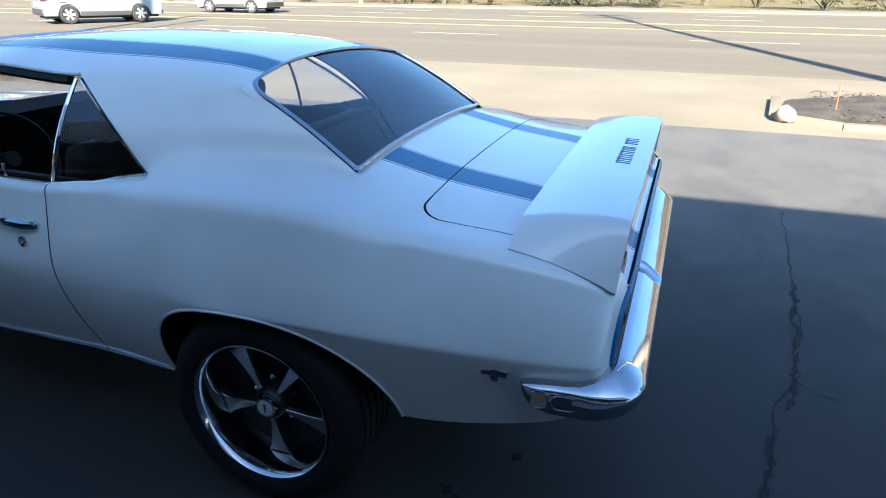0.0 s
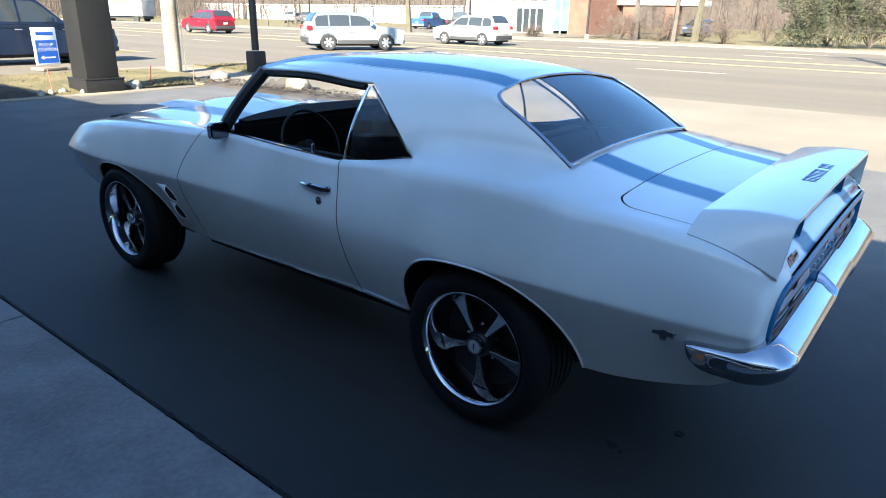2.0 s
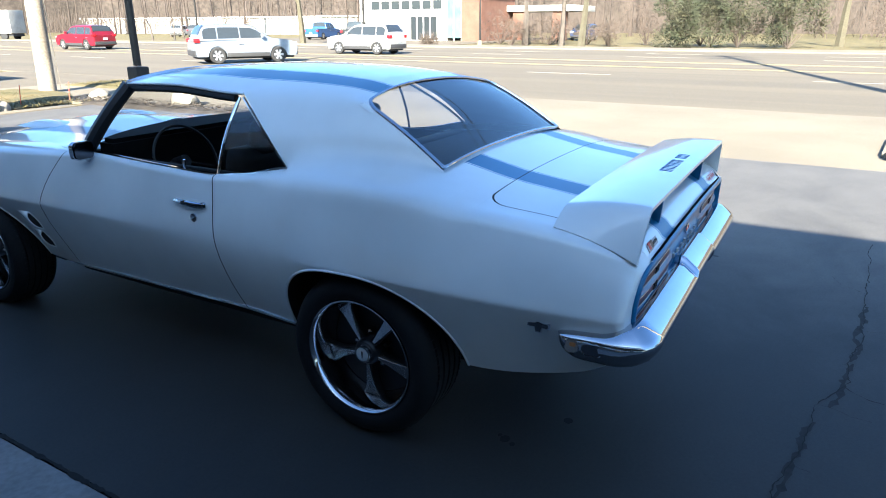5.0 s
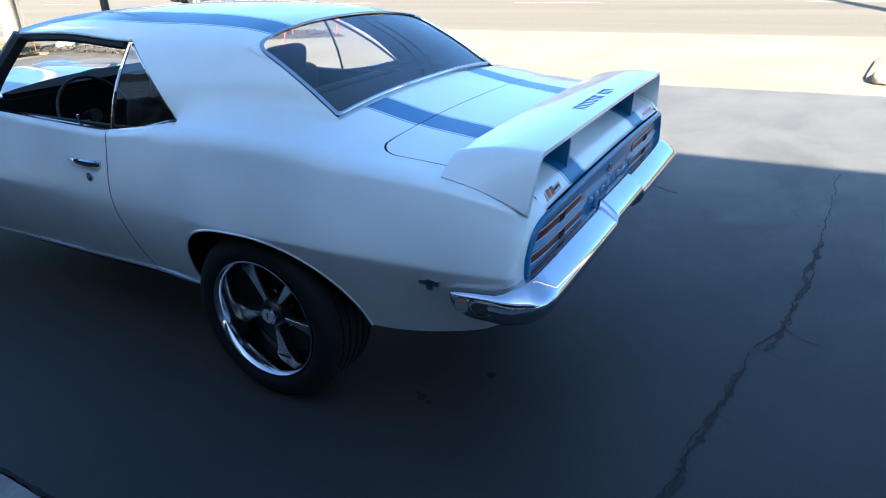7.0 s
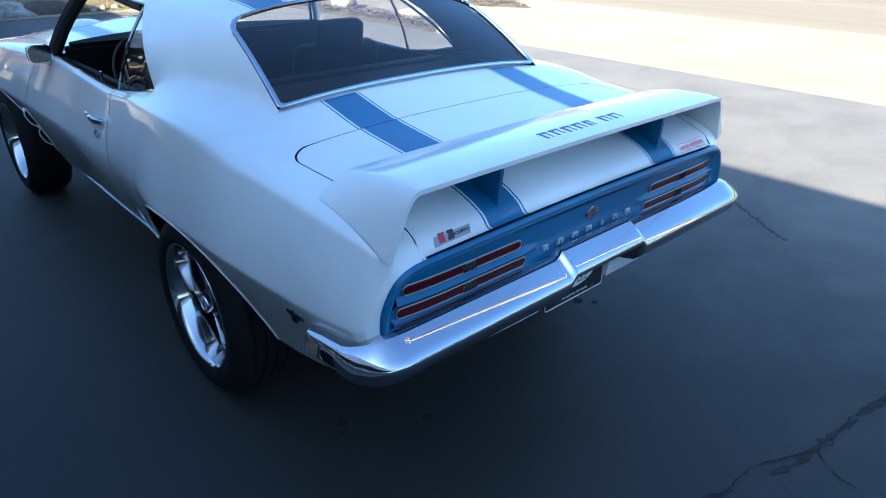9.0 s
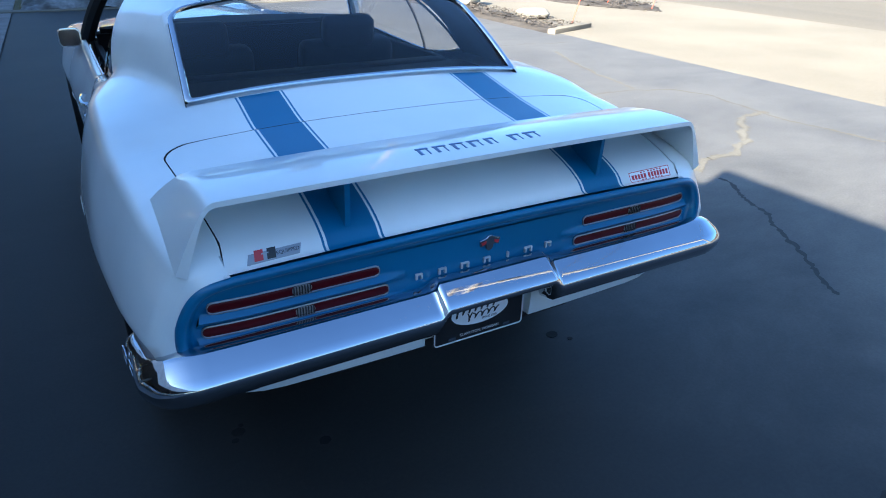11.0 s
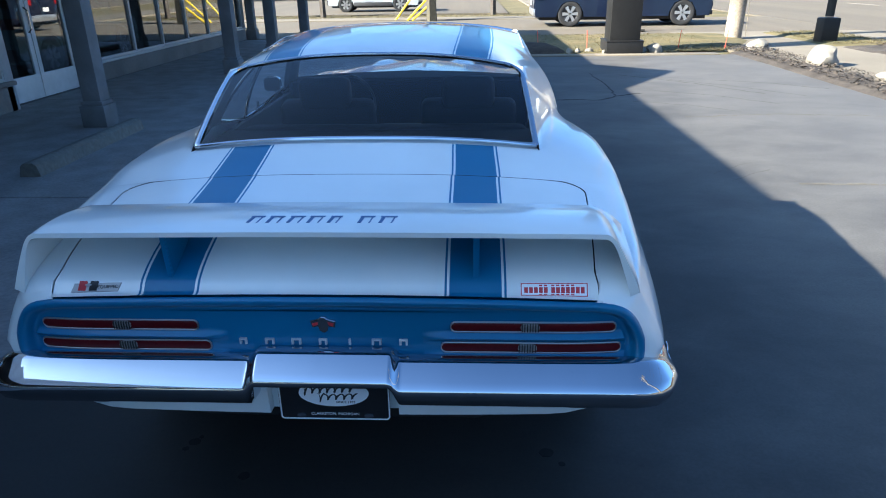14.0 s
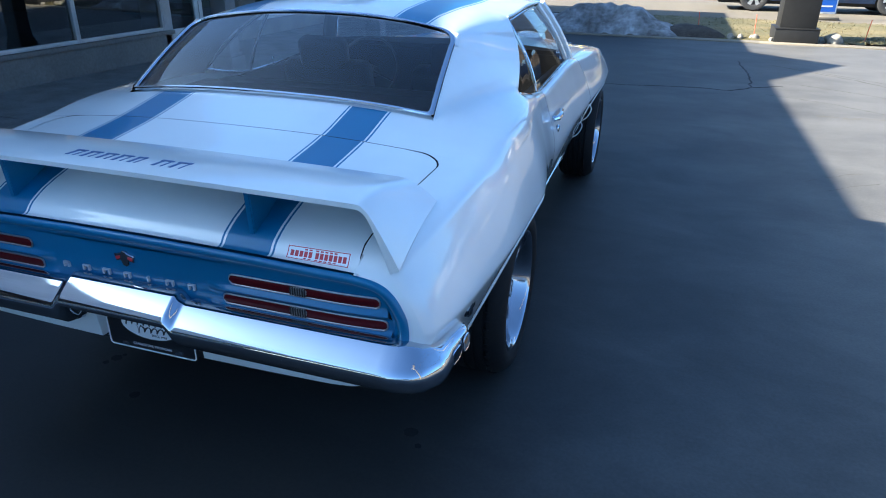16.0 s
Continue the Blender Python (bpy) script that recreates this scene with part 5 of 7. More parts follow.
crack([(3.0, 5.6), (4.2, 5.75), (5.9, 5.5)], 0.016, SEAL, "sealed_crack", 7, z=0.0025, rough_=0.05)
# pale scuffs that shovels and tyres left on the sunlit lane
SCUFF = material("dusty_scuff", (0.108, 0.101, 0.091), rough=0.9, spread=0.35, grain=18.0, second=(0.086, 0.081, 0.074), second_scale=3.0, shine=0.3)
for j, (x0, y0, x1, y1, wide) in enumerate(((2.9, 9.3, 4.6, 7.2, 0.022), (3.4, 8.9, 5.1, 7.0, 0.014), (3.1, 7.6, 4.5, 6.4, 0.012), (2.6, 6.7, 3.8, 5.9, 0.010), (4.3, 8.6, 5.7, 7.6, 0.018), (2.5, 3.1, 3.0, 3.5, 0.006), (2.6, 2.9, 3.1, 3.3, 0.006))):
    crack([(x0, y0), ((x0 + x1) / 2 + 0.08, (y0 + y1) / 2 + 0.1), (x1, y1)], wide, SCUFF, "scuff", 90 + j, z=0.0012, rough_=0.02)
for (x, y, s, seed) in ((-0.67, -0.57, 0.026, 3), (-0.42, -0.75, 0.024, 4), (0.67, -0.60, 0.030, 5), (0.72, -0.66, 0.014, 6), (-0.69, -0.61, 0.015, 7), (-0.655, -0.54, 0.011, 8)):
    rng = random.Random(seed)
    part("oil_spot", prism([(x + s * rng.uniform(0.8, 1) * math.cos(t), y + s * rng.uniform(0.7, 0.9) * math.sin(t)) for t in np.linspace(0, 6.28, 14, endpoint=False)], 0.0015, lambda a, b, c: (a, b, c)), CRACKFILL, lot)

crack([(edge_at(y) - 0.010, y) for y in (-4.0, 0.0, 3.0, 7.5, 12.0)], 0.011, CRACKFILL, "worn_edge", 9, z=0.0055, rough_=0.004)

# ---- walk beside the shop, in cast slabs ----
walkway = tagged(part("walkway", box(-6.4, -1.705, -12, 17, -0.055, -0.012), WALK), "shaded grey concrete walk in cast slabs", "walkway", kind="structure")
for i, (y0, y1) in enumerate(((-12, -7.1), (-7.1, -2.3), (-2.3, 2.45), (2.45, 7.2), (7.2, 12.0), (12.0, 17.0))):
    part("concrete_slab", prism([(-6.39, y0 + 0.006), (edge_at(y0) - 0.018, y0 + 0.006), (edge_at(y1) - 0.018, y1 - 0.006), (-6.39, y1 - 0.006)], 0.024, lambda a, b, c: (a, b, c - 0.02), bevel=0.006), WALK, walkway)

# ---- beds, rocks, kerbs ----
def mound(name, outline, height, mat, label, category, seed, cell=0.12, kind=""):
    """An uneven heap over an outline of straight sides."""
    rng = random.Random(seed)
    xs, ys = [p[0] for p in outline], [p[1] for p in outline]

    def inside(x, y):
        d = 9.0
        for (ax, ay), (bx, by) in zip(outline, outline[1:] + outline[:1]):
            ln = math.hypot(bx - ax, by - ay)
            d = min(d, ((bx - ax) * (y - ay) - (by - ay) * (x - ax)) / ln)
        return d

    gx, gy = np.arange(min(xs) - cell, max(xs) + cell, cell), np.arange(min(ys) - cell, max(ys) + cell, cell)
    bm = bmesh.new()
    table = {}
    for i, x in enumerate(gx):
        for j, y in enumerate(gy):
            d = inside(x, y)
            if d > -cell * 1.01:
                h = height * min(max(d, 0) / 0.5, 1) ** 0.6 + (0.02 * noise.noise((x * 4, y * 4, seed)) + 0.012 * rng.random()) * (d > 0)
                table[i, j] = bm.verts.new((x, y, 0.006 + h - (0.03 if d <= 0 else 0)))
    for (i, j) in list(table):
        q = [table.get(k) for k in ((i, j), (i + 1, j), (i + 1, j + 1), (i, j + 1))]
        if all(q):
            bm.faces.new(q)
    return tagged(part(name, bm, mat, smooth=60), label, category, kind=kind)


mound("mulch_bed", [(5.98, 6.35), (6.95, 6.75), (6.8, 8.7), (7.45, 13.2), (6.6, 13.6), (5.9, 12.3)], 0.07, MULCH, "bed of dark wood mulch beside the lot", "mulch bed", 1, kind="structure")
mound("mulch_bed", [(9.95, 7.7), (10.6, 8.6), (10.9, 11.0), (10.4, 13.6), (8.7, 13.4), (9.1, 9.2)], 0.06, MULCH, "bed of dark wood mulch beside the road", "mulch bed", 2, kind="structure")
mound("mulch_bed", [(6.75, -7.5), (10.2, -7.5), (9.4, -3.65), (8.6, -2.5), (7.2, -2.3), (6.7, -2.95)], 0.09, MULCH, "bed of dark wood mulch on a traffic island", "mulch bed", 3, kind="structure")
for k, (x0, x1, y0, y1) in enumerate(((6.05, 6.85, 6.6, 13.3), (9.3, 10.6, 8.4, 13.4), (6.85, 9.3, -7.3, -2.9))):
    rng = random.Random(70 + k)
    chips = bmesh.new()
    for j in range(3200):
        x, y, a, q = rng.uniform(x0, x1), rng.uniform(y0, y1), rng.uniform(0, 6.28), rng.uniform(0.010, 0.030)
        z = 0.055 + rng.uniform(0.0, 0.05)
        u, v = Vector((math.cos(a), math.sin(a), rng.uniform(-0.5, 0.5))) * q, Vector((-math.sin(a), math.cos(a), rng.uniform(-0.4, 0.4))) * q * 0.45
        c = Vector((x, y, z))
        chips.faces.new([chips.verts.new(p) for p in (c - u - v, c + u - v, c + u * 0.8 + v, c - u * 0.9 + v)])
    tagged(part("mulch_chips", chips, CHIP, smooth=0), "loose dark wood chips on the mulch bed", "mulch", kind="stuff")
mound("grass_strip", [(-1.55, 12.35), (5.95, 12.35), (6.6, 13.7), (7.4, 14.0), (7.3, 17.2), (-1.55, 17.2)], 0.05, LAWN, "strip of dormant grass behind the kerb", "grass", 4, 0.16, kind="structure")
mound("grass_strip", [(8.6, 13.5), (10.4, 13.7), (10.3, 17.5), (8.5, 17.5)], 0.04, LAWN, "patch of dormant grass round the lamp base", "grass", 5, 0.14, kind="structure")


BLADE = material("dry_grass_blades", (0.140, 0.108, 0.050), rough=0.9, spread=0.3, grain=4.0, second=(0.085, 0.074, 0.029), second_scale=0.8, island=0.35)
for k, (x0, x1, y0, y1, n) in enumerate(((-1.0, 6.3, 12.45, 17.0, 9000), (8.7, 10.3, 13.7, 17.3, 2500), (-12.0, 9.0, 26.8, 29.4, 5000))):
    rng = random.Random(80 + k)
    blades = bmesh.new()
    for j in range(n):
        x, y, a, h = rng.uniform(x0, x1), rng.uniform(y0, y1), rng.uniform(0, 6.28), rng.uniform(0.015, 0.055)
        foot = Vector((x, y, 0.0 if k == 2 else 0.045))
        side = Vector((math.cos(a), math.sin(a), 0)) * 0.009
        tip = Vector((rng.uniform(-0.08, 0.08), rng.uniform(-0.08, 0.08), h))
        blades.faces.new([blades.verts.new(p) for p in (foot - side, foot + side, foot + tip)])
    tagged(part("grass_blades", blades, BLADE, smooth=0), "short dormant straw-coloured grass blades", "grass", kind="stuff")


def kerb(points, label, half=0.075, top=0.075):
    for a, b in zip(points, points[1:]):
        d = Vector((b[0] - a[0], b[1] - a[1], 0))
        own = box(-half, half, -0.01, d.length + 0.01, -0.05, top, min(0.02, top * 0.4))
        own.transform(Matrix.Translation((*a, 0)) @ Matrix.Rotation(math.atan2(-d.x, d.y), 4, "Z"))
        tagged(part("kerb", own, CONCRETE), label, "kerb", kind="structure")


kerb([(-3.0, 12.27), (0.0, 12.27), (3.0, 12.27), (5.6, 12.3)], "flush worn concrete gutter strip at the lot's end", 0.17, 0.022)
kerb([(6.6, -7.5), (6.62, -2.95), (7.1, -2.25), (8.6, -2.4)], "weathered concrete island kerb")
kerb([(6.0, 6.30), (7.05, 6.66)], "weathered concrete island kerb")


def boulder(x, y, w, d, h, seed, label):
    bm = bmesh.new()
    bmesh.ops.create_icosphere(bm, subdivisions=3, radius=1.0)
    for v in bm.verts:
        k = 1 + 0.28 * noise.noise(v.co * 1.3 + Vector((seed * 7.1, 0, 0))) + 0.10 * noise.noise(v.co * 3.5 + Vector((seed, 3, 0)))
        v.co = Vector((v.co.x * w / 2 * k, v.co.y * d / 2 * k, max(v.co.z, -0.35) * h * 0.62 * k + 0.18 * h))
    ob = part("boulder", bm, ROCK, smooth=35)
    ob.matrix_basis = pose(x, y, 0.02, 0, 0, seed * 40)
    tagged(ob, label, "rock", "boulders along the bed")


boulder(6.72, 13.0, 0.55, 0.46, 0.26, 1, "rounded pale limestone boulder in the mulch bed")
boulder(6.78, 10.2, 0.66, 0.54, 0.46, 2, "large pale limestone boulder in the mulch bed")
boulder(6.9, 8.05, 0.68, 0.46, 0.20, 3, "low flat pale boulder in the mulch bed")
boulder(6.9, -2.35, 0.30, 0.24, 0.24, 4, "pale split boulder at the island's tip")
rng = random.Random(11)
for k in range(9):
    boulder(2.2 + 0.28 * k + rng.uniform(-0.1, 0.1), 12.55 + rng.uniform(-0.05, 0.12), rng.uniform(0.1, 0.2), rng.uniform(0.1, 0.16), rng.uniform(0.08, 0.15), 20 + k, "small pale stone beside the kerb")
boulder(4.35, 12.6, 0.3, 0.26, 0.24, 40, "grey stone at the foot of the black column")

# dirty snow heap
bm = bmesh.new()
grid(lambda u, v: Vector((-1.4 + 2.9 * u, 12.30 + 1.5 * v, 0.02 + 0.62 * max(0, math.sin(math.pi * u)) ** 0.55 * max(0, math.sin(math.pi * v)) ** 0.7 * (0.75 + 0.5 * noise.noise((u * 5, v * 4, 1))) + 0.06 * noise.noise((u * 17, v * 12, 2)) * math.sin(math.pi * u))), np.linspace(0, 1, 46), np.linspace(0, 1, 26), bm=bm)
tagged(part("snow_heap", bm, SNOW, smooth=60), "low heap of dirty old snow at the kerb", "snow", kind="structure")

mound("dirt_heap", [(1.05, 12.42), (2.45, 12.42), (2.35, 13.1), (1.2, 13.5)], 0.26, MULCH, "low heap of dark dirt left beside the old snow", "dirt", 6, kind="structure")
for x, y, lean in ((6.0, 13.0, 4), (3.0, 13.3, -3), (6.95, 6.95, 12), (9.6, 9.0, 3), (9.9, 8.0, 10), (7.5, -3.0, -2), (5.0, 13.1, 5), (1.9, 13.4, -6)):
    own = tube([(0, 0, 0), (0, 0, 0.40)], 0.008, 6)
    ob = part("marker_stake", own, STAKE)
    ob.matrix_basis = pose(x, y, 0.04, lean, lean * 0.7, 0)
    tagged(ob, "thin orange marker stake stuck in the ground", "stake", "orange stakes")

# ---- posts ----
DARK_METAL = material("black_painted_metal", (0.015, 0.0145, 0.014), rough=0.55, shine=0.3, spread=0.15, grain=12.0, bump=0.05)
GREYWOOD = material("weathered_pole_wood", (0.30, 0.25, 0.19), rough=0.9, spread=0.3, grain=20.0, bump=0.5, bump_scale=30.0, second=(0.20, 0.165, 0.125), second_scale=1.5)
column = thing("sign_column", "broad black square column with flared base in the grass", "column")
part("shaft", box(3.657 - 0.32, 3.657 + 0.32, 12.75 - 0.32, 12.75 + 0.32, 0.25, 6.2, 0.01), DARK_METAL, column)
part("base", box(3.657 - 0.39, 3.657 + 0.39, 12.75 - 0.39, 12.75 + 0.39, 0.0, 0.27, 0.015), DARK_METAL, column)
part("base_cap", box(3.657 - 0.40, 3.657 + 0.40, 12.75 - 0.40, 12.75 + 0.40, 0.262, 0.285, 0.006), DARK_METAL, column)
utility = thing("utility_pole", "weathered round wooden utility pole, slightly leaning", "utility pole")
up = [Vector((7.15 + 0.03 * k, 15.75, 1.4 * k)) for k in range(9)]
part("pole", tube(up, [0.21 - 0.009 * k for k in range(9)], 14), GREYWOOD, utility)
part("crossarm", box(6.2, 8.6, 15.60, 15.72, 10.2, 10.34, 0.01), GREYWOOD, utility)
part("ground_wire", tube([(7.42, 15.62, 0.05), (7.40, 15.62, 1.2), (7.33, 15.60, 3.0), (7.36, 15.6, 8.0)], 0.012, 5), LINE_WHITE, utility)
street = thing("lamp_post", "dark parking-lot lamp post on a square base", "lamp post")
part("base", box(8.87 - 0.20, 8.87 + 0.20, 14.45 - 0.20, 14.45 + 0.20, 0.0, 0.58, 0.05), DARK_METAL, street)
part("shaft", tube([(8.87, 14.45, 0.6), (8.87, 14.45, 8.0)], [0.10, 0.07], 10), DARK_METAL, street)
part("lamp_head", box(8.4, 9.34, 14.25, 14.65, 7.95, 8.12, 0.03), DARK_METAL, street)
other = thing("utility_pole", "weathered wooden utility pole with crossarm beside the road", "utility pole")
part("pole", tube([(8.0, -5.9, 0), (8.02, -5.9, 17.0)], [0.22, 0.14], 12), GREYWOOD, other)
for z in (15.0, 16.4):
    part("crossarm", box(7.90, 8.10, -7.2, -4.6, z, z + 0.20, 0.01), GREYWOOD, other)
part("transformer", lathe([(13.2, 0.001), (13.2, 0.24), (14.1, 0.24), (14.1, 0.001)], 16, "z", at=(8.35, -5.9, 0)), DARK_METAL, other)
for x, z, sag in ((7.3, 10.36, 0.5), (8.4, 10.36, 0.45), (7.62, 6.6, 0.7), (7.5, 6.1, 0.6)):
    cable = tube([(x + 0.3 * k / 12, 15.7 - 21.6 * k / 12, z - sag * (1 - (k / 6 - 1) ** 2)) for k in range(13)], 0.014, 5)
    tagged(part("power_line", cable, DARK_METAL), "thin black overhead cable between the utility poles", "cable", "overhead cables")

# A-frame sign
SIGN_BLUE = material("sign_blue", (0.015, 0.12, 0.50), rough=0.45)
SIGN_WHITE = material("sign_white", (0.75, 0.76, 0.78), rough=0.45)
stand = thing("pavement_sign", "white and blue free-standing sidewalk sign on a flat base", "sign", at=pose(5.1, 18.5, 0, 0, 0, 14))
part("base", box(-0.36, 0.36, -0.26, 0.26, 0.0, 0.08, 0.03), CONCRETE, stand)
part("board", box(-0.34, 0.34, -0.03, 0.03, 0.14, 1.10, 0.02), SIGN_WHITE, stand)
for s in (-1, 1):
    part("blue_field", box(-0.30, 0.30, *sorted((s * 0.031, s * 0.035)), 0.19, 0.78), SIGN_BLUE, stand)
    part("blue_bar", box(-0.25, 0.25, *sorted((s * 0.031, s * 0.035)), 0.90, 0.985), SIGN_BLUE, stand)
words("PICKUP\nLOCATION", 0.125, Matrix.Translation((0, -0.037, 0.595)) @ TO_BACK, SIGN_WHITE, stand, depth=0.001)
part("arrow", prism([(-0.22, 0.0), (-0.12, 0.055), (-0.12, 0.02), (0.22, 0.02), (0.22, -0.02), (-0.12, -0.02), (-0.12, -0.055)], 0.003, lambda a, b, c: (a, -0.035 - c, 0.33 + b)), SIGN_WHITE, stand)

# ---- the shop beside the walk: wall, windows, entrance, canopy on posts ----
FRAME = material("pale_aluminium_frame", (0.50, 0.50, 0.49), rough=0.4, metal=0.3, spread=0.08, grain=20.0)
POSTGREY = material("grey_painted_post", (0.20, 0.195, 0.195), rough=0.7, spread=0.12, grain=16.0, bump=0.1, second=(0.13, 0.127, 0.123), second_scale=2.0)
KNEE = material("brown_grey_masonry", (0.20, 0.18, 0.16), rough=0.9, spread=0.15, grain=30.0, bump=0.3, second=(0.15, 0.135, 0.12), second_scale=1.5)
SOFFIT = material("canopy_boards", (0.22, 0.20, 0.18), rough=0.8, spread=0.15, grain=12.0)
# the fascia is out of view; its white is chosen to bounce light onto the flank
FASCIA = material("white_bounce_fascia", (0.70, 0.70, 0.68), rough=0.6, spread=0.05, grain=6.0)
SHINGLE = material("roof_shingles", (0.09, 0.08, 0.072), rough=0.9, spread=0.3, grain=25.0, bump=0.4)
DOORWHITE = material("white_door_paint", (0.62, 0.62, 0.60), rough=0.5, spread=0.06, grain=10.0)
INSIDE = material("showroom_interior", (0.10, 0.095, 0.09), rough=0.8, spread=0.2, grain=2.0)

shop = tagged(new("shop_front"), "single-storey shop front with display windows under a canopy", "building", kind="structure")
X1, X2 = -5.88, -6.10            # window wall beside the lot, and the entrance wall
part("knee_wall", box(X1 - 0.2, X1, -12, 6.35, 0.0, 0.34, 0.01), KNEE, shop)
part("knee_wall", box(X2 - 0.2, X2, 8.95, 17.0, 0.0, 0.30, 0.01), KNEE, shop)
part("sill", box(X1 - 0.22, X1 + 0.05, -12, 6.38, 0.342, 0.40, 0.012), KNEE, shop)
part("sill", box(X2 - 0.22, X2 + 0.04, 8.93, 17.0, 0.302, 0.345, 0.01), FRAME, shop)
part("header", box(X1 - 0.2, X1 + 0.02, -12, 6.35, 2.35, 3.0), KNEE, shop)
part("header", box(X2 - 0.2, X2 + 0.02, 6.35, 17.0, 2.35, 3.0), KNEE, shop)
part("pier", box(X2 - 0.2, X2 + 0.06, 8.40, 8.93, 0.0, 2.35, 0.01), KNEE, shop)
part("return_wall", box(X2 - 0.2, X1, 6.22, 6.40, 0.0, 3.0, 0.01), FRAME, shop)
part("end_wall", box(-14, X2, 16.8, 17.0, 0.0, 3.0), KNEE, shop)
part("back_wall", box(-14.2, -14, -12, 17, 0, 3.0), INSIDE, shop)
part("side_wall", box(-14, X1 - 0.2, -12.2, -12, 0, 3.0), INSIDE, shop)
part("inner_floor", box(-14, X1 - 0.2, -12, 16.8, -0.05, 0.01), INSIDE, shop)
part("inner_ceiling", box(-14, X1 - 0.2, -12, 16.8, 2.9, 3.0), INSIDE, shop)


def window(x, y0, y1, z0, z1):
    w = tagged(new("shop_window"), "large dark display window in a pale metal frame", "window", kind="structure")
    pane = part("pane", box(x - 0.055, x - 0.045, y0 + 0.025, y1 - 0.025, z0 + 0.03, z1 - 0.03), SHOP_GLASS, w)
    pane.visible_shadow = False
    for a, b, c, d in ((y0, y0 + 0.034, z0, z1), (y1 - 0.034, y1, z0, z1), (y0 + 0.034, y1 - 0.034, z0, z0 + 0.045), (y0 + 0.034, y1 - 0.034, z1 - 0.045, z1)):
        part("window_frame", box(x - 0.09, x - 0.005, a, b, c, d, 0.006), FRAME, w)


for y0, y1 in ((-11.5, -9.1), (-9.1, -6.7), (-6.7, -4.3), (-4.3, -1.9), (-1.9, 0.5), (0.5, 2.9), (2.9, 4.6), (4.6, 6.22)):
    window(X1, y0, y1, 0.40, 2.35)
for y0, y1 in ((8.93, 10.45), (10.45, 11.70), (11.70, 13.0), (13.0, 14.3), (14.3, 15.6), (15.6, 16.8)):
    window(X2, y0, y1, 0.345, 2.35)
for y0, y1 in ((6.45, 7.38), (7.40, 8.36)):
    leaf = tagged(new("shop_door"), "white shop door with a tall glass pane and kick panel", "door", kind="structure")
    part("kick_panel", box(X2 - 0.08, X2 - 0.03, y0, y1, 0.015, 0.36, 0.005), DOORWHITE, leaf)
    for a, b, c, d in ((y0, y0 + 0.09, 0.36, 2.3), (y1 - 0.09, y1, 0.36, 2.3), (y0 + 0.09, y1 - 0.09, 2.2, 2.3)):
        part("door_frame", box(X2 - 0.08, X2 - 0.03, a, b, c, d, 0.005), DOORWHITE, leaf)
    pane = part("pane", box(X2 - 0.06, X2 - 0.05, y0 + 0.09, y1 - 0.09, 0.36, 2.2), SHOP_GLASS, leaf)
    pane.visible_shadow = False
    part("pull_handle", tube([(X2 - 0.02, y1 - 0.05, 0.95), (X2 + 0.03, y1 - 0.05, 1.0), (X2 + 0.03, y1 - 0.05, 1.25), (X2 - 0.02, y1 - 0.05, 1.3)], 0.012, 6), CHROME, leaf)

# canopy: eave with a small gable over the entrance; it casts the shade in which the car stands
EAVE_X, EAVE_Z = -3.30, 3.615
canopy = tagged(new("canopy"), "low canopy roof with fascia and gable over the entrance", "canopy", kind="structure")
part("soffit", box(-6.1, EAVE_X - 0.04, -30, 17.4, 2.58, 2.64), SOFFIT, canopy)
part("fascia", box(EAVE_X - 0.04, EAVE_X, -1.7, 17.4, 2.52, EAVE_Z), FASCIA, canopy)
part("fascia", box(EAVE_X - 0.04, EAVE_X, -30, -1.7, 2.52, EAVE_Z + 0.24), FASCIA, canopy)
part("gable", prism([(5.72, EAVE_Z), (7.2, EAVE_Z + 0.765), (8.66, EAVE_Z)], 0.1, lambda a, b, c: (EAVE_X - c, a, b)), SOFFIT, canopy)
part("gable_roof", prism([(5.72, EAVE_Z), (7.2, EAVE_Z + 0.755), (8.66, EAVE_Z)], 2.2, lambda a, b, c: (EAVE_X - 0.101 - c, a, b)), SHINGLE, canopy)
part("roof_slope", prism([(EAVE_X - 0.045, EAVE_Z - 0.02), (-9.5, 4.1), (-14.4, 3.1), (-14.4, 3.02), (-9.5, 3.02), (EAVE_X - 0.045, 2.66)], 47.4, lambda a, b, c: (a, -30 + c, b)), SHINGLE, canopy)


def porch_post(x, y):
    p = thing("porch_post", "grey painted square canopy post on a moulded foot", "post", "canopy posts")
    part("shaft", box(x - 0.110, x + 0.110, y - 0.110, y + 0.110, 0.30, 2.58, 0.012), POSTGREY, p)
    part("foot", box(x - 0.150, x + 0.150, y - 0.150, y + 0.150, 0.004, 0.26, 0.012), POSTGREY, p)
    part("foot_moulding", box(x - 0.130, x + 0.130, y - 0.130, y + 0.130, 0.26, 0.31, 0.015), POSTGREY, p)


for x, y in ((-4.15, -3.9), (-4.15, 0.7), (-4.15, 5.3), (-4.05, 9.9), (-4.0, 12.4), (-3.95, 15.2), (-6.0, 17.3)):
    porch_post(x, y)
STOPMAT = material("worn_wheel_stop", (0.19, 0.178, 0.15), rough=0.95, spread=0.2, grain=25.0, bump=0.5, bump_scale=50.0)
for x, y0, y1 in ((-3.62, 0.1, 2.1), (-3.62, 3.05, 5.1), (-3.5, 12.9, 14.8)):
    own = prism([(-0.10, 0.0), (0.10, 0.0), (0.075, 0.10), (0.04, 0.125), (-0.04, 0.125), (-0.075, 0.10)], y1 - y0, lambda a, b, c: (x + a, y0 + c, 0.004 + b), bevel=0.012)
    tagged(part("wheel_stop", own, STOPMAT), "worn pale concrete wheel stop lying on the walk", "wheel stop", "wheel stops")

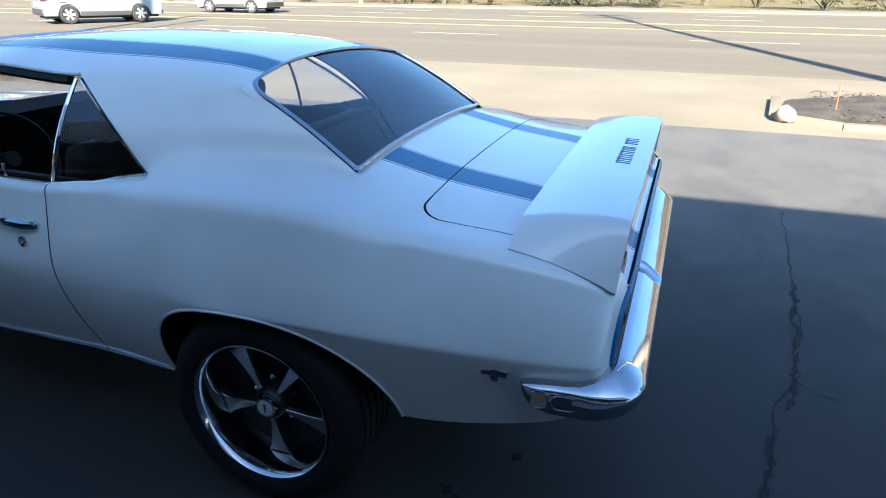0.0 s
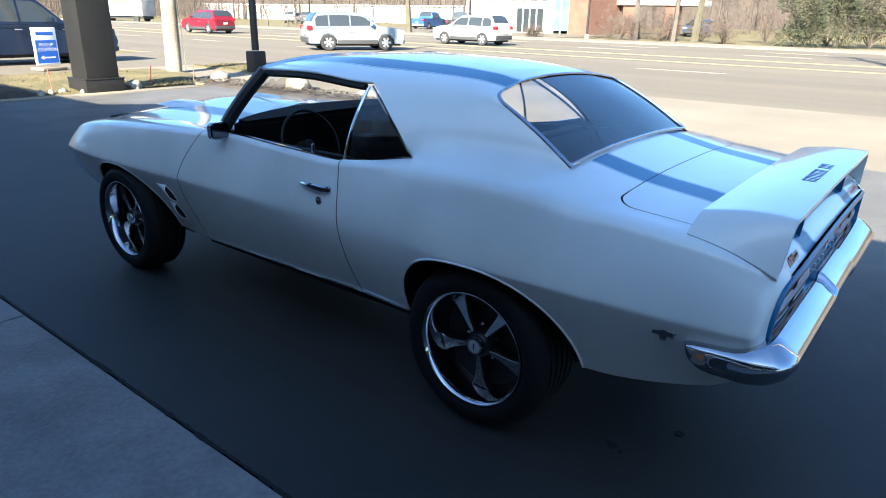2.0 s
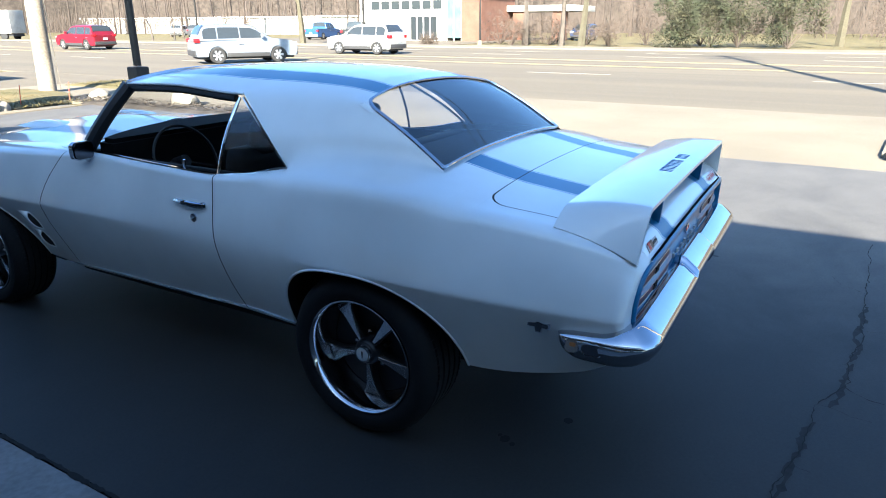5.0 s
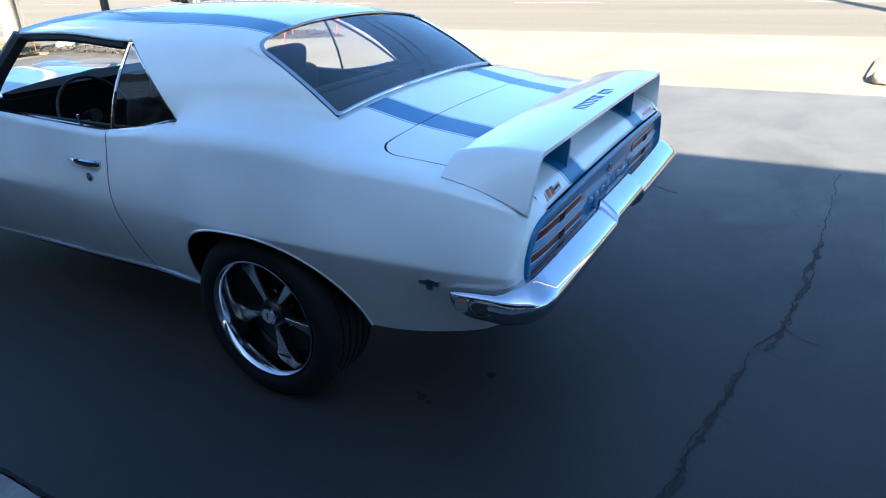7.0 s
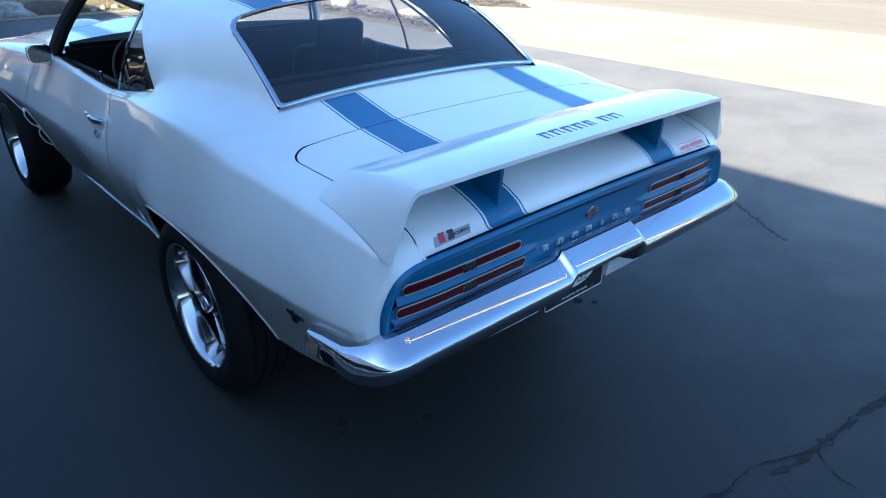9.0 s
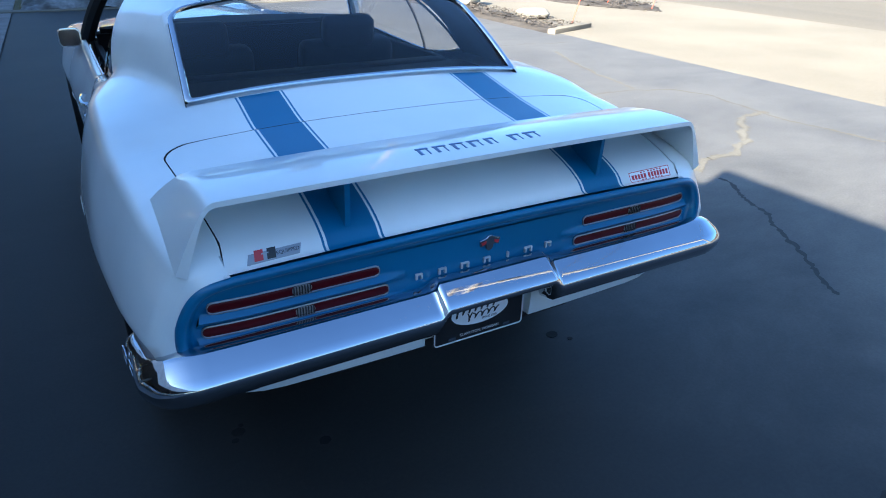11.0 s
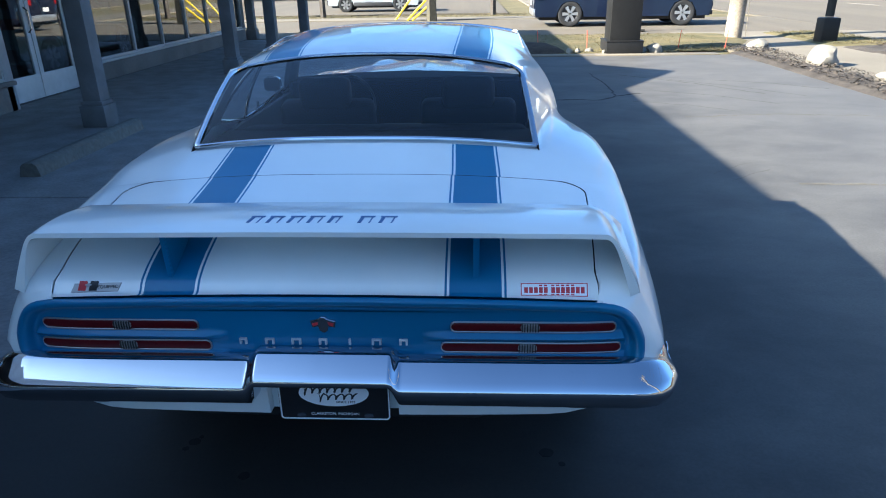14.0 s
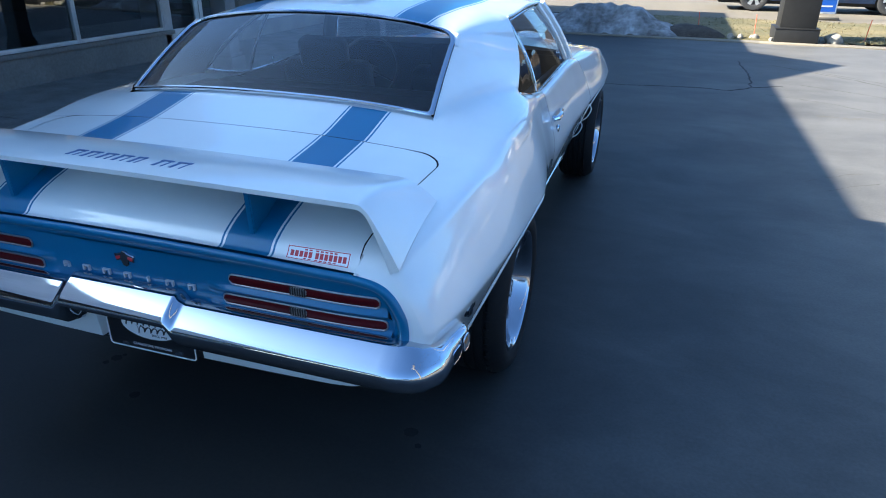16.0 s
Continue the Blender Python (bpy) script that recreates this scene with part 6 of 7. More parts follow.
# ---- street vehicles ----
TYRE2 = material("street_tyre", (0.025, 0.025, 0.026), rough=0.8, spread=0.2, grain=30.0)
SILVER_RIM = material("silver_rim", (0.55, 0.55, 0.56), rough=0.3, metal=0.8)
DARKGLASS = material("vehicle_glass_dark", (0.03, 0.036, 0.04), rough=0.08, coat=0.3)
PLASTIC = material("grey_plastic_cladding", (0.035, 0.035, 0.037), rough=0.7)
HEADLIGHT = material("headlight_glass", (0.7, 0.7, 0.72), rough=0.15)
TAILLIGHT = material("tail_light_red", (0.35, 0.01, 0.015), rough=0.2)


def body_outline(low, arches, top):
    """Side outline of a vehicle's lower body with open wheel arches; along, height."""
    out = []
    length = max(p[0] for p in top)
    out.append((0.06, low))
    for c, r in arches:
        for k in range(11):
            a = math.pi - math.pi * k / 10
            out.append((c + r * math.cos(a), low + max(0.0, (r * math.sin(a)))))
    out.append((length - 0.08, low))
    return out + top[::-1]


def paint(name, colour, metal=0.2):
    return material(name, colour, rough=0.3, metal=metal, coat=0.35, spread=0.03, grain=5.0)


def vehicle(name, label, category, at, colour, length, width, top, cabin, axles, radius, bed=None, cladding=True, group="traffic and parked cars"):
    """A vehicle: y forward from its tail. top: outline of bonnet and belt; cabin: foot back, foot front, roof back, roof front, roof height."""
    ob = thing(name, label, category, group, at=at)
    low = 0.30
    skin = paint(name + "_paint", colour)
    half = width / 2

    def place(a, b, c):
        x = (c - 0.5) * width
        tuck = 0.06 * max(0.0, (b - 0.7)) + 0.05 * max(0.0, 0.55 - b)
        nose = 0.10 * max(0.0, abs(a - length / 2) / (length / 2) - 0.72) / 0.28
        return (x * (1 - (tuck + nose) / half), a, b)

    bm = prism(body_outline(low, [(c, radius + 0.05) for c in axles], top), 1.0, place)
    bmesh.ops.bevel(bm, geom=[e for e in bm.edges if abs(e.verts[0].co.x - e.verts[1].co.x) < 0.2 and max(v.co.z for v in e.verts) > 0.6], offset=0.09, segments=4, affect="EDGES", clamp_overlap=True)
    part("body", bm, skin, ob, smooth=50)
    fb, ff, rb, rf, rz = cabin
    belt = lambda a: float(np.interp(a, [p[0] for p in top if p[1] > 0.75], [p[1] for p in top if p[1] > 0.75]))
    zb, zf = belt(fb) - 0.04, belt(ff) - 0.04
    line = curve((fb, zb), (fb + 0.62 * (rb - fb), zb + 0.72 * (rz - zb)), (rb, rz - 0.045), ((rb + rf) / 2, rz), (rf, rz - 0.035), (rf + 0.5 * (ff - rf), 0.48 * zf + 0.52 * rz), (ff, zf))
    base = lambda y: zb + (zf - zb) * (y - fb) / (ff - fb)
    wide = lambda z: half * (0.95 - 0.20 * max(0.0, (z - zb) / (rz - zb)) ** 1.4)

    def shell_at(y, k):
        """A place on the cabin: k from the belt (0) by the roof's edge (1) to its middle (2)."""
        lo, hi = base(y), max(line(y), base(y) + 0.004)
        r = 0.11 * min(1.0, (hi - lo) / 0.25)
        edge = hi - r
        if k <= 1:
            z = lo + (edge - lo) * k
            return Vector((wide(z), y, z))
        x = wide(edge) * (2 - k)
        return Vector((x, y, edge + r * (1 - (2 - k) ** 5) ** 0.5))

    ks = [0, 0.25, 0.5, 0.75, 1.0, 1.03, 1.08, 1.15, 1.25, 1.4, 1.7, 2.0]
    ys = [fb + (ff - fb) * k / 30 for k in range(31)]
    cb = bmesh.new()
    for sx in (-1, 1):
        grid(lambda y, k: Vector((sx * shell_at(y, k).x, y, shell_at(y, k).z)), ys, ks, bm=cb)
    part("cabin", weld(cb, 0.002), skin, ob, smooth=50)

    def pane(name_, fn, us, vs):
        part(name_, weld(grid(fn, us, vs)), DARKGLASS, ob, smooth=60)

    def across_pane(u, y, out):
        p = shell_at(y, 2 - abs(u))
        return Vector((math.copysign(p.x, u), y + out, p.z + 0.010))

    span = np.linspace(-0.86, 0.86, 9).tolist()
    pane("windscreen", lambda u, y: across_pane(u, y, 0.008), span, np.linspace(rf + 0.07, ff - 0.06, 7).tolist())
    pane("rear_window", lambda u, y: across_pane(u, y, -0.008), span, np.linspace(fb + 0.30 * (rb - fb), rb - 0.06 * (rb - fb), 5).tolist())
    lit = [y for y in np.linspace(fb, ff, 140) if line(y) - 0.15 > base(y) + 0.14]
    back_y, front_y = lit[0] + 0.10, lit[-1]
    for s in (0, 1):
        cuts = [0.0, 0.24, 0.60, 1.0] if rf - rb > 1.6 else [0.0, 0.45, 1.0]
        sx = -1 if s == 0 else 1
        for k in range(len(cuts) - 1):
            y0, y1 = back_y + (front_y - back_y) * cuts[k] + 0.03, back_y + (front_y - back_y) * cuts[k + 1] - 0.03

            def side(y, t):
                z = base(y) + 0.07 + (max(line(y) - 0.14, base(y) + 0.10) - base(y) - 0.07) * t
                return Vector((sx * (wide(z) + 0.008), y, z))

            pane("side_window", side, np.linspace(y0, y1, 8).tolist(), [0, 0.35, 0.7, 1.0])
        part("wing_mirror", box(*sorted((sx * (half + 0.02), sx * (half + 0.20))), ff - 0.62, ff - 0.50, zf + 0.06, zf + 0.22, 0.03), skin, ob)
        for k in (1, 2):
            yk = float(np.interp(cuts[min(k, len(cuts) - 1)], [0, 1], [fb, ff])) - 0.25
            part("door_handle", box(*sorted((sx * (half - 0.005), sx * (half + 0.015))), yk, yk + 0.2, zb - 0.16, zb - 0.13, 0.005), SILVER_RIM, ob)
        if cladding:
            part("sill_cladding", box(*sorted((sx * (half - 0.10), sx * (half + 0.006))), axles[0] + radius + 0.05, axles[1] - radius - 0.05, low - 0.02, low + 0.16, 0.02), PLASTIC, ob)
        part("headlight", box(*sorted((sx * half * 0.52, sx * half * 0.88)), length - 0.26, length - 0.045, 0.74, 0.88, 0.03), HEADLIGHT, ob)
        part("tail_light", box(*sorted((sx * half * 0.68, sx * half * 0.97)), 0.0, 0.22, 0.88, 1.06, 0.03), TAILLIGHT, ob)
        for c in axles:
            tyre = part("wheel", lathe([(sx * (half - 0.02), radius * 0.62), (sx * (half + 0.005), radius * 0.8), (sx * (half - 0.01), radius * 0.95), (sx * (half - 0.04), radius), (sx * (half - 0.19), radius), (sx * (half - 0.22), radius * 0.9), (sx * (half - 0.22), radius * 0.62)], 28, at=(0, c, radius)), TYRE2, ob)
            part("rim", lathe([(sx * (half - 0.015), radius * 0.66), (sx * (half - 0.02), radius * 0.60), (sx * (half - 0.06), radius * 0.55), (sx * (half - 0.07), 0.001)], 24, at=(0, c, radius), closed=False), PLASTIC, tyre)
            for k in range(6):
                t = 2 * math.pi * k / 6
                part("rim_spoke", prism([(0.02, 0.03), (radius * 0.63, 0.055), (radius * 0.63, -0.055), (0.02, -0.03)], 0.03, lambda a, b, cc: (sx * (half - 0.045 + cc), c + a * math.cos(t) - b * math.sin(t), radius + a * math.sin(t) + b * math.cos(t))), SILVER_RIM, tyre)
    part("grille", box(-half * 0.5, half * 0.5, length - 0.10, length + 0.004, 0.52, 0.80, 0.03), PLASTIC, ob)
    part("front_bumper", box(-half * 0.86, half * 0.86, length - 0.16, length + 0.01, 0.32, 0.46, 0.03), PLASTIC, ob)
    part("rear_bumper", box(-half * 0.88, half * 0.88, -0.02, 0.14, 0.34, 0.56, 0.03), PLASTIC if cladding else SILVER_RIM, ob)
    part("chassis", box(-half * 0.8, half * 0.8, 0.2, length - 0.2, 0.2, 0.5), TYRE2, ob)
    part("number_plate", box(-0.16, 0.16, -0.035, -0.015, 0.66, 0.80), PLATE_WHITE, ob)
    if bed:
        part("cargo_bed", box(-half * 0.80, half * 0.80, bed[0], bed[1], bed[2], bed[2] + 0.02), PLASTIC, ob)
    return ob


SUV_TOP = [(0.0, 0.55), (0.02, 0.98), (0.10, 1.02), (3.35, 1.06), (3.55, 1.05), (4.25, 0.96), (4.50, 0.84), (4.58, 0.62)]
SUV_CABIN = (0.08, 3.45, 0.50, 2.45, 1.66)
PICK_TOP = [(0.0, 0.55), (0.02, 1.16), (0.06, 1.18), (1.95, 1.18), (2.1, 1.16), (4.25, 1.16), (4.4, 1.16), (5.5, 1.08), (5.75, 0.98), (5.82, 0.62)]
PICK_CABIN = (1.98, 4.35, 2.15, 3.45, 1.93)


def suv(label, x, y, turn, colour):
    vehicle("suv", label, "car", pose(x, y, 0.0, 0, 0, turn) @ pose(0, -2.3, 0), colour, 4.58, 1.84, SUV_TOP, SUV_CABIN, (0.92, 3.62), 0.35)


def pickup(label, x, y, turn, colour):
    vehicle("pickup_truck", label, "truck", pose(x, y, 0.0, 0, 0, turn) @ pose(0, -2.9, 0), colour, 5.82, 1.98, PICK_TOP, PICK_CABIN, (1.18, 4.82), 0.40, bed=(0.08, 1.92, 1.165), cladding=False)


suv("silver compact SUV driving along the road", 20.0, 22.0, -119, (0.20, 0.225, 0.26))
suv("white SUV driving along the far lanes", 30.2, 22.6, 0, (0.40, 0.40, 0.39))
suv("dark red SUV driving along the road", 27.6, 45.4, 0, (0.20, 0.012, 0.024))
pickup("dark navy pickup truck waiting in the side drive", 5.3, 21.6, -90, (0.008, 0.014, 0.035))
suv("grey SUV parked in the lot across the road", 58.0, 39.5, -60, (0.10, 0.095, 0.09))
pickup("black pickup truck parked across the road", 56.0, 42.5, -70, (0.015, 0.015, 0.017))
pickup("blue pickup truck parked across the road", 62.0, 52.0, -80, (0.03, 0.10, 0.26))
suv("silver SUV parked in the northern lot", -4.5, 32.8, -90, (0.48, 0.50, 0.52))
for k, (c, nm) in enumerate((((0.35, 0.03, 0.03), "red"), ((0.10, 0.22, 0.42), "blue"), ((0.6, 0.6, 0.6), "pale grey"), ((0.04, 0.04, 0.045), "black"), ((0.5, 0.5, 0.52), "silver"))):
    suv(nm + " car parked in a far row of the northern lot", -19.0 + 3.4 * k, 52.0, 170, c)
for k, (c, nm) in enumerate((((0.7, 0.7, 0.7), "white"), ((0.7, 0.7, 0.7), "white"), ((0.05, 0.05, 0.06), "black"), ((0.5, 0.5, 0.5), "silver"))):
    suv(nm + " car parked far off beyond the lawn", 62.0 + 2.0 * k, 66.0 + 6.0 * k, -60, c)
# car behind the display windows
suv("pale teal car standing in the showroom", -8.3, 11.2, 0, (0.22, 0.42, 0.45))
# the white off-roader that the windows mirror stands out of sight in the lot
pickup("white pickup truck parked farther along the lot", 4.2, -9.5, 90, (0.75, 0.75, 0.74))

# ---- trees ----
BARK = material("grey_bark", (0.095, 0.078, 0.065), rough=0.95, spread=0.3, grain=20.0, bump=0.6, bump_scale=25.0, second=(0.062, 0.052, 0.044), second_scale=2.0)
MOSSBARK = material("yellowish_bark", (0.085, 0.075, 0.05), rough=0.95, spread=0.3, grain=14.0, bump=0.6, bump_scale=25.0)
TWIG = material("brown_twigs", (0.075, 0.057, 0.047), rough=0.95, spread=0.25, grain=3.0)
NEEDLE = material("evergreen_leaves", (0.032, 0.039, 0.017), rough=0.8, spread=0.3, grain=2.0, second=(0.056, 0.049, 0.026), second_scale=0.4, island=0.35)


def branches(height, spread, seed, depth=4, base=0.2, fork=0.3, sides=5):
    """A leafless tree grown from its foot: trunk and twigs as two meshes."""
    rng = random.Random(seed)
    trunk, twigs = bmesh.new(), bmesh.new()

    def grow(p, d, length, r, level):
        steps = 3 if level < 2 else 2
        pts, rad = [p], [r]
        for k in range(steps):
            d = (d + Vector((rng.uniform(-1, 1), rng.uniform(-1, 1), rng.uniform(-0.3, 0.6))) * (0.16 if level else 0.05)).normalized()
            p = p + d * length / steps
            pts.append(p), rad.append(r * (1 - 0.45 * (k + 1) / steps))
        tube(pts, rad, sides if level < 2 else 3, trunk if level < 2 else twigs)
        if level >= depth:
            return
        for k in range(rng.randint(3, 4) if level < 3 else 3):
            out = Vector((rng.uniform(-1, 1), rng.uniform(-1, 1), rng.uniform(0.1, 0.9))).normalized()
            at = pts[-1] if k < 2 else pts[-2] + (pts[-1] - pts[-2]) * rng.random()
            grow(at, (d * (1 - spread) + out * spread).normalized(), length * rng.uniform(0.55, 0.8), rad[-1] * rng.uniform(0.55, 0.8), level + 1)

    grow(Vector((0, 0, -0.1)), Vector((0, 0, 1)), height * fork, base, 0)
    return trunk, twigs


def bare_tree(x, y, height, seed, label, bark=None, base=0.2, fork=0.3, depth=4):
    tree = thing("bare_tree", label, "tree", at=pose(x, y, 0, 0, 0, seed * 37))
    a, b = branches(height, 0.62, seed, depth, base, fork)
    part("trunk", a, bark or BARK, tree, smooth=60)
    part("crown", b, TWIG, tree, smooth=0)
    return tree


bare_tree(44.0, 39.5, 11, 1, "bare street tree with yellowish bark across the road", MOSSBARK, 0.32, 0.35)
bare_tree(52.0, 14.6, 7, 2, "small bare ornamental tree across the road", None, 0.12, 0.25)
bare_tree(50.0, 16.2, 12, 31, "thick bare tree with yellowish bark across the road", MOSSBARK, 0.30, 0.35)
bare_tree(51.0, 18.2, 11, 32, "bare grey-barked tree across the road", None, 0.26, 0.4)
bare_tree(51.0, 21.4, 10, 33, "bare dark-barked tree across the road", None, 0.30, 0.4)
bare_tree(58.0, -1.5, 12, 3, "bare tree with yellowish bark behind the shrubs", MOSSBARK, 0.35, 0.35)
first = bare_tree(58.0, 60.0, 6, 4, "small bare crab-apple tree on the lawn", None, 0.14, 0.25)
for k, (x, y, a) in enumerate(((48.5, 54, 40), (52, 66, 130), (47.5, 64, 200), (60, 74, 300), (50, 80, 20), (66, 84, 90), (47.0, 92, 160))):
    copy_thing(first, pose(x, y, 0, 0, 0, a))
second = bare_tree(-1.2, 24.6, 10, 5, "bare roadside tree with dark bark beside the drive", MOSSBARK, 0.22, 0.4)
third = bare_tree(-6.2, 28.0, 9, 6, "bare slender tree on the lawn", None, 0.14, 0.35)
copy_thing(third, pose(-9.5, 27.6, 0, 0, 0, 80))
copy_thing(third, pose(1.3, 29.0, 0, 0, 0, 200))
copy_thing(third, pose(-12.5, 27.4, 0, 0, 0, 150))
GUY = material("yellow_guy_guard", (0.75, 0.55, 0.03), rough=0.5)
for (a, b) in (((-2.2, 25.0, 0.0), (1.2, 24.8, 3.4)), ((-2.7, 25.3, 0.0), (0.0, 24.9, 3.4)), ((-2.0, 24.9, 0.0), (1.8, 24.7, 3.2))):
    tagged(part("guy_guard", tube([a, b], 0.04, 6), GUY), "bright yellow plastic guard on a slanting guy wire", "guy wire", "guy wires")

# woods behind the far buildings: bare trunks and twigs
woods = bmesh.new()
rng = random.Random(5)
for k in range(150):
    x, y = rng.uniform(84, 125), rng.uniform(-70, 150)
    h = rng.uniform(12, 20)
    lean = Vector((rng.uniform(-0.06, 0.06), rng.uniform(-0.06, 0.06), 1))
    foot = Vector((x, y, -0.1))
    tube([foot, foot + lean * h * 0.5, foot + lean * h], [rng.uniform(0.12, 0.25), 0.1, 0.02], 4, woods)
    for j in range(26):
        p = foot + lean * h * rng.uniform(0.05, 0.95)
        d = Vector((rng.uniform(-1, 1), rng.uniform(-1, 1), rng.uniform(0.1, 1.1)))
        tube([p, p + d * rng.uniform(0.8, 2.4)], [0.05, 0.012], 3, woods)
for k in range(5200):
    x, y = rng.uniform(80, 110), rng.uniform(-70, 150)
    p = Vector((x, y, rng.uniform(-0.1, 2.5)))
    tube([p, p + Vector((rng.uniform(-0.7, 0.7), rng.uniform(-0.7, 0.7), rng.uniform(0.8, 2.8)))], [0.035, 0.01], 3, woods)
tagged(part("woodland", woods, TWIG, smooth=0), "bare winter woods with brown undergrowth far behind", "woods", kind="stuff")
north = bmesh.new()
for k in range(120):
    foot = Vector((rng.uniform(-40, 100), rng.uniform(118, 165), -0.1))
    h, lean = rng.uniform(8, 15), Vector((rng.uniform(-0.06, 0.06), rng.uniform(-0.06, 0.06), 1))
    tube([foot, foot + lean * h * 0.5, foot + lean * h], [rng.uniform(0.12, 0.25), 0.1, 0.02], 4, north)
    for j in range(24):
        p = foot + lean * h * rng.uniform(0.05, 0.95)
        tube([p, p + Vector((rng.uniform(-1, 1), rng.uniform(-1, 1), rng.uniform(0.1, 1.1))) * rng.uniform(0.8, 2.4)], [0.05, 0.012], 3, north)
for k in range(2600):
    p = Vector((rng.uniform(-40, 100), rng.uniform(115, 150), rng.uniform(-0.1, 2.5)))
    tube([p, p + Vector((rng.uniform(-0.7, 0.7), rng.uniform(-0.7, 0.7), rng.uniform(0.8, 2.8)))], [0.045, 0.012], 3, north)
tagged(part("woodland", north, TWIG, smooth=0), "bare winter woods with brown undergrowth beyond the lawn", "woods", kind="stuff")
FAR = [(132, -140), (132, 40), (130, 120), (112, 168), (70, 182), (-20, 186), (-110, 184)]
reach = [0.0]
for p, q in zip(FAR, FAR[1:]):
    reach.append(reach[-1] + math.dist(p, q))
backdrop = grid(lambda d, z: Vector((float(np.interp(d, reach, [p[0] for p in FAR])), float(np.interp(d, reach, [p[1] for p in FAR])), z + (0.9 * math.sin(d * 0.21) + 0.6 * math.sin(d * 0.53) if z > 12 else 0.0))), np.linspace(0, reach[-1], 160), [-1, 4, 9, 15])
tagged(part("backdrop", backdrop, material("far_woods", (0.065, 0.051, 0.043), rough=1.0, spread=0.5, grain=1.3, second=(0.045, 0.036, 0.030), second_scale=0.25)), "hazy brown band of distant bare woods", "backdrop", kind="structure")


def shrub(x, y, w, h, seed, label, mat=NEEDLE, n=900, size=0.16, slim=0.5):
    """A bush of many small leaf sprays over a few stems."""
    rng = random.Random(seed)
    ob = thing("shrub", label, "shrub", "shrubs across the road", at=pose(x, y, 0))
    stems, leaves = bmesh.new(), bmesh.new()
    blobs = [(Vector((rng.uniform(-0.4, 0.4) * w, rng.uniform(-0.4, 0.4) * w, rng.uniform(0.15, 0.75) * h)), rng.uniform(0.16, 0.30) * w) for _ in range(9)]
    for c, r in blobs:
        tube([(0, 0, -0.05), tuple(c * 0.6 + Vector((rng.uniform(-0.2, 0.2), 0, 0))), tuple(c)], [0.05, 0.025, 0.01], 4, stems)
    for k in range(n):
        c, r = rng.choice(blobs)
        d = Vector((rng.gauss(0, 1), rng.gauss(0, 1), rng.gauss(0, 0.9))).normalized()
        p = c + d * r * rng.uniform(0.55, 1.1)
        p.z = max(p.z, 0.05)
        side = d.orthogonal().normalized() * size * rng.uniform(0.5, 1.2)
        tip = (d + Vector((rng.uniform(-0.8, 0.8), rng.uniform(-0.8, 0.8), rng.uniform(-0.5, 0.8)))).normalized() * size * rng.uniform(1.2, 2.6)
        leaves.faces.new([leaves.verts.new(v) for v in (p - side * slim, p + side * slim, p + tip)])
    part("stem", stems, TWIG, ob)
    part("foliage", leaves, mat, ob, smooth=0)


for k, (x, y, w, h) in enumerate(((50.0, 8.8, 3.4, 4.0), (51.5, 6.8, 4.5, 5.0), (52.0, 5.0, 4.5, 5.5), (51.0, 1.6, 4.0, 4.5), (54.5, 8.0, 5, 6.5), (55, 2.0, 5, 7), (50.5, -9.0, 4, 4.0), (52, -13, 4, 5))):
    shrub(x, y, w, h, 60 + k, "dense olive-green evergreen shrub across the road", n=4200, size=0.095)
DRYLEAF = material("dry_brown_shrub", (0.095, 0.070, 0.054), rough=0.95, spread=0.3, grain=3.0, island=0.3)
for k, (x, y, w, h) in enumerate(((49.5, 22.0, 2.2, 2.4), (56.0, 20.5, 2.4, 2.8), (47.8, 29.0, 1.6, 0.9), (52.5, 19.8, 2.6, 2.6), (53.0, 24.6, 3.0, 3.2), (54.0, 17.0, 2.6, 2.4), (56.0, 12.6, 3.2, 3.6), (55.0, 22.8, 2.6, 2.4), (50.5, 14.2, 2.0, 2.4), (53, -5, 3.5, 3.5))):
    shrub(x, y, w, h, 90 + k, "leafless brown twiggy shrub across the road", DRYLEAF, 1500, 0.15, 0.12)

# ---- buildings across the road ----
STUCCO = material("white_stucco", (0.40, 0.39, 0.36), rough=0.8, spread=0.06, grain=6.0)
BRICK = material("red_brick", (0.17, 0.08, 0.055), rough=0.9, spread=0.2, grain=20.0)
TEAL = material("teal_glass", (0.10, 0.30, 0.30), rough=0.1, coat=0.5, spread=0.3, grain=0.8)
ROOFBROWN = material("brown_roof", (0.27, 0.19, 0.15), rough=0.9, spread=0.15, grain=6.0)
bank = thing("bank_building", "white branch bank with teal glazing and brick end across the road", "building", at=pose(60, 36, 0))
part("wall", box(0, 8, -1.8, 9, 0, 4.2), STUCCO, bank)
part("glass_front", box(0.2, 7.9, -3.7, -1.8, 0.3, 4.2), TEAL, bank)
for y in (-3.7, -2.8, -1.95):
    part("mullion", box(0.12, 0.2, y, y + 0.1, 0, 4.2), SIGN_WHITE, bank)
part("brick_end", box(-0.02, 8.1, -6.0, -3.7, 0, 4.6), BRICK, bank)
part("roof_slab", box(-0.6, 8.6, -6.4, 9.4, 4.6, 5.1), SIGN_WHITE, bank)
part("entry_wall", box(-0.7, 0.0, -1.7, 6.0, 0, 3.0), STUCCO, bank)
door = part("entry_door", box(-0.76, -0.7, -1.2, 1.9, 0.1, 2.4), DARKGLASS, bank)
for y in (-0.5, 0.3, 1.1):
    part("door_rail", box(-0.80, -0.76, y, y + 0.10, 0.1, 2.4), SIGN_WHITE, door)
for k in range(7):
    part("clerestory_pane", box(-0.04, 0.0, -1.4 + 1.3 * k, -0.4 + 1.3 * k, 3.15, 4.0), DARKGLASS, bank)
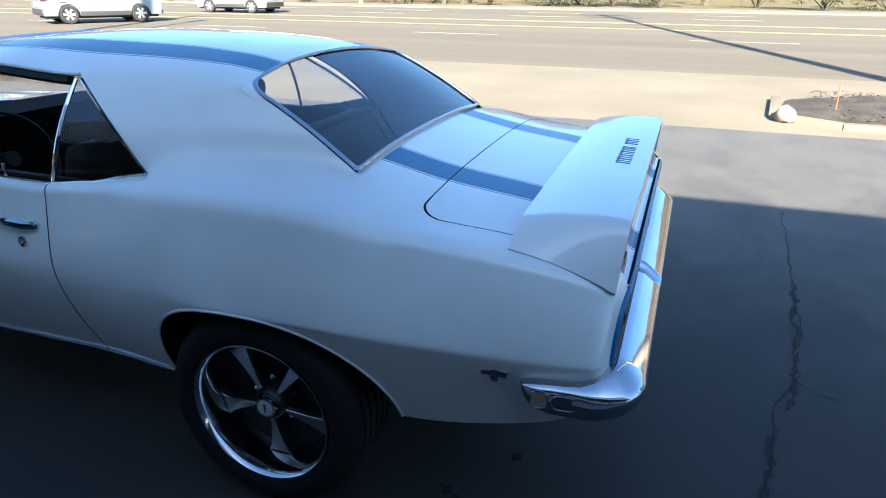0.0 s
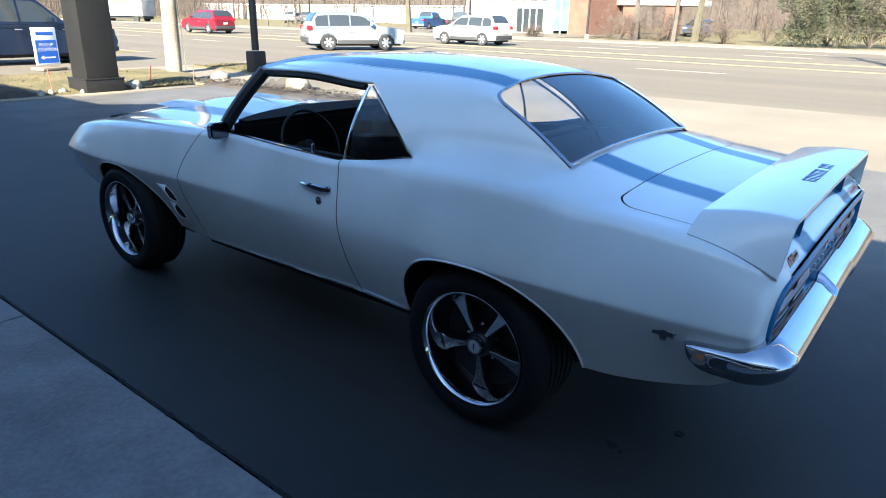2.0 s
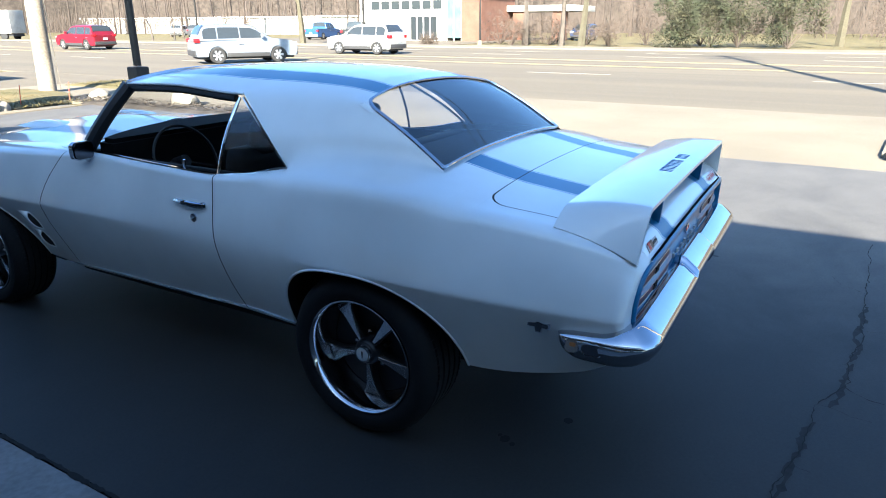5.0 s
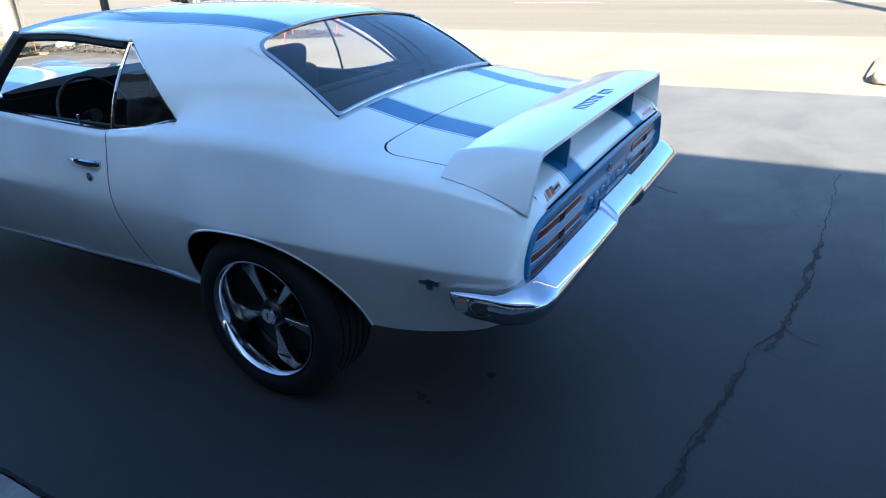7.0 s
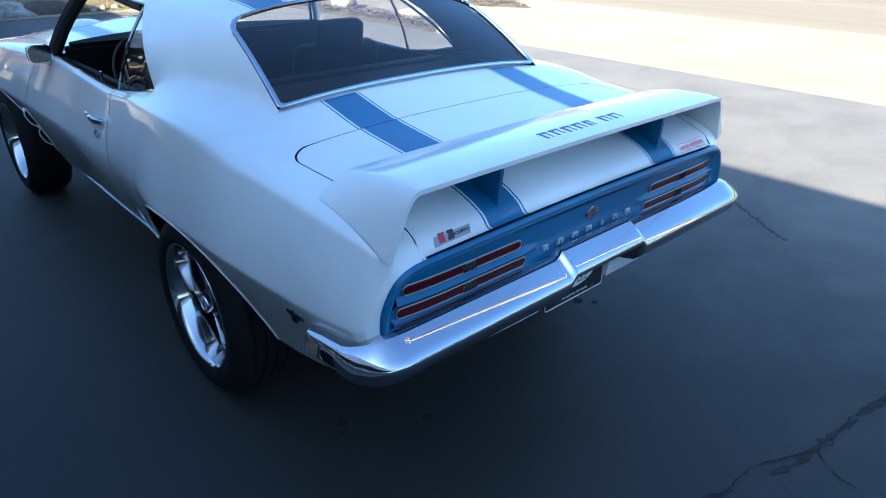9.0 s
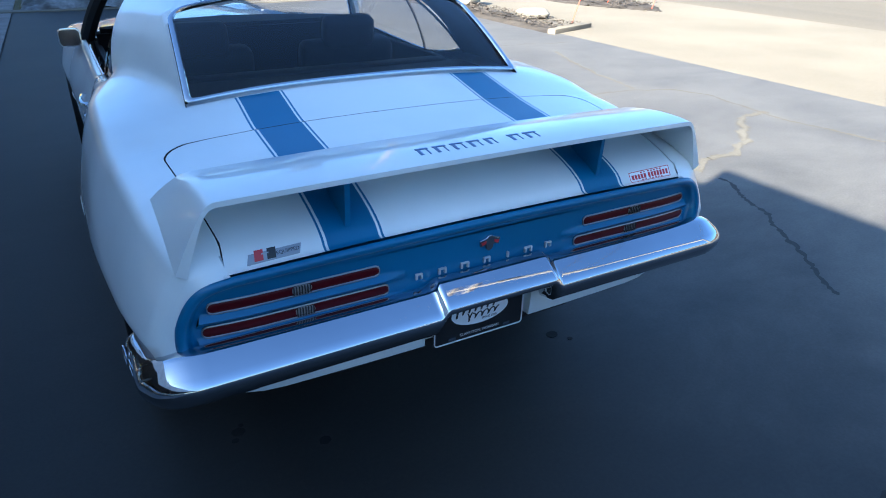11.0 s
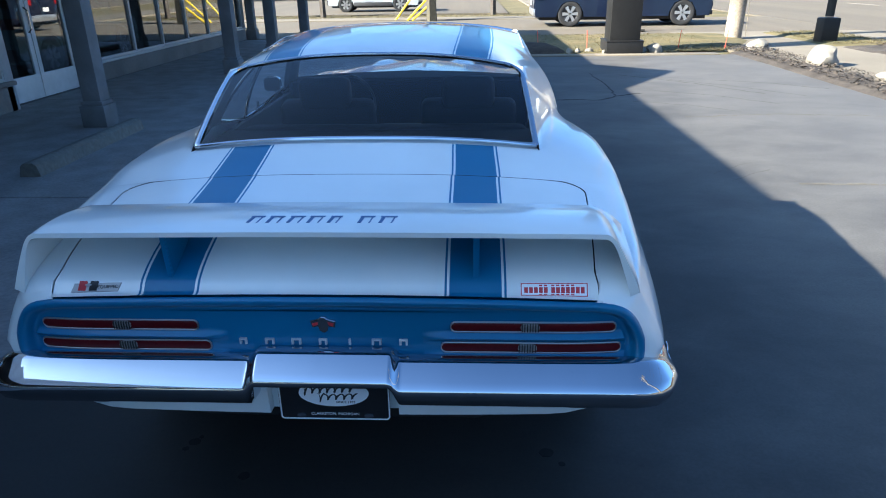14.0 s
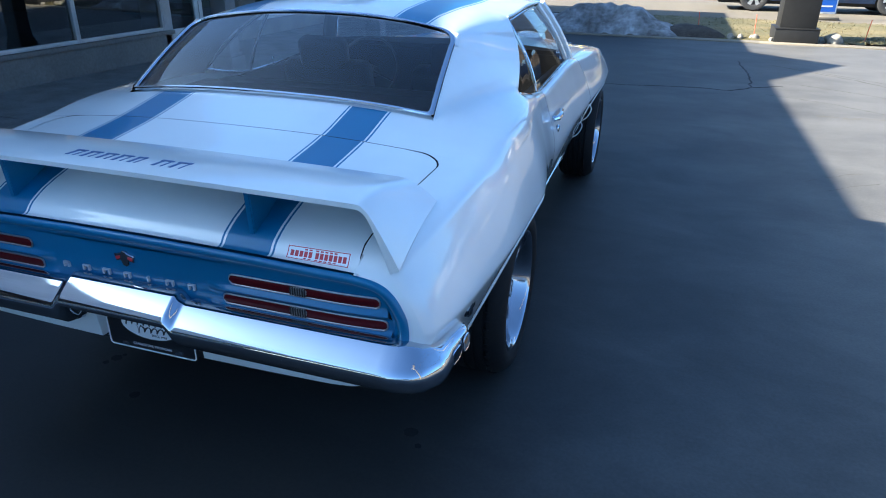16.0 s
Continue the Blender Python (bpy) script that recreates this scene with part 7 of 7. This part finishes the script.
annex = thing("drive_through_canopy", "flat white drive-through canopy on brick piers across the road", "canopy", at=pose(66, 25.5, 0))
part("roof_slab", box(0, 7, -3.0, 4.6, 2.9, 3.5, 0.03), STUCCO, annex)
for y in (-1.9, 2.6):
    part("brick_pier", box(0.3, 1.4, y, y + 1.3, 0, 2.9, 0.02), BRICK, annex)
suv("dark blue car parked under the drive-through canopy", 70.0, 22.6, 90, (0.04, 0.07, 0.16))
depot = thing("white_depot", "long low white building far across the lawn", "building", at=pose(92, 100, 0))
part("wall", box(0, 12, -48, 45, 0, 2.9), STUCCO, depot)
part("roof", box(-0.3, 12.3, -48.3, 45.3, 2.9, 3.1), SIGN_WHITE, depot)
van = thing("box_truck", "white box truck parked far along the road", "truck", at=pose(44, 88, 0, 0, 0, 20))
part("cargo_box", box(-1.2, 1.2, -3.0, 3.2, 0.75, 3.4, 0.03), STUCCO, van)
part("chassis", box(-0.9, 0.9, -2.9, 4.8, 0.40, 0.74), TYRE2, van)
part("cab", box(-1.1, 1.1, 3.25, 4.9, 0.5, 2.4, 0.15), SIGN_WHITE, van)
part("yellow_mark", box(-1.215, -1.2, -0.8, 1.4, 2.2, 2.9), LINE_YELLOW, van)
for y in (-1.8, 3.9):
    for s in (-1, 1):
        part("wheel", lathe([(s * 1.1, 0.02), (s * 1.1, 0.45), (s * 0.85, 0.45), (s * 0.85, 0.02)], 20, at=(0, y, 0.45)), TYRE2, van)
brick = thing("brick_building", "low red-brick building behind the northern lot", "building", at=pose(-12, 66, 0))
part("wall", box(-18, 16, 0, 10, 0, 4.0), BRICK, brick)
part("roof", box(-18.5, 16.5, -0.5, 10.5, 4.0, 4.5), ROOFBROWN, brick)
for k in range(8):
    w = part("window", box(-16 + 4 * k, -14 + 4 * k, -0.05, 0.0, 0.9, 2.6), DARKGLASS, brick)
    part("window_sill", box(-16.1 + 4 * k, -13.9 + 4 * k, -0.12, -0.05, 0.8, 0.9), SIGN_WHITE, w)
for x, y, h in ((45.6, 34.0, 9), (46.0, 55.0, 9), (47.0, 23.6, 7)):
    pole = thing("street_pole", "thin dark street pole beside the far verge", "pole", "street poles", at=pose(x, y, 0))
    part("shaft", tube([(0, 0, 0), (0, 0, h)], [0.10, 0.06], 8), DARK_METAL, pole)
    part("plinth", lathe([(0, 0.22), (0.35, 0.2), (0.4, 0.12)], 10, "z"), CONCRETE, pole)
